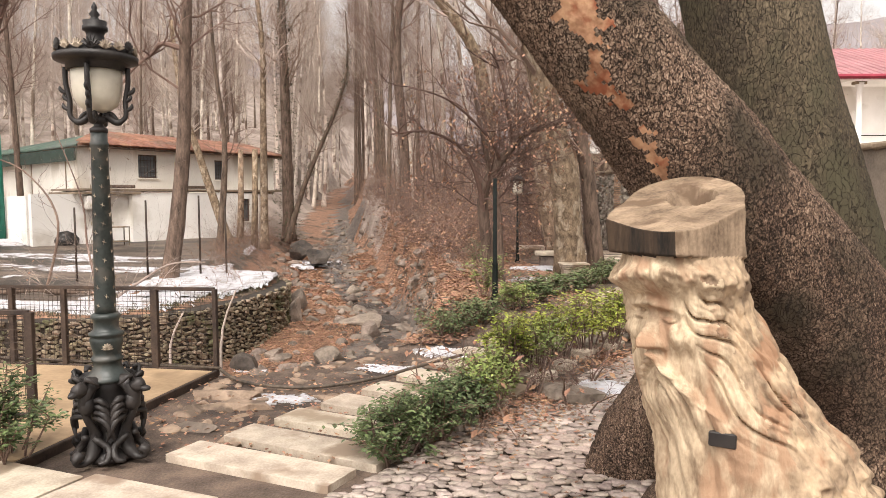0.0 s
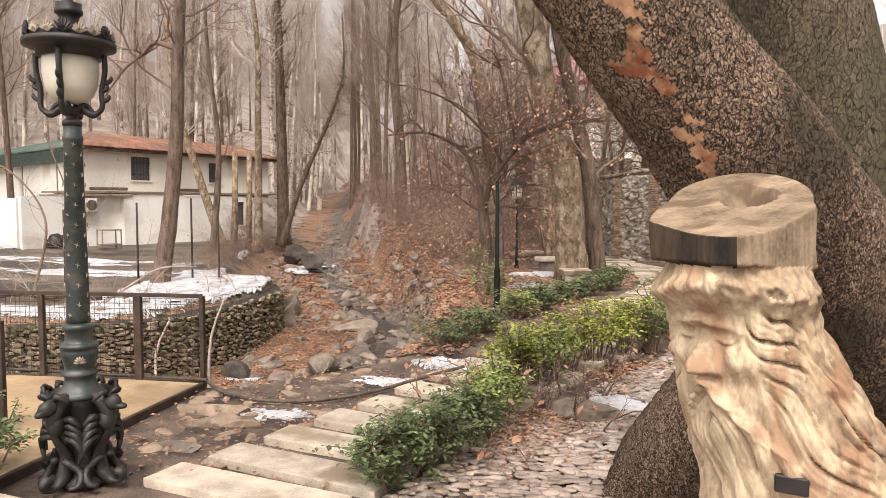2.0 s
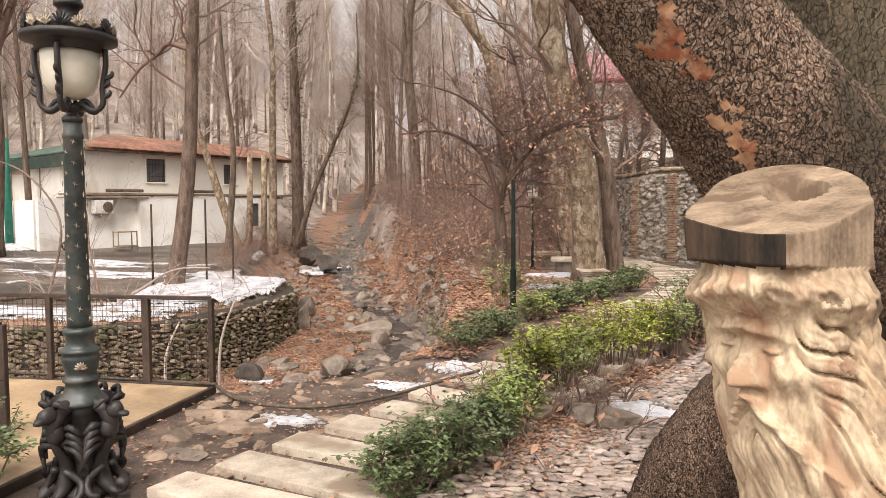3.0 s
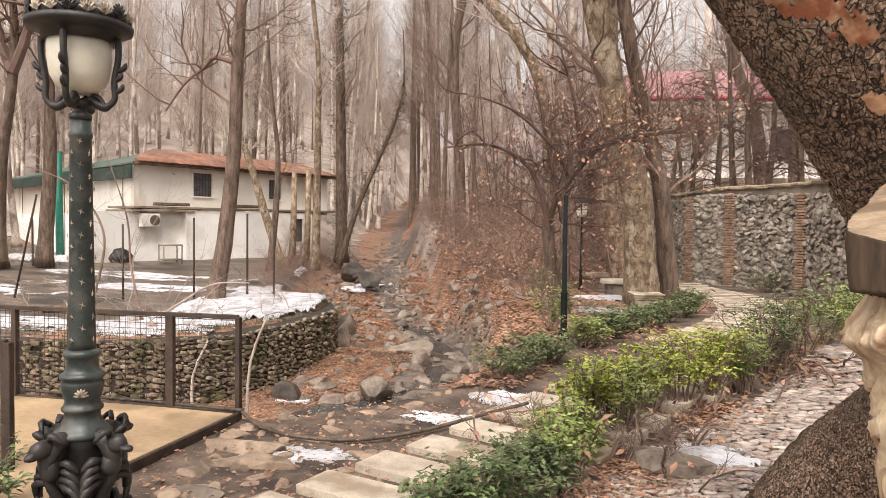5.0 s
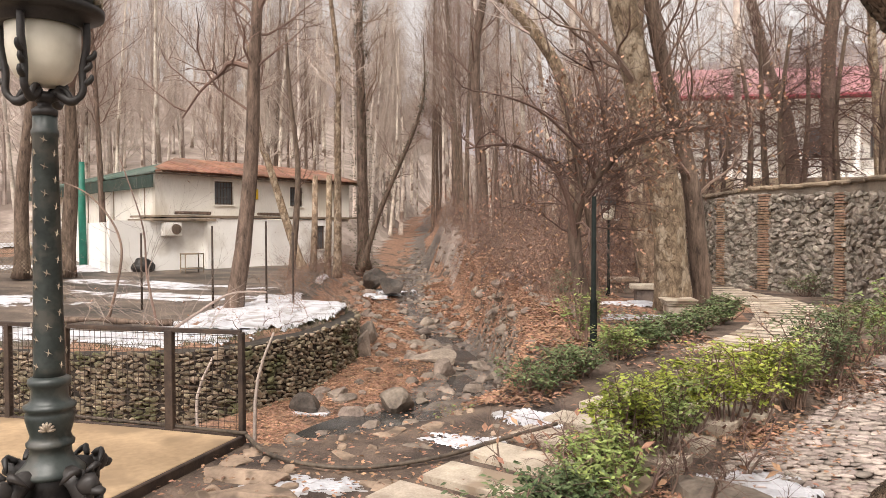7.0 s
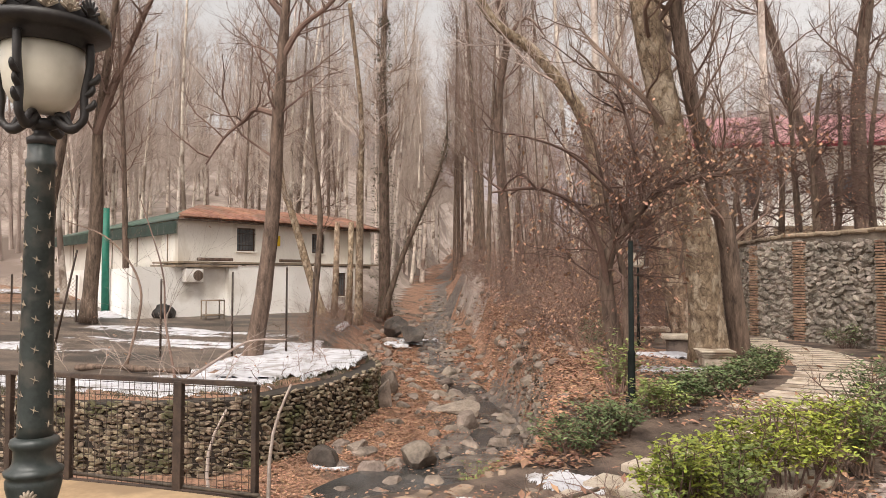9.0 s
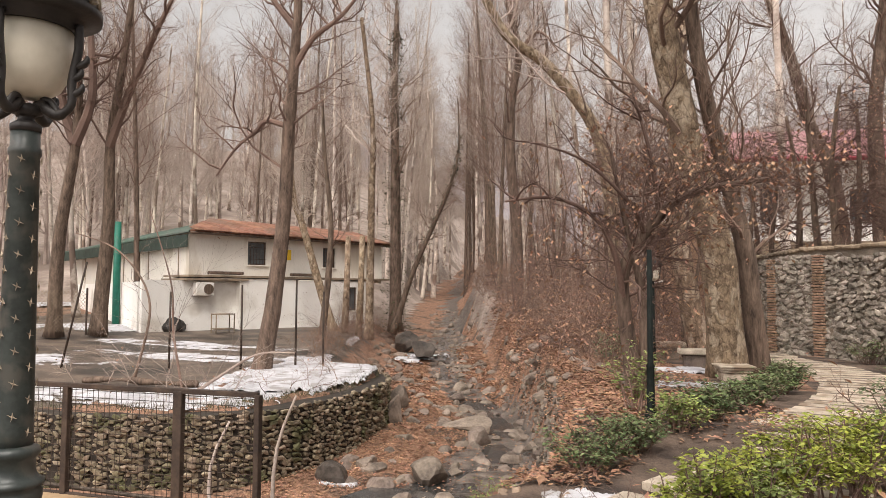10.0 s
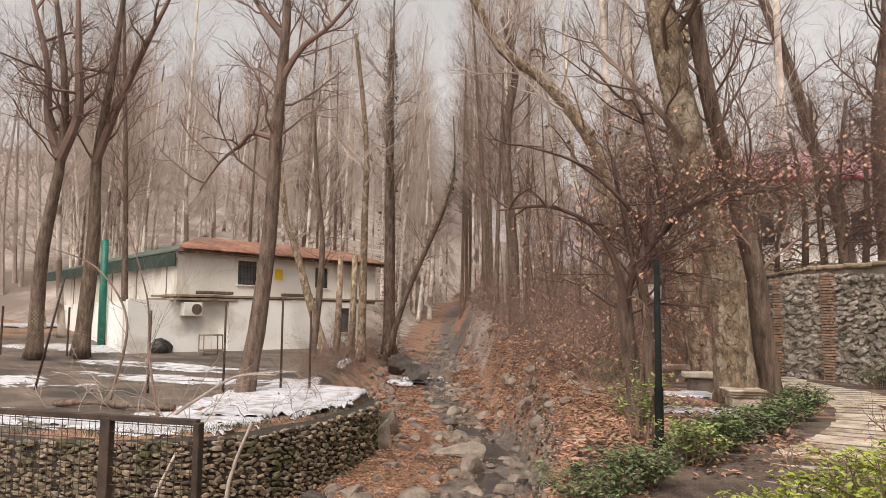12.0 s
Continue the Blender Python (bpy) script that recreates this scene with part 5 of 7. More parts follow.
# ---- great plane tree leaning over the stump ----
def great_trunk(spine, radii, seed, amp=0.035, na=130, nl=150, flare=0.0, freq=7.0, patches=False):
    pts = curve_at([Vector(p) for p in spine], nl)
    rr = [interp(i / (nl - 1) * (len(radii) - 1), list(enumerate(radii))) for i in range(nl)]
    bm = bmo()
    rows, side = [], Vector((1, 0, 0))
    for i, p in enumerate(pts):
        d = (pts[min(i + 1, nl - 1)] - pts[max(i - 1, 0)]).normalized()
        side = (side - d * side.dot(d)).normalized()
        up = d.cross(side)
        ring = []
        for k in range(na):
            a = 2 * math.pi * k / na
            o = side * math.cos(a) + up * math.sin(a)
            q = p + o * rr[i]
            plate = noise.voronoi(Vector((q.x * freq * 1.6, q.y * freq * 1.6, q.z * freq)))[0]
            edge = min(1.0, (plate[1] - plate[0]) * 3.0)
            r = rr[i] * (1 + 0.08 * noise.noise(q * 1.3 + Vector((seed, 0, 0)))) + amp * (edge - 0.6) * 0.55 + amp * 0.5 * noise.noise(q * 4)
            if flare:
                r += flare * math.exp(-max(0, p.z) * 2.2) * (0.45 + 0.55 * math.sin(a * 5 + seed))
            ring.append(bm.verts.new(p + o * r))
        rows.append(ring)
    for i, (a, b) in enumerate(zip(rows, rows[1:])):
        for k in range(na):
            f = bm.faces.new((a[k], a[(k + 1) % na], b[(k + 1) % na], b[k]))
            f.smooth = True
            if patches:
                c = f.verts[0].co
                u = 2 * math.pi * k / na
                w = noise.noise(Vector((c.x * 9, c.y * 9, c.z * 7))) + 0.6 * noise.noise(c * 24)
                if PATCH(c, w):
                    f.material_index = 1
    bm.faces.new(rows[-1])
    return bm


def PATCH(c, w):
    """Where old bark has fallen from the leaning trunk and bare wood shows."""
    line = 0.87 + (2.2 - c.z) * 0.56
    flank = c.x < line - 0.2 and 1.62 < c.z < 1.9 and w > -0.1 and c.x < 0.98
    return flank or c.y < 2.95 and 1.72 < c.z < 3.2 and abs(c.x - line - 0.02 * math.sin(c.z * 11)) < 0.012 + 0.10 * w + (0.03 if c.z > 2.1 else 0)


plane = thing("plane_tree", "great old plane tree leaning over with cracked brown bark", "tree", (0, 0, 0))
part("trunk", great_trunk([(1.98, 3.85, -0.25), (2.06, 3.68, 0.35), (2.04, 3.5, 0.85), (1.40, 3.0, 1.66), (1.05, 2.8, 2.10), (0.74, 2.67, 2.48), (0.46, 2.6, 2.82), (0.08, 2.56, 3.3), (-0.6, 2.6, 4.2), (-1.5, 2.7, 5.6)],
                          [0.78, 0.58, 0.44, 0.30, 0.255, 0.235, 0.225, 0.215, 0.2, 0.16], 3.0, 0.014, 200, 300, 0.22, 20.0, True), [M_bark, M_orange], plane, "leaning trunk with bare orange patches")
part("trunk", great_trunk([(2.4, 4.2, -0.2), (2.2, 4.15, 0.8), (1.95, 4.05, 1.75), (1.67, 4.0, 2.8), (1.36, 3.98, 4.0), (1.0, 4.0, 6.5)], [0.55, 0.44, 0.37, 0.33, 0.3, 0.24], 9.0, 0.012, 150, 200, 0.0, 16.0), M_barkdark, plane, "upright mossy second trunk")
for line, r0 in (([(1.75, 4.1, 0.75), (1.45, 4.2, 0.45), (1.2, 4.25, 0.15), (1.0, 4.2, -0.15)], 0.36), ([(2.2, 3.6, 0.5), (2.35, 3.1, 0.28), (2.3, 2.7, 0.08), (2.2, 2.4, -0.12)], 0.3), ([(1.9, 3.5, 0.45), (1.85, 3.05, 0.3), (1.75, 2.75, 0.12), (1.7, 2.55, -0.1)], 0.26)):
    part("root", great_trunk(line, [r0, r0 * 0.92, r0 * 0.78, r0 * 0.6], 5.0 + r0, 0.025, 80, 70, 0.0, 14.0), M_bark, plane)


# ---- bare trees ----
def grow(bm, rng, p, d, length, r, level, curl=0.25, up=0.12, kids=(7, 5, 4), segs=(5, 4, 3), last=2, droop=0.0):
    """A crooked branch with side branches down to fine twigs."""
    n = (6, 5, 3, 2)[min(level, 3)]
    pts, q, dd = [p.copy()], p.copy(), d.copy()
    for i in range(n):
        dd = (dd + Vector((rng.gauss(0, curl), rng.gauss(0, curl), rng.gauss(0, curl * 0.7) + up - droop * i))).normalized()
        q = q + dd * length / n
        pts.append(q.copy())
    tube(bm, pts, [r * (1 - 0.75 * i / n) for i in range(n + 1)], segs[min(level, 2)], False)
    if level >= last:
        return
    for k in range(kids[level]):
        u = rng.uniform(0.2, 1.0) * n
        i = min(int(u), n - 1)
        o = pts[i].lerp(pts[i + 1], u - i)
        ax = (pts[i + 1] - pts[i]).normalized()
        sd = ax.cross(Vector((rng.gauss(0, 1), rng.gauss(0, 1), rng.gauss(0, 1)))).normalized()
        grow(bm, rng, o, (ax * 0.75 + sd * 0.75).normalized(), length * rng.uniform(0.35, 0.6), r * (1 - 0.7 * u / n) * 0.55, level + 1, curl, up, kids, segs, last, droop)


def leaf_into(bm, p, size, rng, mi=0, tilt=None):
    """One folded leaf."""
    a = rng.uniform(0, 6.28)
    d = Vector((math.cos(a), math.sin(a), rng.uniform(-0.6, 0.5) if tilt is None else tilt)).normalized()
    w = d.cross(Vector((rng.gauss(0, 0.35), rng.gauss(0, 0.35), 1))).normalized()
    n = w.cross(d)
    v = [bm.verts.new(p), bm.verts.new(p + d * size * 0.5 + w * size * 0.25 + n * size * 0.07), bm.verts.new(p + d * size), bm.verts.new(p + d * size * 0.5 - w * size * 0.25 + n * size * 0.07)]
    f1, f2 = bm.faces.new((v[0], v[1], v[2])), bm.faces.new((v[0], v[2], v[3]))
    f1.material_index = f2.material_index = mi


def tree(name, label, spine, r0, r1, bark, twig, seed, n=14, start=0.35, blen=2.6, kids=(8, 6, 3), last=3, leaves=0, curl=0.25, up=0.12, brr=0.22, seg=10, extra=(), at=None, group="", ivy=0, knots=True):
    """Bare tree: crooked tapered trunk along the spine, limbs and fine twigs, maybe some clinging dry leaves or ivy."""
    rng = random.Random(seed)
    pts = curve_at([Vector(p) for p in spine], 26)
    base = pts[0].copy()
    t = thing(name, label, "tree", tuple(base) if at is None else at, group=group)
    pts = [p - base for p in pts]
    rr = [r0 + (r1 - r0) * (i / 25) ** 0.8 for i in range(26)]
    rr[0] *= 1.3
    rr[1] *= 1.12
    bm = bmo()
    tube(bm, pts, rr, seg, True, 0.05)
    part("trunk", bm, bark, t, smooth=True)
    cb = bmo()
    n = int(n * 1.15)
    for k in range(n):
        u = start + (1 - start) * (k + rng.random()) / n
        i = min(int(u * 25), 24)
        p = pts[i]
        a = rng.uniform(0, 6.28)
        ax = (pts[i + 1] - pts[i]).normalized()
        d = (Vector((math.cos(a), math.sin(a), 0.0)) * 0.85 + ax * 0.6).normalized()
        grow(cb, rng, p, d, blen * rng.uniform(0.6, 1.15) * (1.15 - 0.5 * u), rr[i] * brr * rng.uniform(0.8, 1.25), 0, curl, up, kids, (5, 4, 3), last)
    for line, ra, rb in extra:
        ps = curve_at([Vector(p) - base for p in line], 14)
        tube(cb, ps, [ra + (rb - ra) * i / 13 for i in range(14)], 7, True)
        for k in range(8):
            i = rng.randrange(3, 14)
            a = rng.uniform(0, 6.28)
            grow(cb, rng, ps[i], Vector((math.cos(a), math.sin(a), rng.uniform(-0.2, 0.8))).normalized(), blen * 0.5, ra * 0.35, 1, curl, up, kids, (5, 4, 3), 3 if last > 2 else 2)
    vs = [v.co.copy() for v in cb.verts]
    part("crown", cb, twig, t, "bare branches and twigs")
    if leaves:
        lb = bmo()
        for _ in range(leaves):
            leaf_into(lb, rng.choice(vs) + Vector((0, 0, -0.02)), rng.uniform(0.05, 0.09), rng, tilt=-0.8)
        part("dry_leaves", lb, M_deadleaf, t, "clinging dry brown leaves")
    if ivy:
        lb = bmo()
        for _ in range(ivy):
            i = rng.randrange(0, 22)
            a = rng.uniform(0, 6.28)
            leaf_into(lb, pts[i].lerp(pts[i + 1], rng.random()) + Vector((math.cos(a), math.sin(a), 0)) * rr[i] * rng.uniform(1.0, 2.6), rng.uniform(0.1, 0.18), rng)
        part("ivy", lb, M_ivy, t, "dark ivy climbing the trunk")
    return t


tree("bare_tree", "crooked brown bare tree at the edge of the yard", [(-10.44, 17.43, -0.75), (-10.05, 17.39, 1.1), (-9.7, 17.28, 3.53), (-9.5, 17.13, 5.82), (-9.34, 17.05, 7.3), (-9.2, 16.94, 8.92), (-9.4, 16.9, 11.0)], 0.25, 0.08, M_trunkgrey, M_twig, 11, 18, 0.4, 3.0, extra=[
    ([(-9.36, 17.05, 7.0), (-8.8, 17.0, 7.7), (-8.0, 16.9, 8.1), (-7.2, 16.8, 8.8)], 0.09, 0.03), ([(-9.55, 17.1, 5.6), (-10.1, 17.0, 5.75), (-10.4, 17.0, 5.5), (-10.9, 16.9, 5.1), (-11.4, 16.8, 4.4)], 0.08, 0.02), ([(-9.3, 17.0, 8.0), (-10.2, 17.0, 9.2), (-10.7, 17, 10.6)], 0.09, 0.03)])
tree("bare_tree", "forked grey bare tree in the muddy yard", [(-22.69, 22.22, -0.2), (-22.33, 22.01, 3.5), (-21.62, 21.93, 6.95), (-21.42, 21.74, 9.58), (-21.64, 21.37, 12.61)], 0.29, 0.08, M_trunkgrey, M_twig, 12, 14, 0.5, 4.0, extra=[([(-21.62, 21.9, 6.9), (-20.9, 21.9, 8.5), (-20.9, 21.8, 10.5), (-21.0, 21.7, 13)], 0.2, 0.08), ([(-21.62, 21.9, 6.9), (-22.3, 21.9, 8.5), (-22.4, 21.8, 10.5), (-23.2, 21.7, 13)], 0.2, 0.07)])
tree("bare_tree", "grey bare tree forking beside the green pole", [(-21.9, 23.54, -0.2), (-21.4, 23.37, 4.02), (-21.18, 23.14, 7.17), (-20.55, 23.04, 10.54), (-20.0, 22.92, 13.8)], 0.31, 0.08, M_trunkgrey, M_twig, 13, 14, 0.5, 4.0, extra=[([(-21.2, 23.1, 7.0), (-20.2, 23.0, 9.0), (-18.9, 22.9, 11.2), (-17.8, 22.8, 12.8)], 0.18, 0.06)])
tree("plane_tree", "thick mottled pale plane tree trunk beside the path", [(0.50, 14.97, 0.0), (0.36, 14.77, 1.99), (0.21, 14.65, 2.7), (-0.06, 14.45, 3.76), (-0.32, 14.22, 5.09), (-0.54, 14.01, 6.42), (-0.9, 13.8, 9.5)], 0.31, 0.22, M_trunkpale, M_twig, 14, 10, 0.55, 3.2, seg=16)
tree("bare_tree", "rough brown tree trunk leaning beside a stone pedestal", [(1.05, 15.52, -0.05), (0.91, 15.38, 1.1), (0.8, 15.23, 2.19), (0.53, 15.01, 3.46), (0.22, 14.77, 4.73), (-0.04, 14.5, 6.55), (-0.2, 14.3, 9)], 0.19, 0.11, M_trunkgrey, M_twigred, 15, 16, 0.3, 2.6, seg=12)
tree("plane_tree", "slender pale peeling tree trunk behind the bench", [(0.1, 18.7, -0.1), (-0.21, 18.46, 1.46), (-0.4, 18.25, 2.86), (-0.43, 18.14, 3.91), (-0.3, 18.1, 7.5)], 0.26, 0.16, M_trunkpale, M_twig, 16, 12, 0.5, 2.8, seg=12)
tree("plane_tree", "pale bare tree bending in a long arch", [(-2.6, 27.2, 0.2), (-2.72, 27.05, 2.57), (-3.0, 26.64, 5.75), (-3.49, 26.3, 7.42), (-4.86, 25.63, 9.28), (-6.07, 25.1, 10.2), (-6.92, 24.63, 11.87), (-7.6, 24.4, 13.5)], 0.3, 0.12, M_trunkpale, M_twigpale, 17, 15, 0.45, 3.4, seg=12)
tree("bare_tree", "dark forked bare tree above the stream", [(-7.4, 31.8, -0.5), (-7.37, 31.71, 3.29), (-7.56, 31.23, 7.49), (-7.44, 31.05, 9.83), (-7.13, 30.98, 11.7), (-7.58, 30.68, 13.8)], 0.27, 0.12, M_trunkgrey, M_twig, 18, 15, 0.45, 3.6, extra=[([(-7.15, 31.0, 11.5), (-6.5, 30.9, 12.3), (-6.0, 30.8, 12.2), (-5.4, 30.7, 11.4)], 0.1, 0.03)])
tree("bare_tree", "dark slanting bare tree behind the garden wall", [(5.0, 31.91, 2.4), (4.58, 31.51, 5.77), (3.85, 31.08, 7.59), (3.15, 30.57, 10.21), (2.26, 29.99, 12.83), (1.6, 29.6, 15)], 0.3, 0.14, M_trunkgrey, M_twig, 19, 14, 0.4, 3.4)
tree("bare_tree", "upright dark bare tree before the villa porch", [(6.3, 32.28, 2.5), (6.06, 31.85, 7.81), (6.4, 31.6, 11.66), (6.6, 31.5, 15)], 0.32, 0.16, M_trunkgrey, M_twig, 20, 14, 0.4, 3.4)
tree("plane_tree", "pale peeling trunk before the villa porch", [(8.2, 33.2, 2.5), (8.0, 33.0, 6.0), (7.7, 32.8, 9.6), (7.9, 32.7, 14)], 0.22, 0.12, M_trunkpale, M_twig, 21, 12, 0.45, 3.0)
tree("bare_tree", "ivy-clad leaning tree above the stream", [(-14.9, 35.7, -0.6), (-13.9, 35.83, 2.49), (-12.78, 35.99, 5.03), (-12.0, 36.15, 6.9), (-11.6, 36.3, 8.8), (-11.7, 36.4, 11.5)], 0.17, 0.03, M_trunkgrey, M_twig, 22, 20, 0.3, 2.8, ivy=800)
tree("bare_tree", "tall ivy-covered bare tree beside the house", [(-15.6, 37.6, -0.6), (-15.43, 37.06, 6.1), (-15.29, 36.54, 12.01), (-15.05, 36.19, 16.45)], 0.36, 0.12, M_trunkgrey, M_twig, 23, 18, 0.4, 3.6, ivy=2600)
tree("bare_tree", "slim pale pole-like tree before the house", [(-13.4, 29.8, -0.5), (-13.17, 29.44, 5.1), (-13.02, 29.15, 8.61), (-13.32, 28.61, 13.04)], 0.19, 0.08, M_trunkpale, M_twigpale, 24, 22, 0.5, 3.4, kids=(7, 5, 4))
tree("bare_tree", "thin bare sapling in front of the white house", [(-13.85, 26.52, -0.5), (-13.49, 26.4, 2.2), (-13.35, 26.25, 4.3), (-13.49, 25.95, 6.82), (-13.6, 25.9, 9)], 0.16, 0.05, M_trunkgrey, M_twig, 25, 18, 0.35, 2.4)
tree("bare_tree", "pale leaning tree trunk before the house roof", [(-16.2, 31.9, -0.4), (-16.88, 31.62, 1.85), (-17.54, 31.1, 4.67), (-17.87, 30.86, 5.95), (-18.2, 30.6, 10)], 0.24, 0.1, M_trunkpale, M_twigpale, 26, 14, 0.5, 3.2)
for k, (x, y, h, r) in enumerate(((-3.46, 32.9, 17, 0.3), (-2.93, 37.3, 19, 0.3), (-9.5, 40, 15, 0.2), (2.6, 27.5, 14, 0.2), (9.5, 38, 15, 0.2))):
    z = ground(x, y)[0]
    tree("bare_tree", "tall straight pale bare tree", [(x, y, z - 0.2), (x - 0.1, y - 0.3, z + h * 0.4), (x - 0.3, y - 0.8, z + h)], r, r * 0.35, M_poplar, M_twigpale, 30 + k, 20, 0.35, 3.2)
drooping = []
for k, (x, y, h) in enumerate(((1.9, 23.0, 4.6), (3.2, 21.8, 4.2), (4.6, 22.5, 4.4))):
    z = ground(x, y)[0]
    drooping.append(tree("gnarled_tree", "dense dark bare tree drooping over the garden wall", [(x, y, z - 0.1), (x - 0.1, y - 0.1, z + h * 0.5), (x + 0.1, y - 0.3, z + h)], 0.11, 0.04, M_trunkgrey, M_twigdark, 70 + k, 26, 0.2, 2.5, kids=(9, 6, 4), last=3, up=-0.1, curl=0.3, leaves=300, group="trees over the wall"))
for k, (x, y, rz) in enumerate(((1.15, 22.9, 80), (2.5, 23.4, 200), (3.9, 23.6, 130), (2.9, 22.6, 290), (5.4, 21.5, 30), (1.7, 24.6, 250))):
    copy_thing(drooping[k % 3], pose(x, y, ground(x, y)[0] - 0.1, 0, 0, rz))
# small gnarled tree with a few dry leaves beside the green post
tree("gnarled_tree", "small gnarled reddish tree with clinging dry leaves", [(-0.73, 11.75, 0.1), (-0.81, 11.69, 0.82), (-0.88, 11.57, 1.71), (-0.62, 11.63, 2.26), (-0.18, 11.72, 2.75), (0.34, 11.9, 2.92), (0.95, 12.0, 3.0)], 0.13, 0.03, M_trunkgrey, M_twigdark, 41, 40, 0.28, 1.7, kids=(9, 7, 4), last=3, brr=0.17, leaves=1500, up=0.02, extra=[
    ([(-0.85, 11.6, 1.3), (-0.95, 11.4, 2.0), (-1.2, 11.3, 2.5), (-1.7, 11.1, 2.75), (-2.3, 10.9, 2.7)], 0.05, 0.012), ([(-0.6, 11.6, 2.3), (-0.74, 11.2, 2.66), (-1.3, 10.9, 3.2), (-1.9, 10.6, 3.4)], 0.035, 0.01), ([(-0.4, 11.7, 2.5), (-0.5, 11.6, 3.3), (-0.7, 11.5, 4.1)], 0.05, 0.012)], curl=0.35)
tree("gnarled_tree", "thin twin stem of the gnarled tree", [(-0.62, 11.79, 0.1), (-0.64, 11.68, 1.44), (-0.8, 11.51, 2.3), (-1.0, 11.4, 3.4)], 0.08, 0.02, M_trunkgrey, M_twigdark, 42, 22, 0.4, 1.6, kids=(9, 7, 4), last=3, brr=0.25, leaves=350, up=0.05, curl=0.35)


# thin saplings on the garden bank of the stream
sap = []
for k in range(3):
    h = 5.0 + k * 1.3
    sap.append(tree("bank_sapling", "thin reddish bare sapling on the stream bank", [(0, 0, -0.2), (0.15, -0.1, h * 0.45), (-0.2 + 0.2 * k, 0.1, h)], 0.055, 0.015, M_trunkgrey, M_twigred, 90 + k, 20, 0.18, 2.2, kids=(6, 5, 0), last=2, brr=0.35, seg=6, up=0.1, leaves=120, group="bank saplings"))
rng = random.Random(77)
for i in range(26):
    y = rng.uniform(17, 42)
    x = interp(y, RIGHT_EDGE) + rng.uniform(0.1, 1.2 + 0.12 * y)
    m = pose(x, y, ground(x, y)[0], rng.uniform(-8, 8), rng.uniform(-8, 8), rng.uniform(0, 360))
    if i < 3:
        sap[i].matrix_world = m
    else:
        ob = copy_thing(sap[i % 3], m)
        k = rng.uniform(0.7, 1.25)
        ob.scale = (k, k, k)

# ---- far wood on the slopes ----
def far_variant(seed, h, pale):
    rng = random.Random(seed)
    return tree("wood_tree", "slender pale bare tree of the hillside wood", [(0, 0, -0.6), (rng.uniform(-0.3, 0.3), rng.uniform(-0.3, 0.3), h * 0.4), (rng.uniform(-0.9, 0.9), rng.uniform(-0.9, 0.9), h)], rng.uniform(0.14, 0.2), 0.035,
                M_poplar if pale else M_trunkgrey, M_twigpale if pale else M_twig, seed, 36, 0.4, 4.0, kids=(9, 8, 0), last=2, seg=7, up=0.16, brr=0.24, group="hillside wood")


variants = [far_variant(100 + i, 14 + 1.8 * i, i != 2) for i in range(5)]
rng = random.Random(5)
spots = []
tries = 0
while len(spots) < 250 and tries < 9000:
    tries += 1
    y = 38 + 80 * rng.random() ** 1.35
    x = -2 + (y - 0) * rng.uniform(-1.02, 0.72)
    if abs(x - stream_x(y)) < 2.0 + 0.02 * y or (-36 < x < -12 and y < 42) or (x > -3 and y < 56 and x < 24) or (x > 0 and rng.random() < 0.5):
        continue
    if any((x - a) ** 2 + (y - b) ** 2 < 1.8 for a, b in spots):
        continue
    spots.append((x, y))
for x, y in [(-31, 31), (-28.5, 33.5), (-36, 30), (-38, 36), (-27.5, 36.5), (-34, 26), (-30, 24), (-26.5, 30.5)]:
    spots.append((x, y))
for _ in range(34):
    y = rng.uniform(62, 125)
    spots.append((stream_x(y) + rng.choice((-1, 1)) * rng.uniform(1.2, 5.5), y))
for i, (x, y) in enumerate(spots):
    s = rng.uniform(0.8, 1.25) * (1.4 if y > 60 and abs(x - stream_x(y)) < 6 else 1)
    m = pose(x, y, ground(x, y)[0], rng.uniform(-3, 3), rng.uniform(-3, 3), rng.uniform(0, 360))
    if i < 5:
        variants[i].matrix_world = m
    else:
        ob = copy_thing(variants[i % 5], m)
        ob.scale = (s, s, s)

# the rest of the wood, too far and too thick to count
lite = []
for k in range(4):
    r2 = random.Random(600 + k)
    h = 13 + 2 * k
    bm = bmo()
    spine = curve_at([Vector((0, 0, -0.6)), Vector((r2.uniform(-0.4, 0.4), r2.uniform(-0.4, 0.4), h * 0.45)), Vector((r2.uniform(-0.9, 0.9), r2.uniform(-0.9, 0.9), h))], 9)
    tube(bm, spine, [0.17 - 0.016 * i for i in range(9)], 6)
    for q in range(26):
        i = r2.randrange(2, 9)
        a = r2.uniform(0, 6.28)
        grow(bm, r2, spine[i], Vector((math.cos(a) * 0.8, math.sin(a) * 0.8, 0.7)).normalized(), 3.4 * r2.uniform(0.6, 1.1), 0.035, 1, 0.22, 0.14, (0, 8, 0), (3, 3, 3), 2)
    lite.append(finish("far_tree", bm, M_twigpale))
items = []
while len(items) < 150:
    if len(items) < 80:
        x, y = rng.uniform(-95, -40), rng.uniform(18, 70)
    else:
        y = rng.uniform(95, 190)
        x = y * rng.uniform(-0.95, 0.6)
    if abs(x - stream_x(y)) < 4:
        continue
    k = rng.uniform(0.85, 1.35)
    items.append((rng.choice(lite), pose(x, y, ground(x, y)[0], 0, 0, rng.uniform(0, 360)) @ Matrix.Diagonal((k, k, k, 1))))
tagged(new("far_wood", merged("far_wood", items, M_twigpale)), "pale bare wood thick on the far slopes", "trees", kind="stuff")

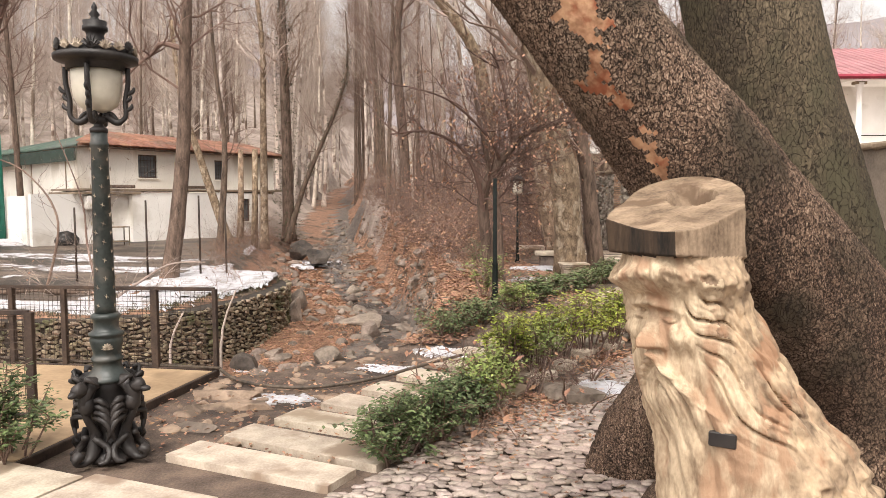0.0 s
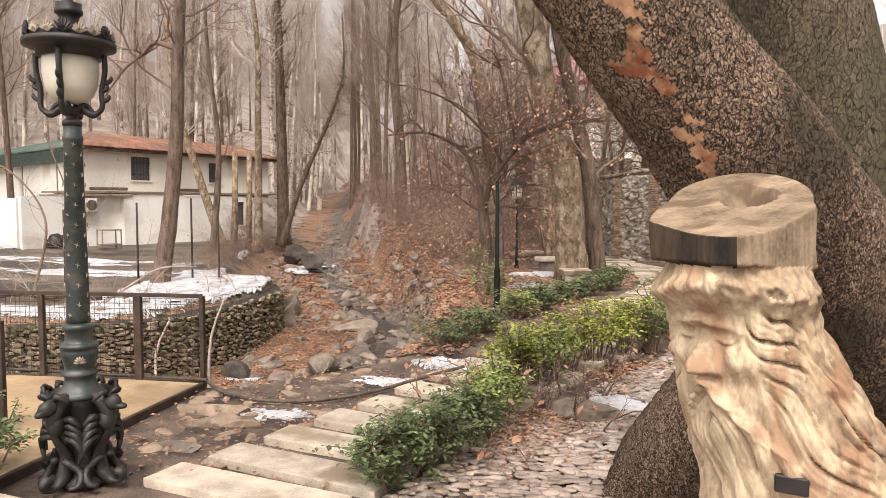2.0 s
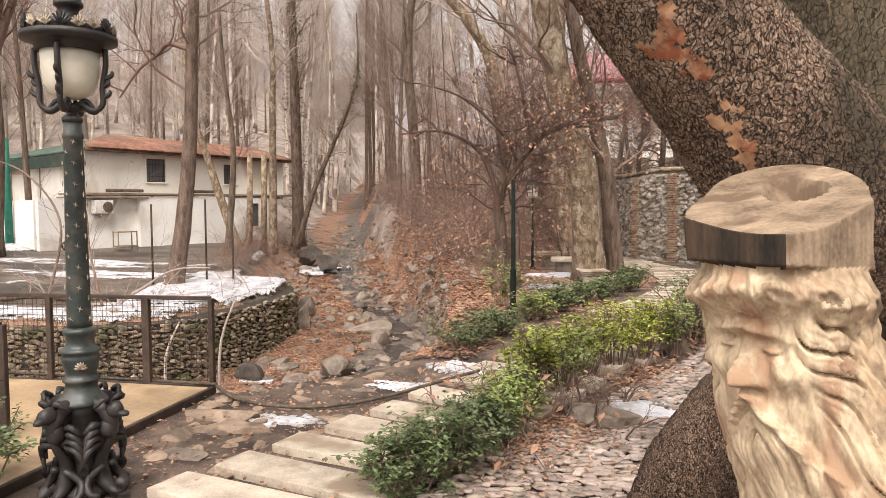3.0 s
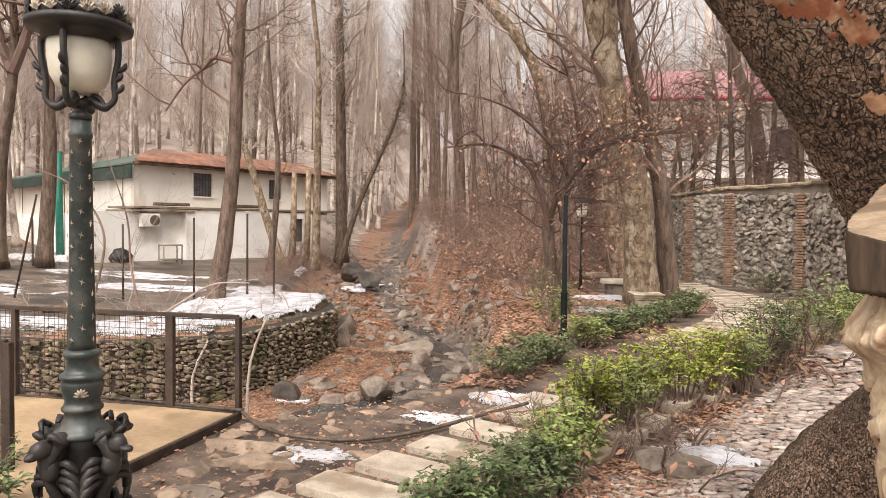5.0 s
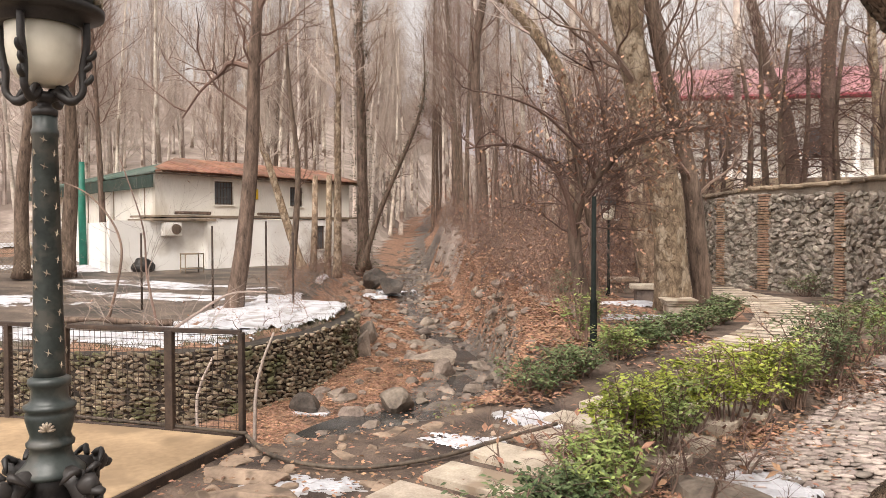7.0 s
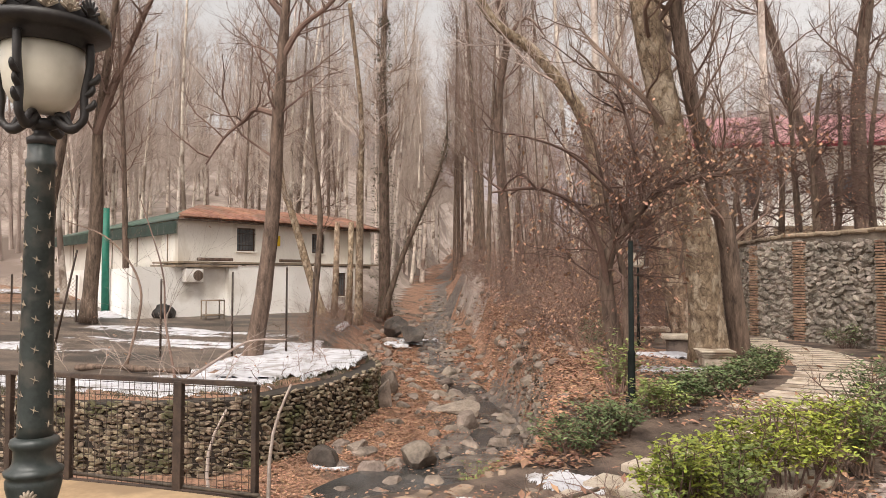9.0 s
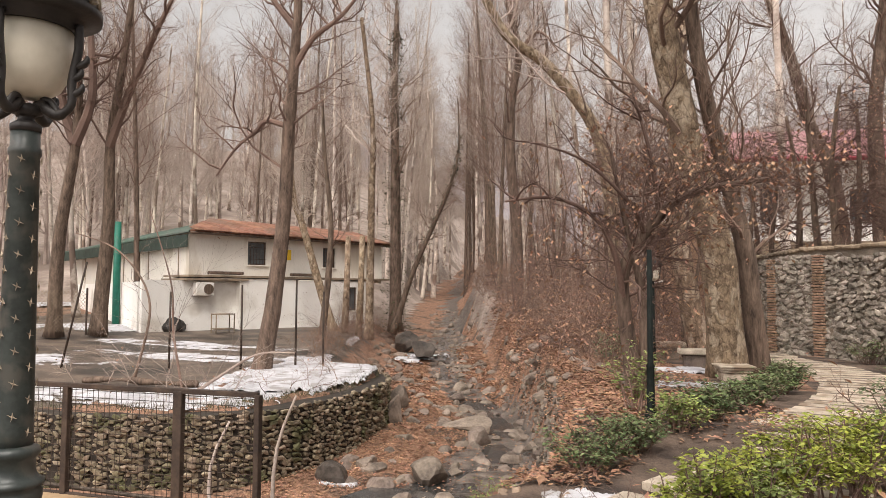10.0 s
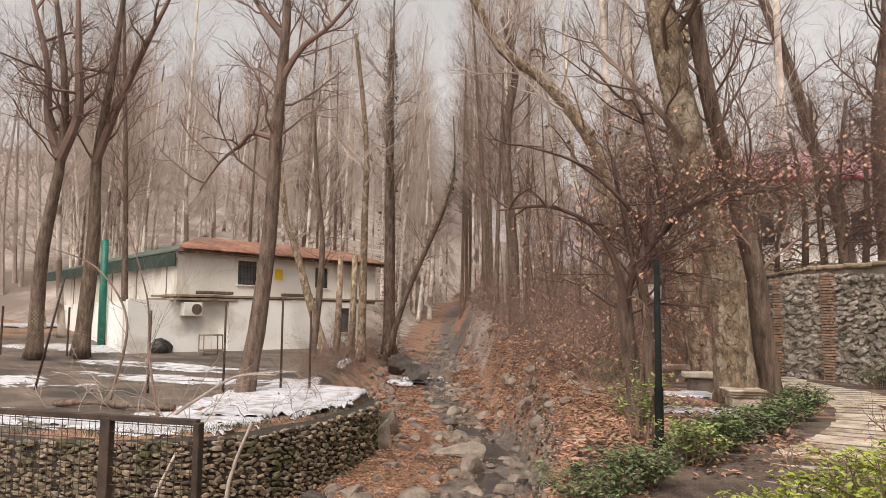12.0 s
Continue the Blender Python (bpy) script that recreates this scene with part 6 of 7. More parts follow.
# distant ridge closing the valley, its haze painted into the pale colour
bm = bmo()
rows = []
for x in range(-900, 901, 30):
    hgt = 150 + 60 * noise.noise(Vector((x * 0.004, 3, 0))) + 25 * noise.noise(Vector((x * 0.015, 7, 0))) + abs(x + 300) * 0.05
    rows.append([bm.verts.new((x, 620, -5)), bm.verts.new((x, 720, hgt * 0.6)), bm.verts.new((x, 800, hgt))])
for a, b in zip(rows, rows[1:]):
    for k in range(2):
        bm.faces.new((a[k], b[k], b[k + 1], a[k + 1]))
M_ridge = mat("haze_coloured_ridge", (lin((0.5, 0.475, 0.48)), lin((0.58, 0.55, 0.56))), 0.02, 1.0, 0, 0.1)
solid("backdrop_ridge", bm, M_ridge, "mountain ridge far up the valley, painted in pale haze colour", "mountain", kind="structure", smooth=True)


# ---- thickets of thin reddish stems along the stream ----
def thicket(seed, h, leaves, name="thicket_shrub", label="bare thicket of thin reddish stems with dry leaves", stems=17, m=None):
    rng = random.Random(seed)
    t = thing(name, label, "shrub", group="stream thickets")
    bm = bmo()
    for _ in range(stems):
        a = rng.uniform(0, 6.28)
        p = Vector((rng.gauss(0, 0.4), rng.gauss(0, 0.4), -0.05))
        grow(bm, rng, p, Vector((math.cos(a) * 0.7, math.sin(a) * 0.7, 1)).normalized(), h * rng.uniform(0.5, 1.2), rng.uniform(0.006, 0.014), 0, 0.24, 0.02, (8, 6, 0), (4, 3, 3), 2, 0.06)
    vs = [v.co.copy() for v in bm.verts]
    part("stem_tangle", bm, m or M_twigred, t)
    lb = bmo()
    for _ in range(leaves):
        leaf_into(lb, rng.choice(vs), rng.uniform(0.05, 0.1), rng, tilt=-0.6)
    part("dry_leaves", lb, M_deadleaf, t, "clinging dry leaves")
    return t


tv = [thicket(200, 2.6, 500), thicket(201, 3.4, 400), thicket(202, 2.0, 700), thicket(203, 3.0, 160, m=M_twig)]
rng = random.Random(8)
n = 0
for i in range(108):
    y = 11 + 36 * rng.random() ** 0.9
    if i < 90:
        x = interp(y, RIGHT_EDGE) + rng.uniform(0.15, 0.8 + 0.14 * y)
        if y < 18 and x > -1.6:
            continue
    else:
        y = 20 + 20 * rng.random()
        x = interp(y, LEFT_EDGE) - rng.uniform(0.2, 2.8)
    s = rng.uniform(0.5, 1.35) * (0.6 if y < 16 else 0.85) * (1 if i < 90 else 0.6)
    m = pose(x, y, ground(x, y)[0], 0, 0, rng.uniform(0, 360))
    if n < 4:
        tv[n].matrix_world = m
    else:
        ob = copy_thing(tv[i % 4], m)
        ob.scale = (s, s, s)
    n += 1


# ---- shrubs of the garden ----
def shrub(at, w, h, leaf_mat, seed, leaves=900, size=0.055, label="evergreen shrub with dark green leaves", stems=12, bare=0.3, name="garden_shrub", oblong=1.0, rz=0):
    """Leafy shrub: stems from one foot and clustered folded leaves in an uneven crown."""
    rng = random.Random(seed)
    t = thing(name, label, "shrub", at, rz, group="garden shrubs")
    bm = bmo()
    tips = []
    for _ in range(stems):
        a = rng.uniform(0, 6.28)
        rr = rng.random() ** 0.6
        tip = Vector((math.cos(a) * w * 0.5 * rr, math.sin(a) * w * 0.5 * rr * oblong, h * rng.uniform(0.65, 1.0) * (1 - 0.25 * rr * rr)))
        foot = Vector((tip.x * 0.3 + rng.gauss(0, 0.03), tip.y * 0.3 + rng.gauss(0, 0.03), -0.03))
        mid = foot.lerp(tip, 0.5) + Vector((rng.gauss(0, 0.03), rng.gauss(0, 0.03), 0.03))
        tube(bm, [foot, mid, tip], [0.009, 0.007, 0.003], 5)
        for k in range(5):
            u = rng.uniform(bare, 1.0)
            o = (foot.lerp(mid, u * 2) if u < 0.5 else mid.lerp(tip, u * 2 - 1))
            e = o + Vector((rng.gauss(0, 0.09), rng.gauss(0, 0.09), rng.uniform(0.0, 0.11))) * (w / 0.6)
            e.z = max(e.z, bare * h * 0.7)
            tube(bm, [o, e], [0.004, 0.002], 3)
            tips.append((o, e))
        tips.append((mid, tip))
    part("branch_tangle", bm, M_twigred, t, "thin brown stems")
    lb = bmo()
    for _ in range(leaves):
        o, e = rng.choice(tips)
        p = o.lerp(e, rng.uniform(0.3, 1.08)) + Vector((rng.gauss(0, 0.022), rng.gauss(0, 0.022), rng.gauss(0, 0.018)))
        leaf_into(lb, p, size * rng.uniform(0.7, 1.3), rng)
    part("foliage", lb, leaf_mat, t)
    return t


DG, YG, MG = "dense evergreen shrub with dark green leaves", "shrub with bright yellow-green leaves beside the slabs", "shrub with mid-green leaves over leafy soil"
for i, (x, y, w, h, m, n, lab) in enumerate((
        (-0.42, 4.10, 0.62, 0.42, M_leaf_g, 2300, DG), (-0.22, 4.42, 0.6, 0.46, M_leaf_g, 2200, DG), (-0.08, 4.85, 0.55, 0.42, M_leaf_g, 1900, DG), (0.0, 5.2, 0.5, 0.44, M_leaf_m, 1500, MG), (0.06, 5.6, 0.5, 0.5, M_leaf_m, 1400, MG),
        (0.12, 6.05, 0.58, 0.68, M_leaf_y, 1700, YG), (0.36, 6.35, 0.6, 0.62, M_leaf_m, 1500, MG), (0.5, 6.75, 0.7, 0.66, M_leaf_y, 1800, YG), (0.82, 7.0, 0.7, 0.66, M_leaf_y, 1800, YG), (1.1, 7.4, 0.65, 0.66, M_leaf_y, 1700, YG),
        (1.42, 7.75, 0.6, 0.66, M_leaf_m, 1300, MG), (1.66, 8.3, 0.7, 0.72, M_leaf_g, 1500, DG), (2.05, 8.95, 0.8, 0.7, M_leaf_g, 1500, DG), (2.5, 9.7, 0.9, 0.7, M_leaf_m, 1400, MG), (2.95, 10.5, 0.9, 0.68, M_leaf_m, 1400, MG), (3.35, 11.4, 1.0, 0.65, M_leaf_g, 1400, DG),
        (-0.75, 7.75, 0.65, 0.32, M_leaf_g, 1400, DG), (-0.45, 8.25, 0.65, 0.3, M_leaf_g, 1400, DG), (-0.12, 8.8, 0.6, 0.32, M_leaf_m, 1200, MG), (0.15, 9.4, 0.6, 0.3, M_leaf_g, 1200, DG), (0.38, 10.1, 0.6, 0.3, M_leaf_g, 1200, DG),
        (0.6, 10.8, 0.6, 0.3, M_leaf_g, 1200, DG), (0.85, 11.7, 0.6, 0.32, M_leaf_g, 1200, DG), (1.08, 12.6, 0.6, 0.36, M_leaf_g, 1200, DG), (1.28, 13.5, 0.6, 0.42, M_leaf_g, 1200, DG),
        (-2.78, 3.52, 0.72, 0.68, M_leaf_g, 2600, "dark green shrub beside the iron lamp"), (-3.3, 3.25, 0.7, 0.55, M_leaf_g, 1200, "dark green shrub beside the iron lamp"),
        (-2.95, 12.6, 0.9, 0.55, M_leaf_m, 350, "sparse green sapling beside the pool"), (-2.4, 12.2, 0.7, 0.4, M_leaf_m, 200, "sparse green sapling beside the pool"),
        (3.3, 19.0, 0.9, 0.5, M_leaf_g, 600, "dark shrub at the foot of the wall"), (-0.55, 9.6, 0.5, 0.75, M_leaf_m, 500, "green shrub beside the green post"),
        (-1.9, 19.5, 1.0, 1.0, M_leaf_g, 500, "dark shrub under the trees"), (-1.6, 16.0, 0.9, 0.8, M_leaf_g, 450, "dark shrub under the trees"))):
    shrub((x, y, ground(x, y)[0]), w, h, m, 300 + i, n, 0.042 if y < 9 else 0.055, lab, 18, 0.42 if m is M_leaf_y else 0.25)
# dry reddish stems at the shrubs' feet
for i, (x, y) in enumerate(((0.3, 5.75), (0.15, 5.45), (1.5, 8.05), (1.85, 8.6))):
    t = thicket(400 + i, 0.55, 90, "dry_shrub", "small dry shrub with reddish stems and curled leaves", 16)
    t.matrix_world = pose(x, y, ground(x, y)[0])

# ---- cobbled paving ----
COB_EDGE = [(1.5, -0.9), (3.41, -0.55), (3.97, -0.30), (4.72, 0.0), (5.44, 0.34), (5.93, 0.58), (7.19, 1.36), (7.89, 1.7), (9.06, 2.3), (11.08, 3.2), (12.0, 3.7)]
cob_v = [pebble("cobble", 20, M_cobble, 0.62, 500 + i, True, 0.8) for i in range(7)]
cob = []
rng = random.Random(21)
y = 1.6
while y < 11.8:
    sp = 0.064 if y < 8 else 0.08
    x = interp(y, COB_EDGE)
    while x < interp(y, COB_EDGE) + 2.5:
        s = sp * rng.uniform(1.0, 1.75)
        px, py = x + rng.uniform(-0.02, 0.02), y + rng.uniform(-0.02, 0.02)
        if rng.random() < 0.97:
            cob.append((rng.choice(cob_v), Matrix.Translation((px, py, ground(px, py)[0] + 0.012 + rng.uniform(-0.006, 0.008))) @ Matrix.Rotation(rng.uniform(-0.5, 0.5), 4, "Z") @ Matrix.Rotation(rng.uniform(-0.2, 0.2), 4, "X") @ Matrix.Diagonal((s * 1.2, s * 0.8, s * 0.62, 1))))
        x += sp * rng.uniform(0.95, 1.25)
    y += sp * 0.8
paving = thing("cobbled_pavement", "pavement of rounded grey river cobbles", "pavement", kind="structure")
cob.sort(key=lambda it: (it[1].translation - Vector((0.4, 4.3, 0))).length)
for me, m in cob[:300]:
    ob = new("cobble", me)
    ob.parent = paving
    ob.matrix_world = m
ob = part("cobble_fill", merged("cobble_fill", cob[300:], M_cobble_s), None, paving)
ob["kind"] = "stuff"
ob.data.polygons.foreach_set("use_smooth", [True] * len(ob.data.polygons))


# ---- boulders ----
def boulder(at, s, seed, label="rough grey boulder among fallen leaves", material=None, name="boulder", rz=0.0):
    rng = random.Random(seed)
    bm = bmo()
    cuts = [(Vector((rng.gauss(0, 1), rng.gauss(0, 1), rng.gauss(0, 0.8))).normalized(), rng.uniform(0.5, 0.82)) for _ in range(15)]
    for v in bmesh.ops.create_icosphere(bm, subdivisions=3, radius=1.0)["verts"]:
        for nn, dd in cuts:
            k = v.co.dot(nn)
            if k > dd:
                v.co -= nn * (k - dd)
        v.co *= 1 + 0.05 * noise.noise(v.co * 2.5 + Vector((seed, 0, 0))) + 0.035 * noise.noise(v.co * 7)
        v.co = Vector((v.co.x * s[0], v.co.y * s[1], v.co.z * s[2]))
    me = finish(name, bm, material or M_rock)
    ob = tagged(new(name, me), label, "boulder")
    ob.matrix_world = pose(at[0], at[1], at[2], 0, 0, rz)
    return ob


def on(x, y, dz=0.0):
    return (x, y, ground(x, y)[0] + dz)


boulder(on(-6.3, 13.8, 0.12), (0.38, 0.33, 0.3), 1, "dark angular boulder capped with a little snow", M_darkrock)
boulder(on(-4.55, 14.1, 0.15), (0.42, 0.35, 0.32), 2, "pale rounded boulder beside the pool")
boulder(on(-5.1, 13.3, 0.06), (0.36, 0.3, 0.2), 3)
boulder(on(-5.3, 18.6, 0.1), (0.8, 0.5, 0.3), 4, "broad flat ledge of rock beside the stream")
boulder(on(-4.7, 17.6, 0.12), (0.35, 0.35, 0.36), 5)
boulder(on(-6.95, 17.9, 0.3), (0.32, 0.32, 0.5), 6, "tall boulder at the end of the stone wall")
boulder(on(-7.5, 19.4, 0.25), (0.4, 0.35, 0.4), 7)
boulder((0.68, 5.72, 0.02), (0.36, 0.26, 0.13), 8, "flat dark slab of rock edging the cobbles")
boulder((-1.95, 5.02, -0.01), (0.42, 0.16, 0.07), 9, "flat tan stone set in damp soil", M_flatstone, "flat_stone")
boulder((-2.15, 5.32, -0.02), (0.45, 0.14, 0.06), 10, "flat tan stone set in damp soil", M_flatstone, "flat_stone")
boulder((-2.0, 4.45, -0.02), (0.3, 0.12, 0.06), 11, "flat grey stone set in damp soil", None, "flat_stone")
boulder((-1.3, 6.15, -0.01), (0.22, 0.09, 0.05), 12, "flat grey stone set in damp soil", None, "flat_stone")
boulder((-0.85, 6.75, 0.0), (0.2, 0.1, 0.06), 13, "flat grey stone set in damp soil", None, "flat_stone")
boulder((-2.35, 6.2, -0.06), (0.13, 0.1, 0.09), 14)
boulder((-2.0, 6.25, -0.06), (0.1, 0.1, 0.1), 15)
boulder((-1.0, 9.6, 0.1), (0.35, 0.28, 0.26), 16)
boulder((-0.9, 13.0, 0.1), (0.35, 0.28, 0.25), 17)
boulder((-11.6, 31.5, -1.0), (0.7, 0.6, 0.5), 18, "dark snow-dusted boulder at the stream bank", M_darkrock)
boulder((-12.8, 32.5, -0.75), (0.8, 0.7, 0.55), 19, "dark snow-dusted boulder at the stream bank", M_darkrock)
rng = random.Random(17)
mud_v = [boulder((-2.0, 4.9 + 0.3 * i, -0.015), (0.09, 0.06, 0.035), 90 + i, "small flat stone pressed into damp soil", M_flatstone, "mud_stone", 40 * i) for i in range(3)]
for ob in mud_v:
    ob["group"] = "stones in the mud"
for i in range(70):
    x, y = rng.uniform(-2.5, -0.3), rng.uniform(4.1, 7.2)
    if x > -1.85 + (y - 3.79) * 0.42 and y < 6.6:
        x -= 1.2
    if x < -2.55:
        continue
    k = rng.uniform(0.4, 2.2)
    ob = copy_thing(mud_v[i % 3], pose(*on(x, y, -0.005), rng.uniform(-8, 8), rng.uniform(-8, 8), rng.uniform(0, 360)))
    ob.scale = (k, k * rng.uniform(0.6, 1.1), rng.uniform(0.7, 1.2))
snow_patch(-6.3, 13.75, 0.25, 0.2, 33.0, 0.04, -0.1)
rock_v = [boulder(on(-4.0 - i * 0.1, 20 + i, 0.05), (0.3, 0.24, 0.18), 50 + i, "wet grey stone in the stream", None, "stream_stone") for i in range(5)]
for ob in rock_v:
    ob["group"] = "stream stones"
rng = random.Random(31)
for i in range(285):
    y = 10 + 48 * rng.random() ** 1.25
    x = stream_x(y) + 0.25 * math.sin(y * 0.9) + rng.choice((-1, 1)) * rng.uniform(0.05, 1.35)
    s = rng.uniform(0.35, 1.2)
    ob = copy_thing(rock_v[i % 5], pose(*on(x, y, 0.03), rng.uniform(-10, 10), rng.uniform(-10, 10), rng.uniform(0, 360)))
    ob.scale = (s, s * rng.uniform(0.7, 1.1), s * rng.uniform(0.6, 1.0))

bank_v = [boulder(on(-6.6 - i * 0.5, 21 + 2 * i, 0.05), (0.34, 0.27, 0.24), 60 + i, "rough grey stone half sunk in leaf litter", None, "bank_stone") for i in range(3)]
for ob in bank_v:
    ob["group"] = "bank stones"
for i in range(190):
    y = 13.5 + 32 * rng.random() ** 1.1
    x = stream_x(y) + rng.choice((-1, -1, 1)) * rng.uniform(1.2, 1.7 + 0.05 * y)
    s = rng.uniform(0.25, 0.95) * (0.8 + 0.012 * y)
    ob = copy_thing(bank_v[i % 3], pose(*on(x, y, 0.02), rng.uniform(-12, 12), rng.uniform(-12, 12), rng.uniform(0, 360)))
    ob.scale = (s, s * rng.uniform(0.7, 1.1), s * rng.uniform(0.6, 1.0))

# ---- fallen leaves ----
rng = random.Random(41)
bm = bmo()
count = 0
while count < 95000:
    pick = rng.random()
    if pick < 0.8:
        y = 7.2 + 30 * rng.random() ** 1.15
        x = rng.uniform(interp(max(y, 13), LEFT_EDGE) + 0.1, interp(y, RIGHT_EDGE) + 0.7)
        if abs(x - stream_x(y)) < 0.75 and rng.random() < 0.9:
            continue
    elif pick < 0.93:
        y, x = rng.uniform(8.5, 34), 0
        x = interp(y, RIGHT_EDGE) + rng.uniform(-0.6, 2.2)
    elif pick < 0.985:
        a, r = rng.uniform(0, 6.28), rng.gauss(0, 0.6)
        x, y = rng.choice(((1.1, 3.1), (1.5, 2.6), (0.5, 5.6), (1.0, 6.9), (1.9, 8.5), (0.2, 5.1)))
        x, y = x + math.cos(a) * r * 0.7, y + math.sin(a) * r * 0.7
    else:
        x, y = rng.uniform(-2.6, 0.4), rng.uniform(3.9, 6.6)
    leaf_into(bm, Vector((x, y, ground(x, y)[0] + rng.uniform(0.01, 0.045))), rng.uniform(0.03, 0.055) if y < 7 else rng.uniform(0.045, 0.085) * (1 if y < 22 else 1.6), rng, tilt=rng.uniform(-0.25, 0.35))
    count += 1
solid("fallen_leaves", bm, M_deadleaf, "scattered dry orange-brown fallen leaves", "leaves", kind="stuff")

# grass tufts and dead stalks along the yard's edge
rng = random.Random(43)
bm = bmo()
for i in range(2600):
    u = rng.random()
    p = curve_at([Vector((*q, 0)) for q in GAB_LINE], 80)[min(79, int(u * 80))] if i % 40 == 0 or i == 0 else p
    q = p + Vector((rng.gauss(-0.35, 0.25), rng.gauss(0.2, 0.3), 0))
    z = ground(q.x, q.y)[0]
    if z < -1.0:
        continue
    a = rng.uniform(0, 6.28)
    l = rng.uniform(0.06, 0.2)
    v = [bm.verts.new((q.x, q.y, z)), bm.verts.new((q.x + 0.008, q.y + 0.004, z)), bm.verts.new((q.x + math.cos(a) * l * 0.5, q.y + math.sin(a) * l * 0.5, z + l))]
    bm.faces.new(v)
solid("grass_tufts", bm, M_ivy, "sparse mossy grass along the wall top", "grass", kind="stuff")


# ---- posts, small lamps, yard fence ----
def green_lamp_post(at, h, lantern):
    t = thing("lamp_post", "slim dark green lamp post" + (" with a small lantern" if lantern else " beside a gnarled tree"), "lamp post", at)
    bm = bmo()
    lathe(bm, [(0.06, -0.05), (0.06, 0.12), (0.038, 0.16), (0.036, 0.55), (0.042, 0.57), (0.028, 0.6), (0.024, h)], 14)
    part("pole", bm, M_postgreen, t, smooth=True)
    if lantern:
        bm = bmo()
        lathe(bm, [(0.05, h), (0.12, h + 0.05), (0.15, h + 0.3), (0.14, h + 0.32)], 8)
        part("glass", bm, M_globe, t, "pale lantern glass")
        bm = bmo()
        lathe(bm, [(0.2, h + 0.32), (0.2, h + 0.35), (0.1, h + 0.45), (0.04, h + 0.5), (0.05, h + 0.54), (0.01, h + 0.62)], 8)
        part("cap", bm, M_ironblack, t)
        for k in range(4):
            a = k * math.pi / 2
            bm = bmo()
            tube(bm, [(math.cos(a) * 0.125, math.sin(a) * 0.125, h + 0.05), (math.cos(a) * 0.155, math.sin(a) * 0.155, h + 0.32)], 0.012, 5)
            part("bar", bm, M_ironblack, t)
    return t


green_lamp_post((-0.35, 9.0, 0.25), 1.68, False)
green_lamp_post((-0.9, 17.7, 0.0), 1.78, True)


def yard_post(x, y, h, lean):
    bm = bmo()
    z = ground(x, y)[0]
    tube(bm, [(x, y, z - 0.1), (x + lean, y, z + h)], [0.03, 0.026], 6)
    solid("fence_post", bm, M_rust, "thin dark iron fence post in the yard", "fence post", group="yard fence posts", smooth=True)


for x, y, h, l in ((-13.05, 17.2, 2.05, 0.0), (-11.26, 17.8, 2.2, 0.0), (-9.93, 18.3, 2.3, 0.0), (-9.29, 18.6, 2.0, 0.0), (-15.9, 16.4, 2.8, 0.8)):
    yard_post(x, y, h, l)


def chain_link(a, b, h):
    """Chain-link panel with end posts."""
    a, b = Vector(a), Vector(b)
    t = thing("chain_link_fence", "sagging grey chain-link fence at the yard edge", "fence", tuple(a))
    d = b - a
    bm = bmo()
    n = int(d.length / 0.14)
    for i in range(-int(h / 0.14), n):
        for s in (0, 1):
            u0, u1 = i * 0.14, i * 0.14 + h
            z0, z1 = (0.0, h) if s == 0 else (h, 0.0)
            k0, k1 = max(0.0, (0 - u0) / h), min(1.0, (n * 0.14 - u0) / h)
            if k1 <= k0:
                continue
            dd = d.normalized()
            tube(bm, [dd * (u0 + h * k0) + Vector((0, 0, z0 + (z1 - z0) * k0)), dd * (u0 + h * k1) + Vector((0, 0, z0 + (z1 - z0) * k1))], 0.006, 3, False)
    part("wire_netting", bm, M_trunkpale, t, "woven diamond wire")
    for k in (0, 0.5, 1):
        bm = bmo()
        tube(bm, [d * k + Vector((0, 0, -0.1)), d * k + Vector((0, 0, h + 0.1))], 0.035, 6)
        part("post", bm, M_rust, t)
    return t


chain_link((-25.5, 20.6, 0.05), (-20.9, 22.0, 0.0), 1.5)
sg = thing("notice_board", "blue notice board with pale lines on a post", "sign", (-24.4, 20.6, 0.0), 30)
bm = bmo()
box(bm, (0, 0, 2.9), (0.7, 0.04, 1.0), 0.01)
part("board", bm, M_blue, sg)
for k in range(4):
    bm = bmo()
    box(bm, (0, -0.026, 3.2 - k * 0.2), (0.5, 0.01, 0.06), 0.002)
    part("text_bar", bm, M_white, sg)
bm = bmo()
tube(bm, [(0, 0.03, -0.1), (0, 0.03, 3.4)], 0.03, 6)
part("post", bm, M_rust, sg)

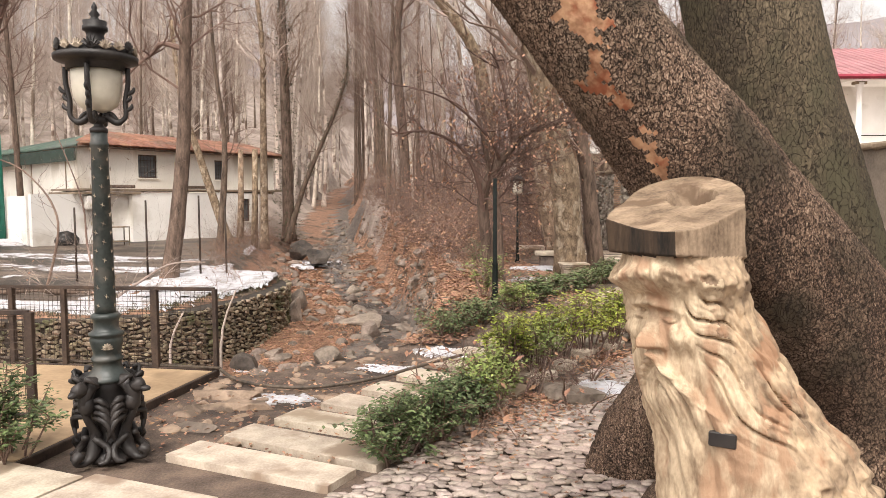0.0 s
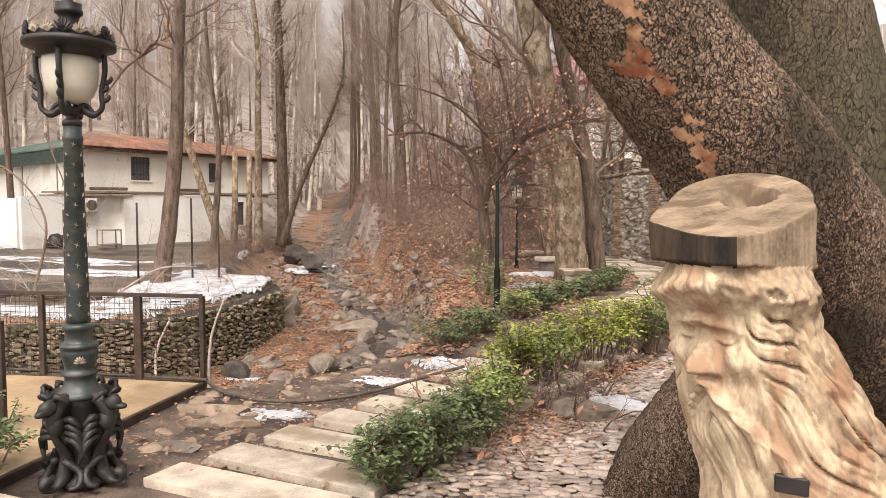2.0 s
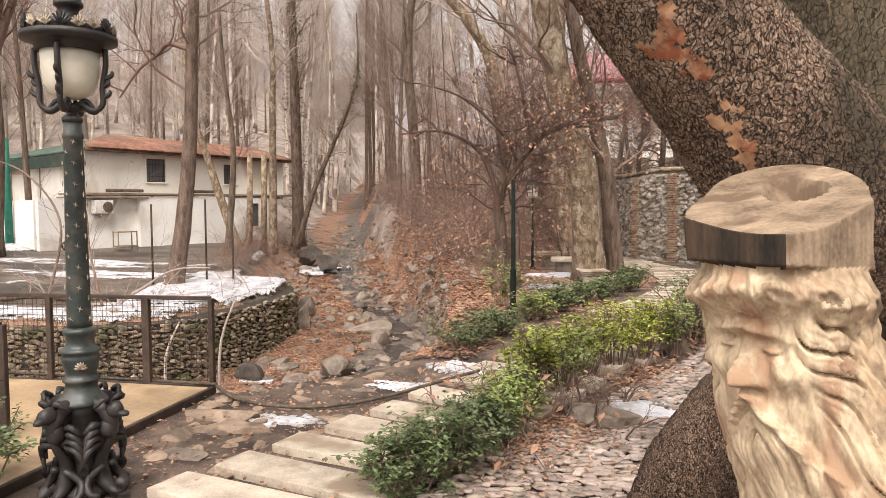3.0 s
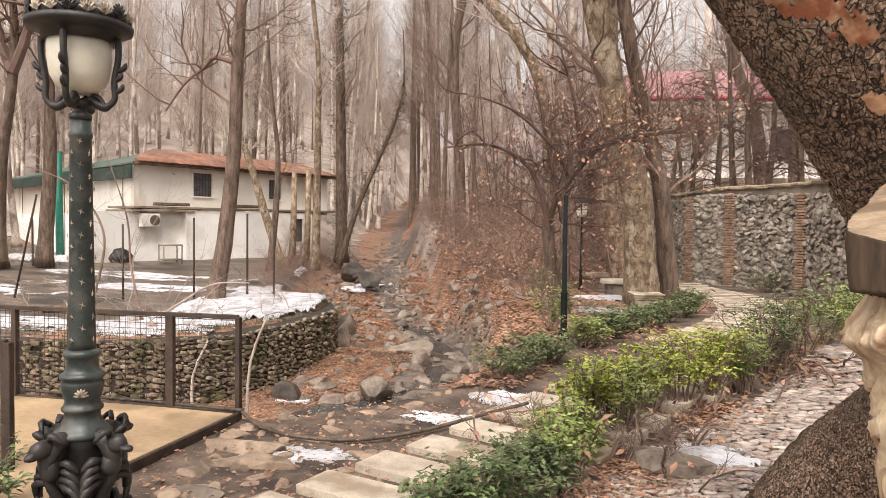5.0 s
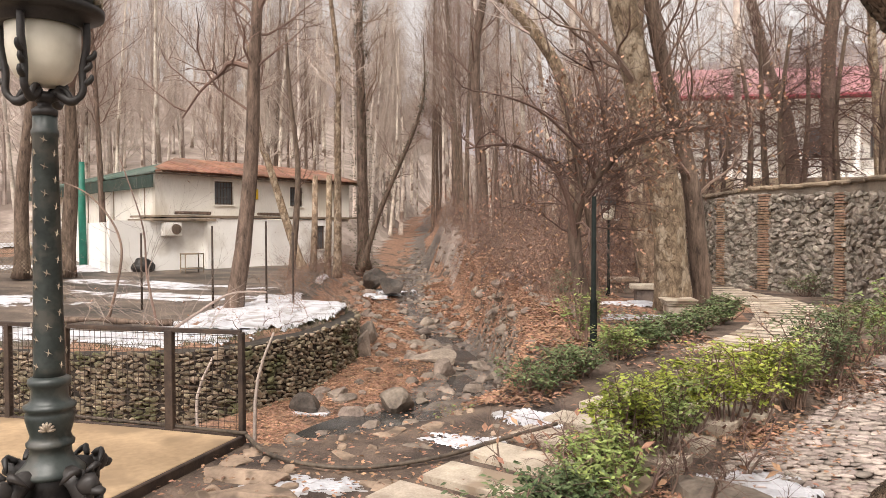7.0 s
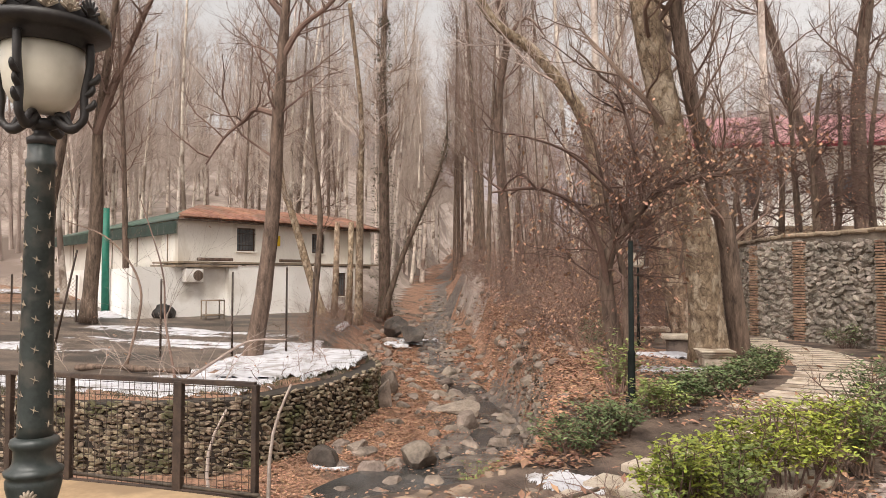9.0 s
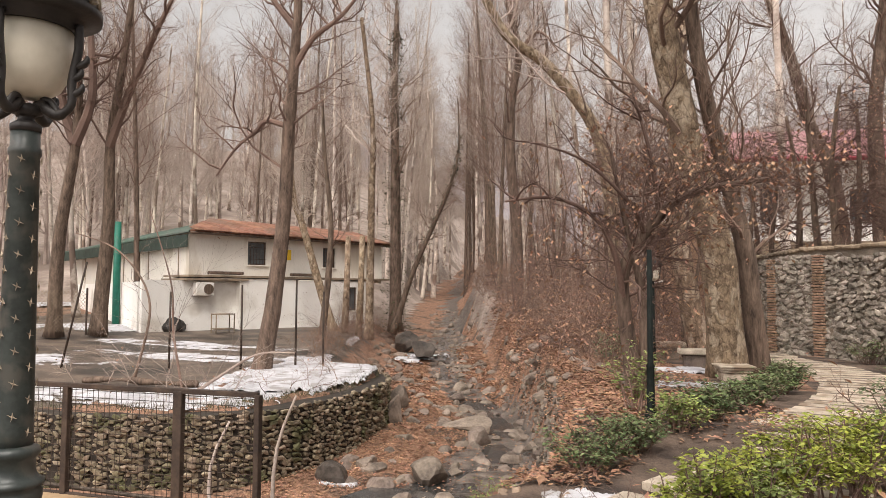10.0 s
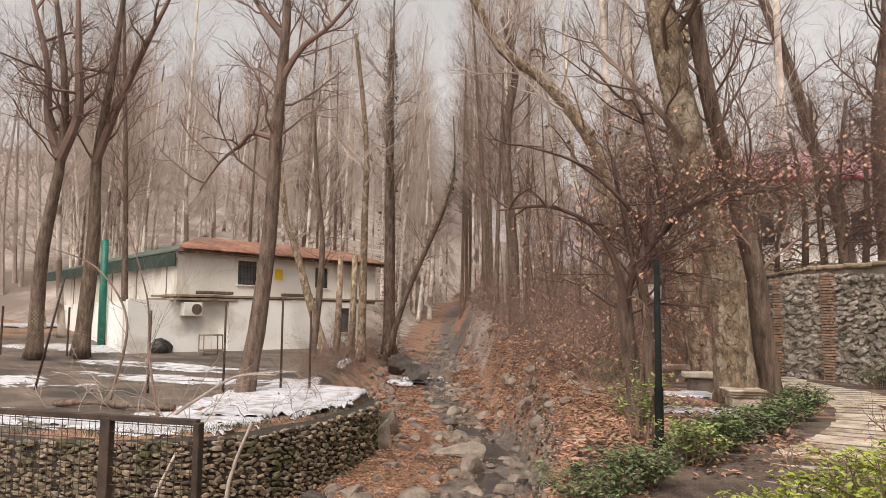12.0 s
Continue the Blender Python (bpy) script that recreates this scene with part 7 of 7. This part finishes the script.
# wind-thrown boughs, log and pale saplings along the yard edge
bm = bmo()
tube(bm, curve_at([(-12.9, 14.3, -0.48), (-12.0, 14.5, -0.45), (-11.0, 14.5, -0.47), (-10.2, 14.8, -0.5)], 16), [0.06 + 0.02 * math.sin(i) for i in range(16)], 8, True, 0.12)
solid("log", bm, M_trunkgrey, "fallen dark log lying in patchy snow", "log", smooth=True)
for i, (x, y, h, m) in enumerate(((-8.9, 13.2, 2.6, M_twigpale), (-9.4, 13.5, 2.0, M_twigpale), (-8.0, 15.2, 1.2, M_twig), (-7.7, 16.6, 1.1, M_twig), (-9.0, 19.5, 1.6, M_twigpale), (-10.5, 20.5, 1.6, M_twig), (-11.8, 14.5, 1.4, M_twigpale), (-9.8, 22.5, 2.2, M_twig), (-8.6, 21, 1.3, M_twig))):
    t = thicket(450 + i, h, 10, "bare_sapling", "thin bare sapling at the edge of the yard", 5, m)
    t.matrix_world = pose(x, y, ground(x, y)[0])
for line in ([(-2.95, 6.6, -0.7), (-3.0, 6.7, 0.2), (-2.85, 6.75, 0.7)], [(-3.5, 6.7, -0.8), (-3.65, 6.75, 0.0), (-3.5, 6.8, 0.45)]):
    bm = bmo()
    tube(bm, curve_at(line, 8), [0.02 - 0.0016 * i for i in range(8)], 6)
    solid("thin_sapling", bm, M_twigpale, "thin pale bare stem growing behind the fence", "sapling", smooth=True)
tree("bare_sapling", "pale leaning sapling at the edge of the yard", [(-9.9, 14.0, -0.7), (-10.2, 14.0, 0.6), (-10.35, 14.05, 1.7), (-10.9, 14.0, 3.2)], 0.035, 0.01, M_twig, M_twigpale, 461, 9, 0.2, 1.6, kids=(4, 3, 0), last=2, seg=7)
tree("bare_sapling", "pale bent sapling arching over patchy snow", [(-9.95, 14.15, -0.7), (-9.1, 14.1, -0.2), (-8.3, 14.2, 0.25), (-7.5, 14.3, 0.3)], 0.045, 0.012, M_twigpale, M_twigpale, 462, 7, 0.3, 1.2, kids=(4, 3, 0), last=2, seg=7)
tree("bare_sapling", "thin dark sapling arching across the yard", [(-12.6, 15.5, -0.6), (-12.1, 15.4, 1.2), (-12.9, 15.3, 2.4), (-14.2, 15.2, 2.9)], 0.04, 0.012, M_twig, M_twig, 463, 8, 0.3, 1.4, kids=(4, 3, 0), last=2, seg=7)
# two cut trunks leaning at the house corner
for x, y in ((-15.1, 30.8), (-14.3, 30.6)):
    bm = bmo()
    tube(bm, [(x, y, -0.6), (x + 0.1, y, 1.6), (x + 0.15, y, 4.0)], [0.17, 0.14, 0.12], 9, True, 0.06)
    solid("tree_post", bm, M_trunkpale, "bare branchless trunk standing by the house", "trunk", smooth=True)
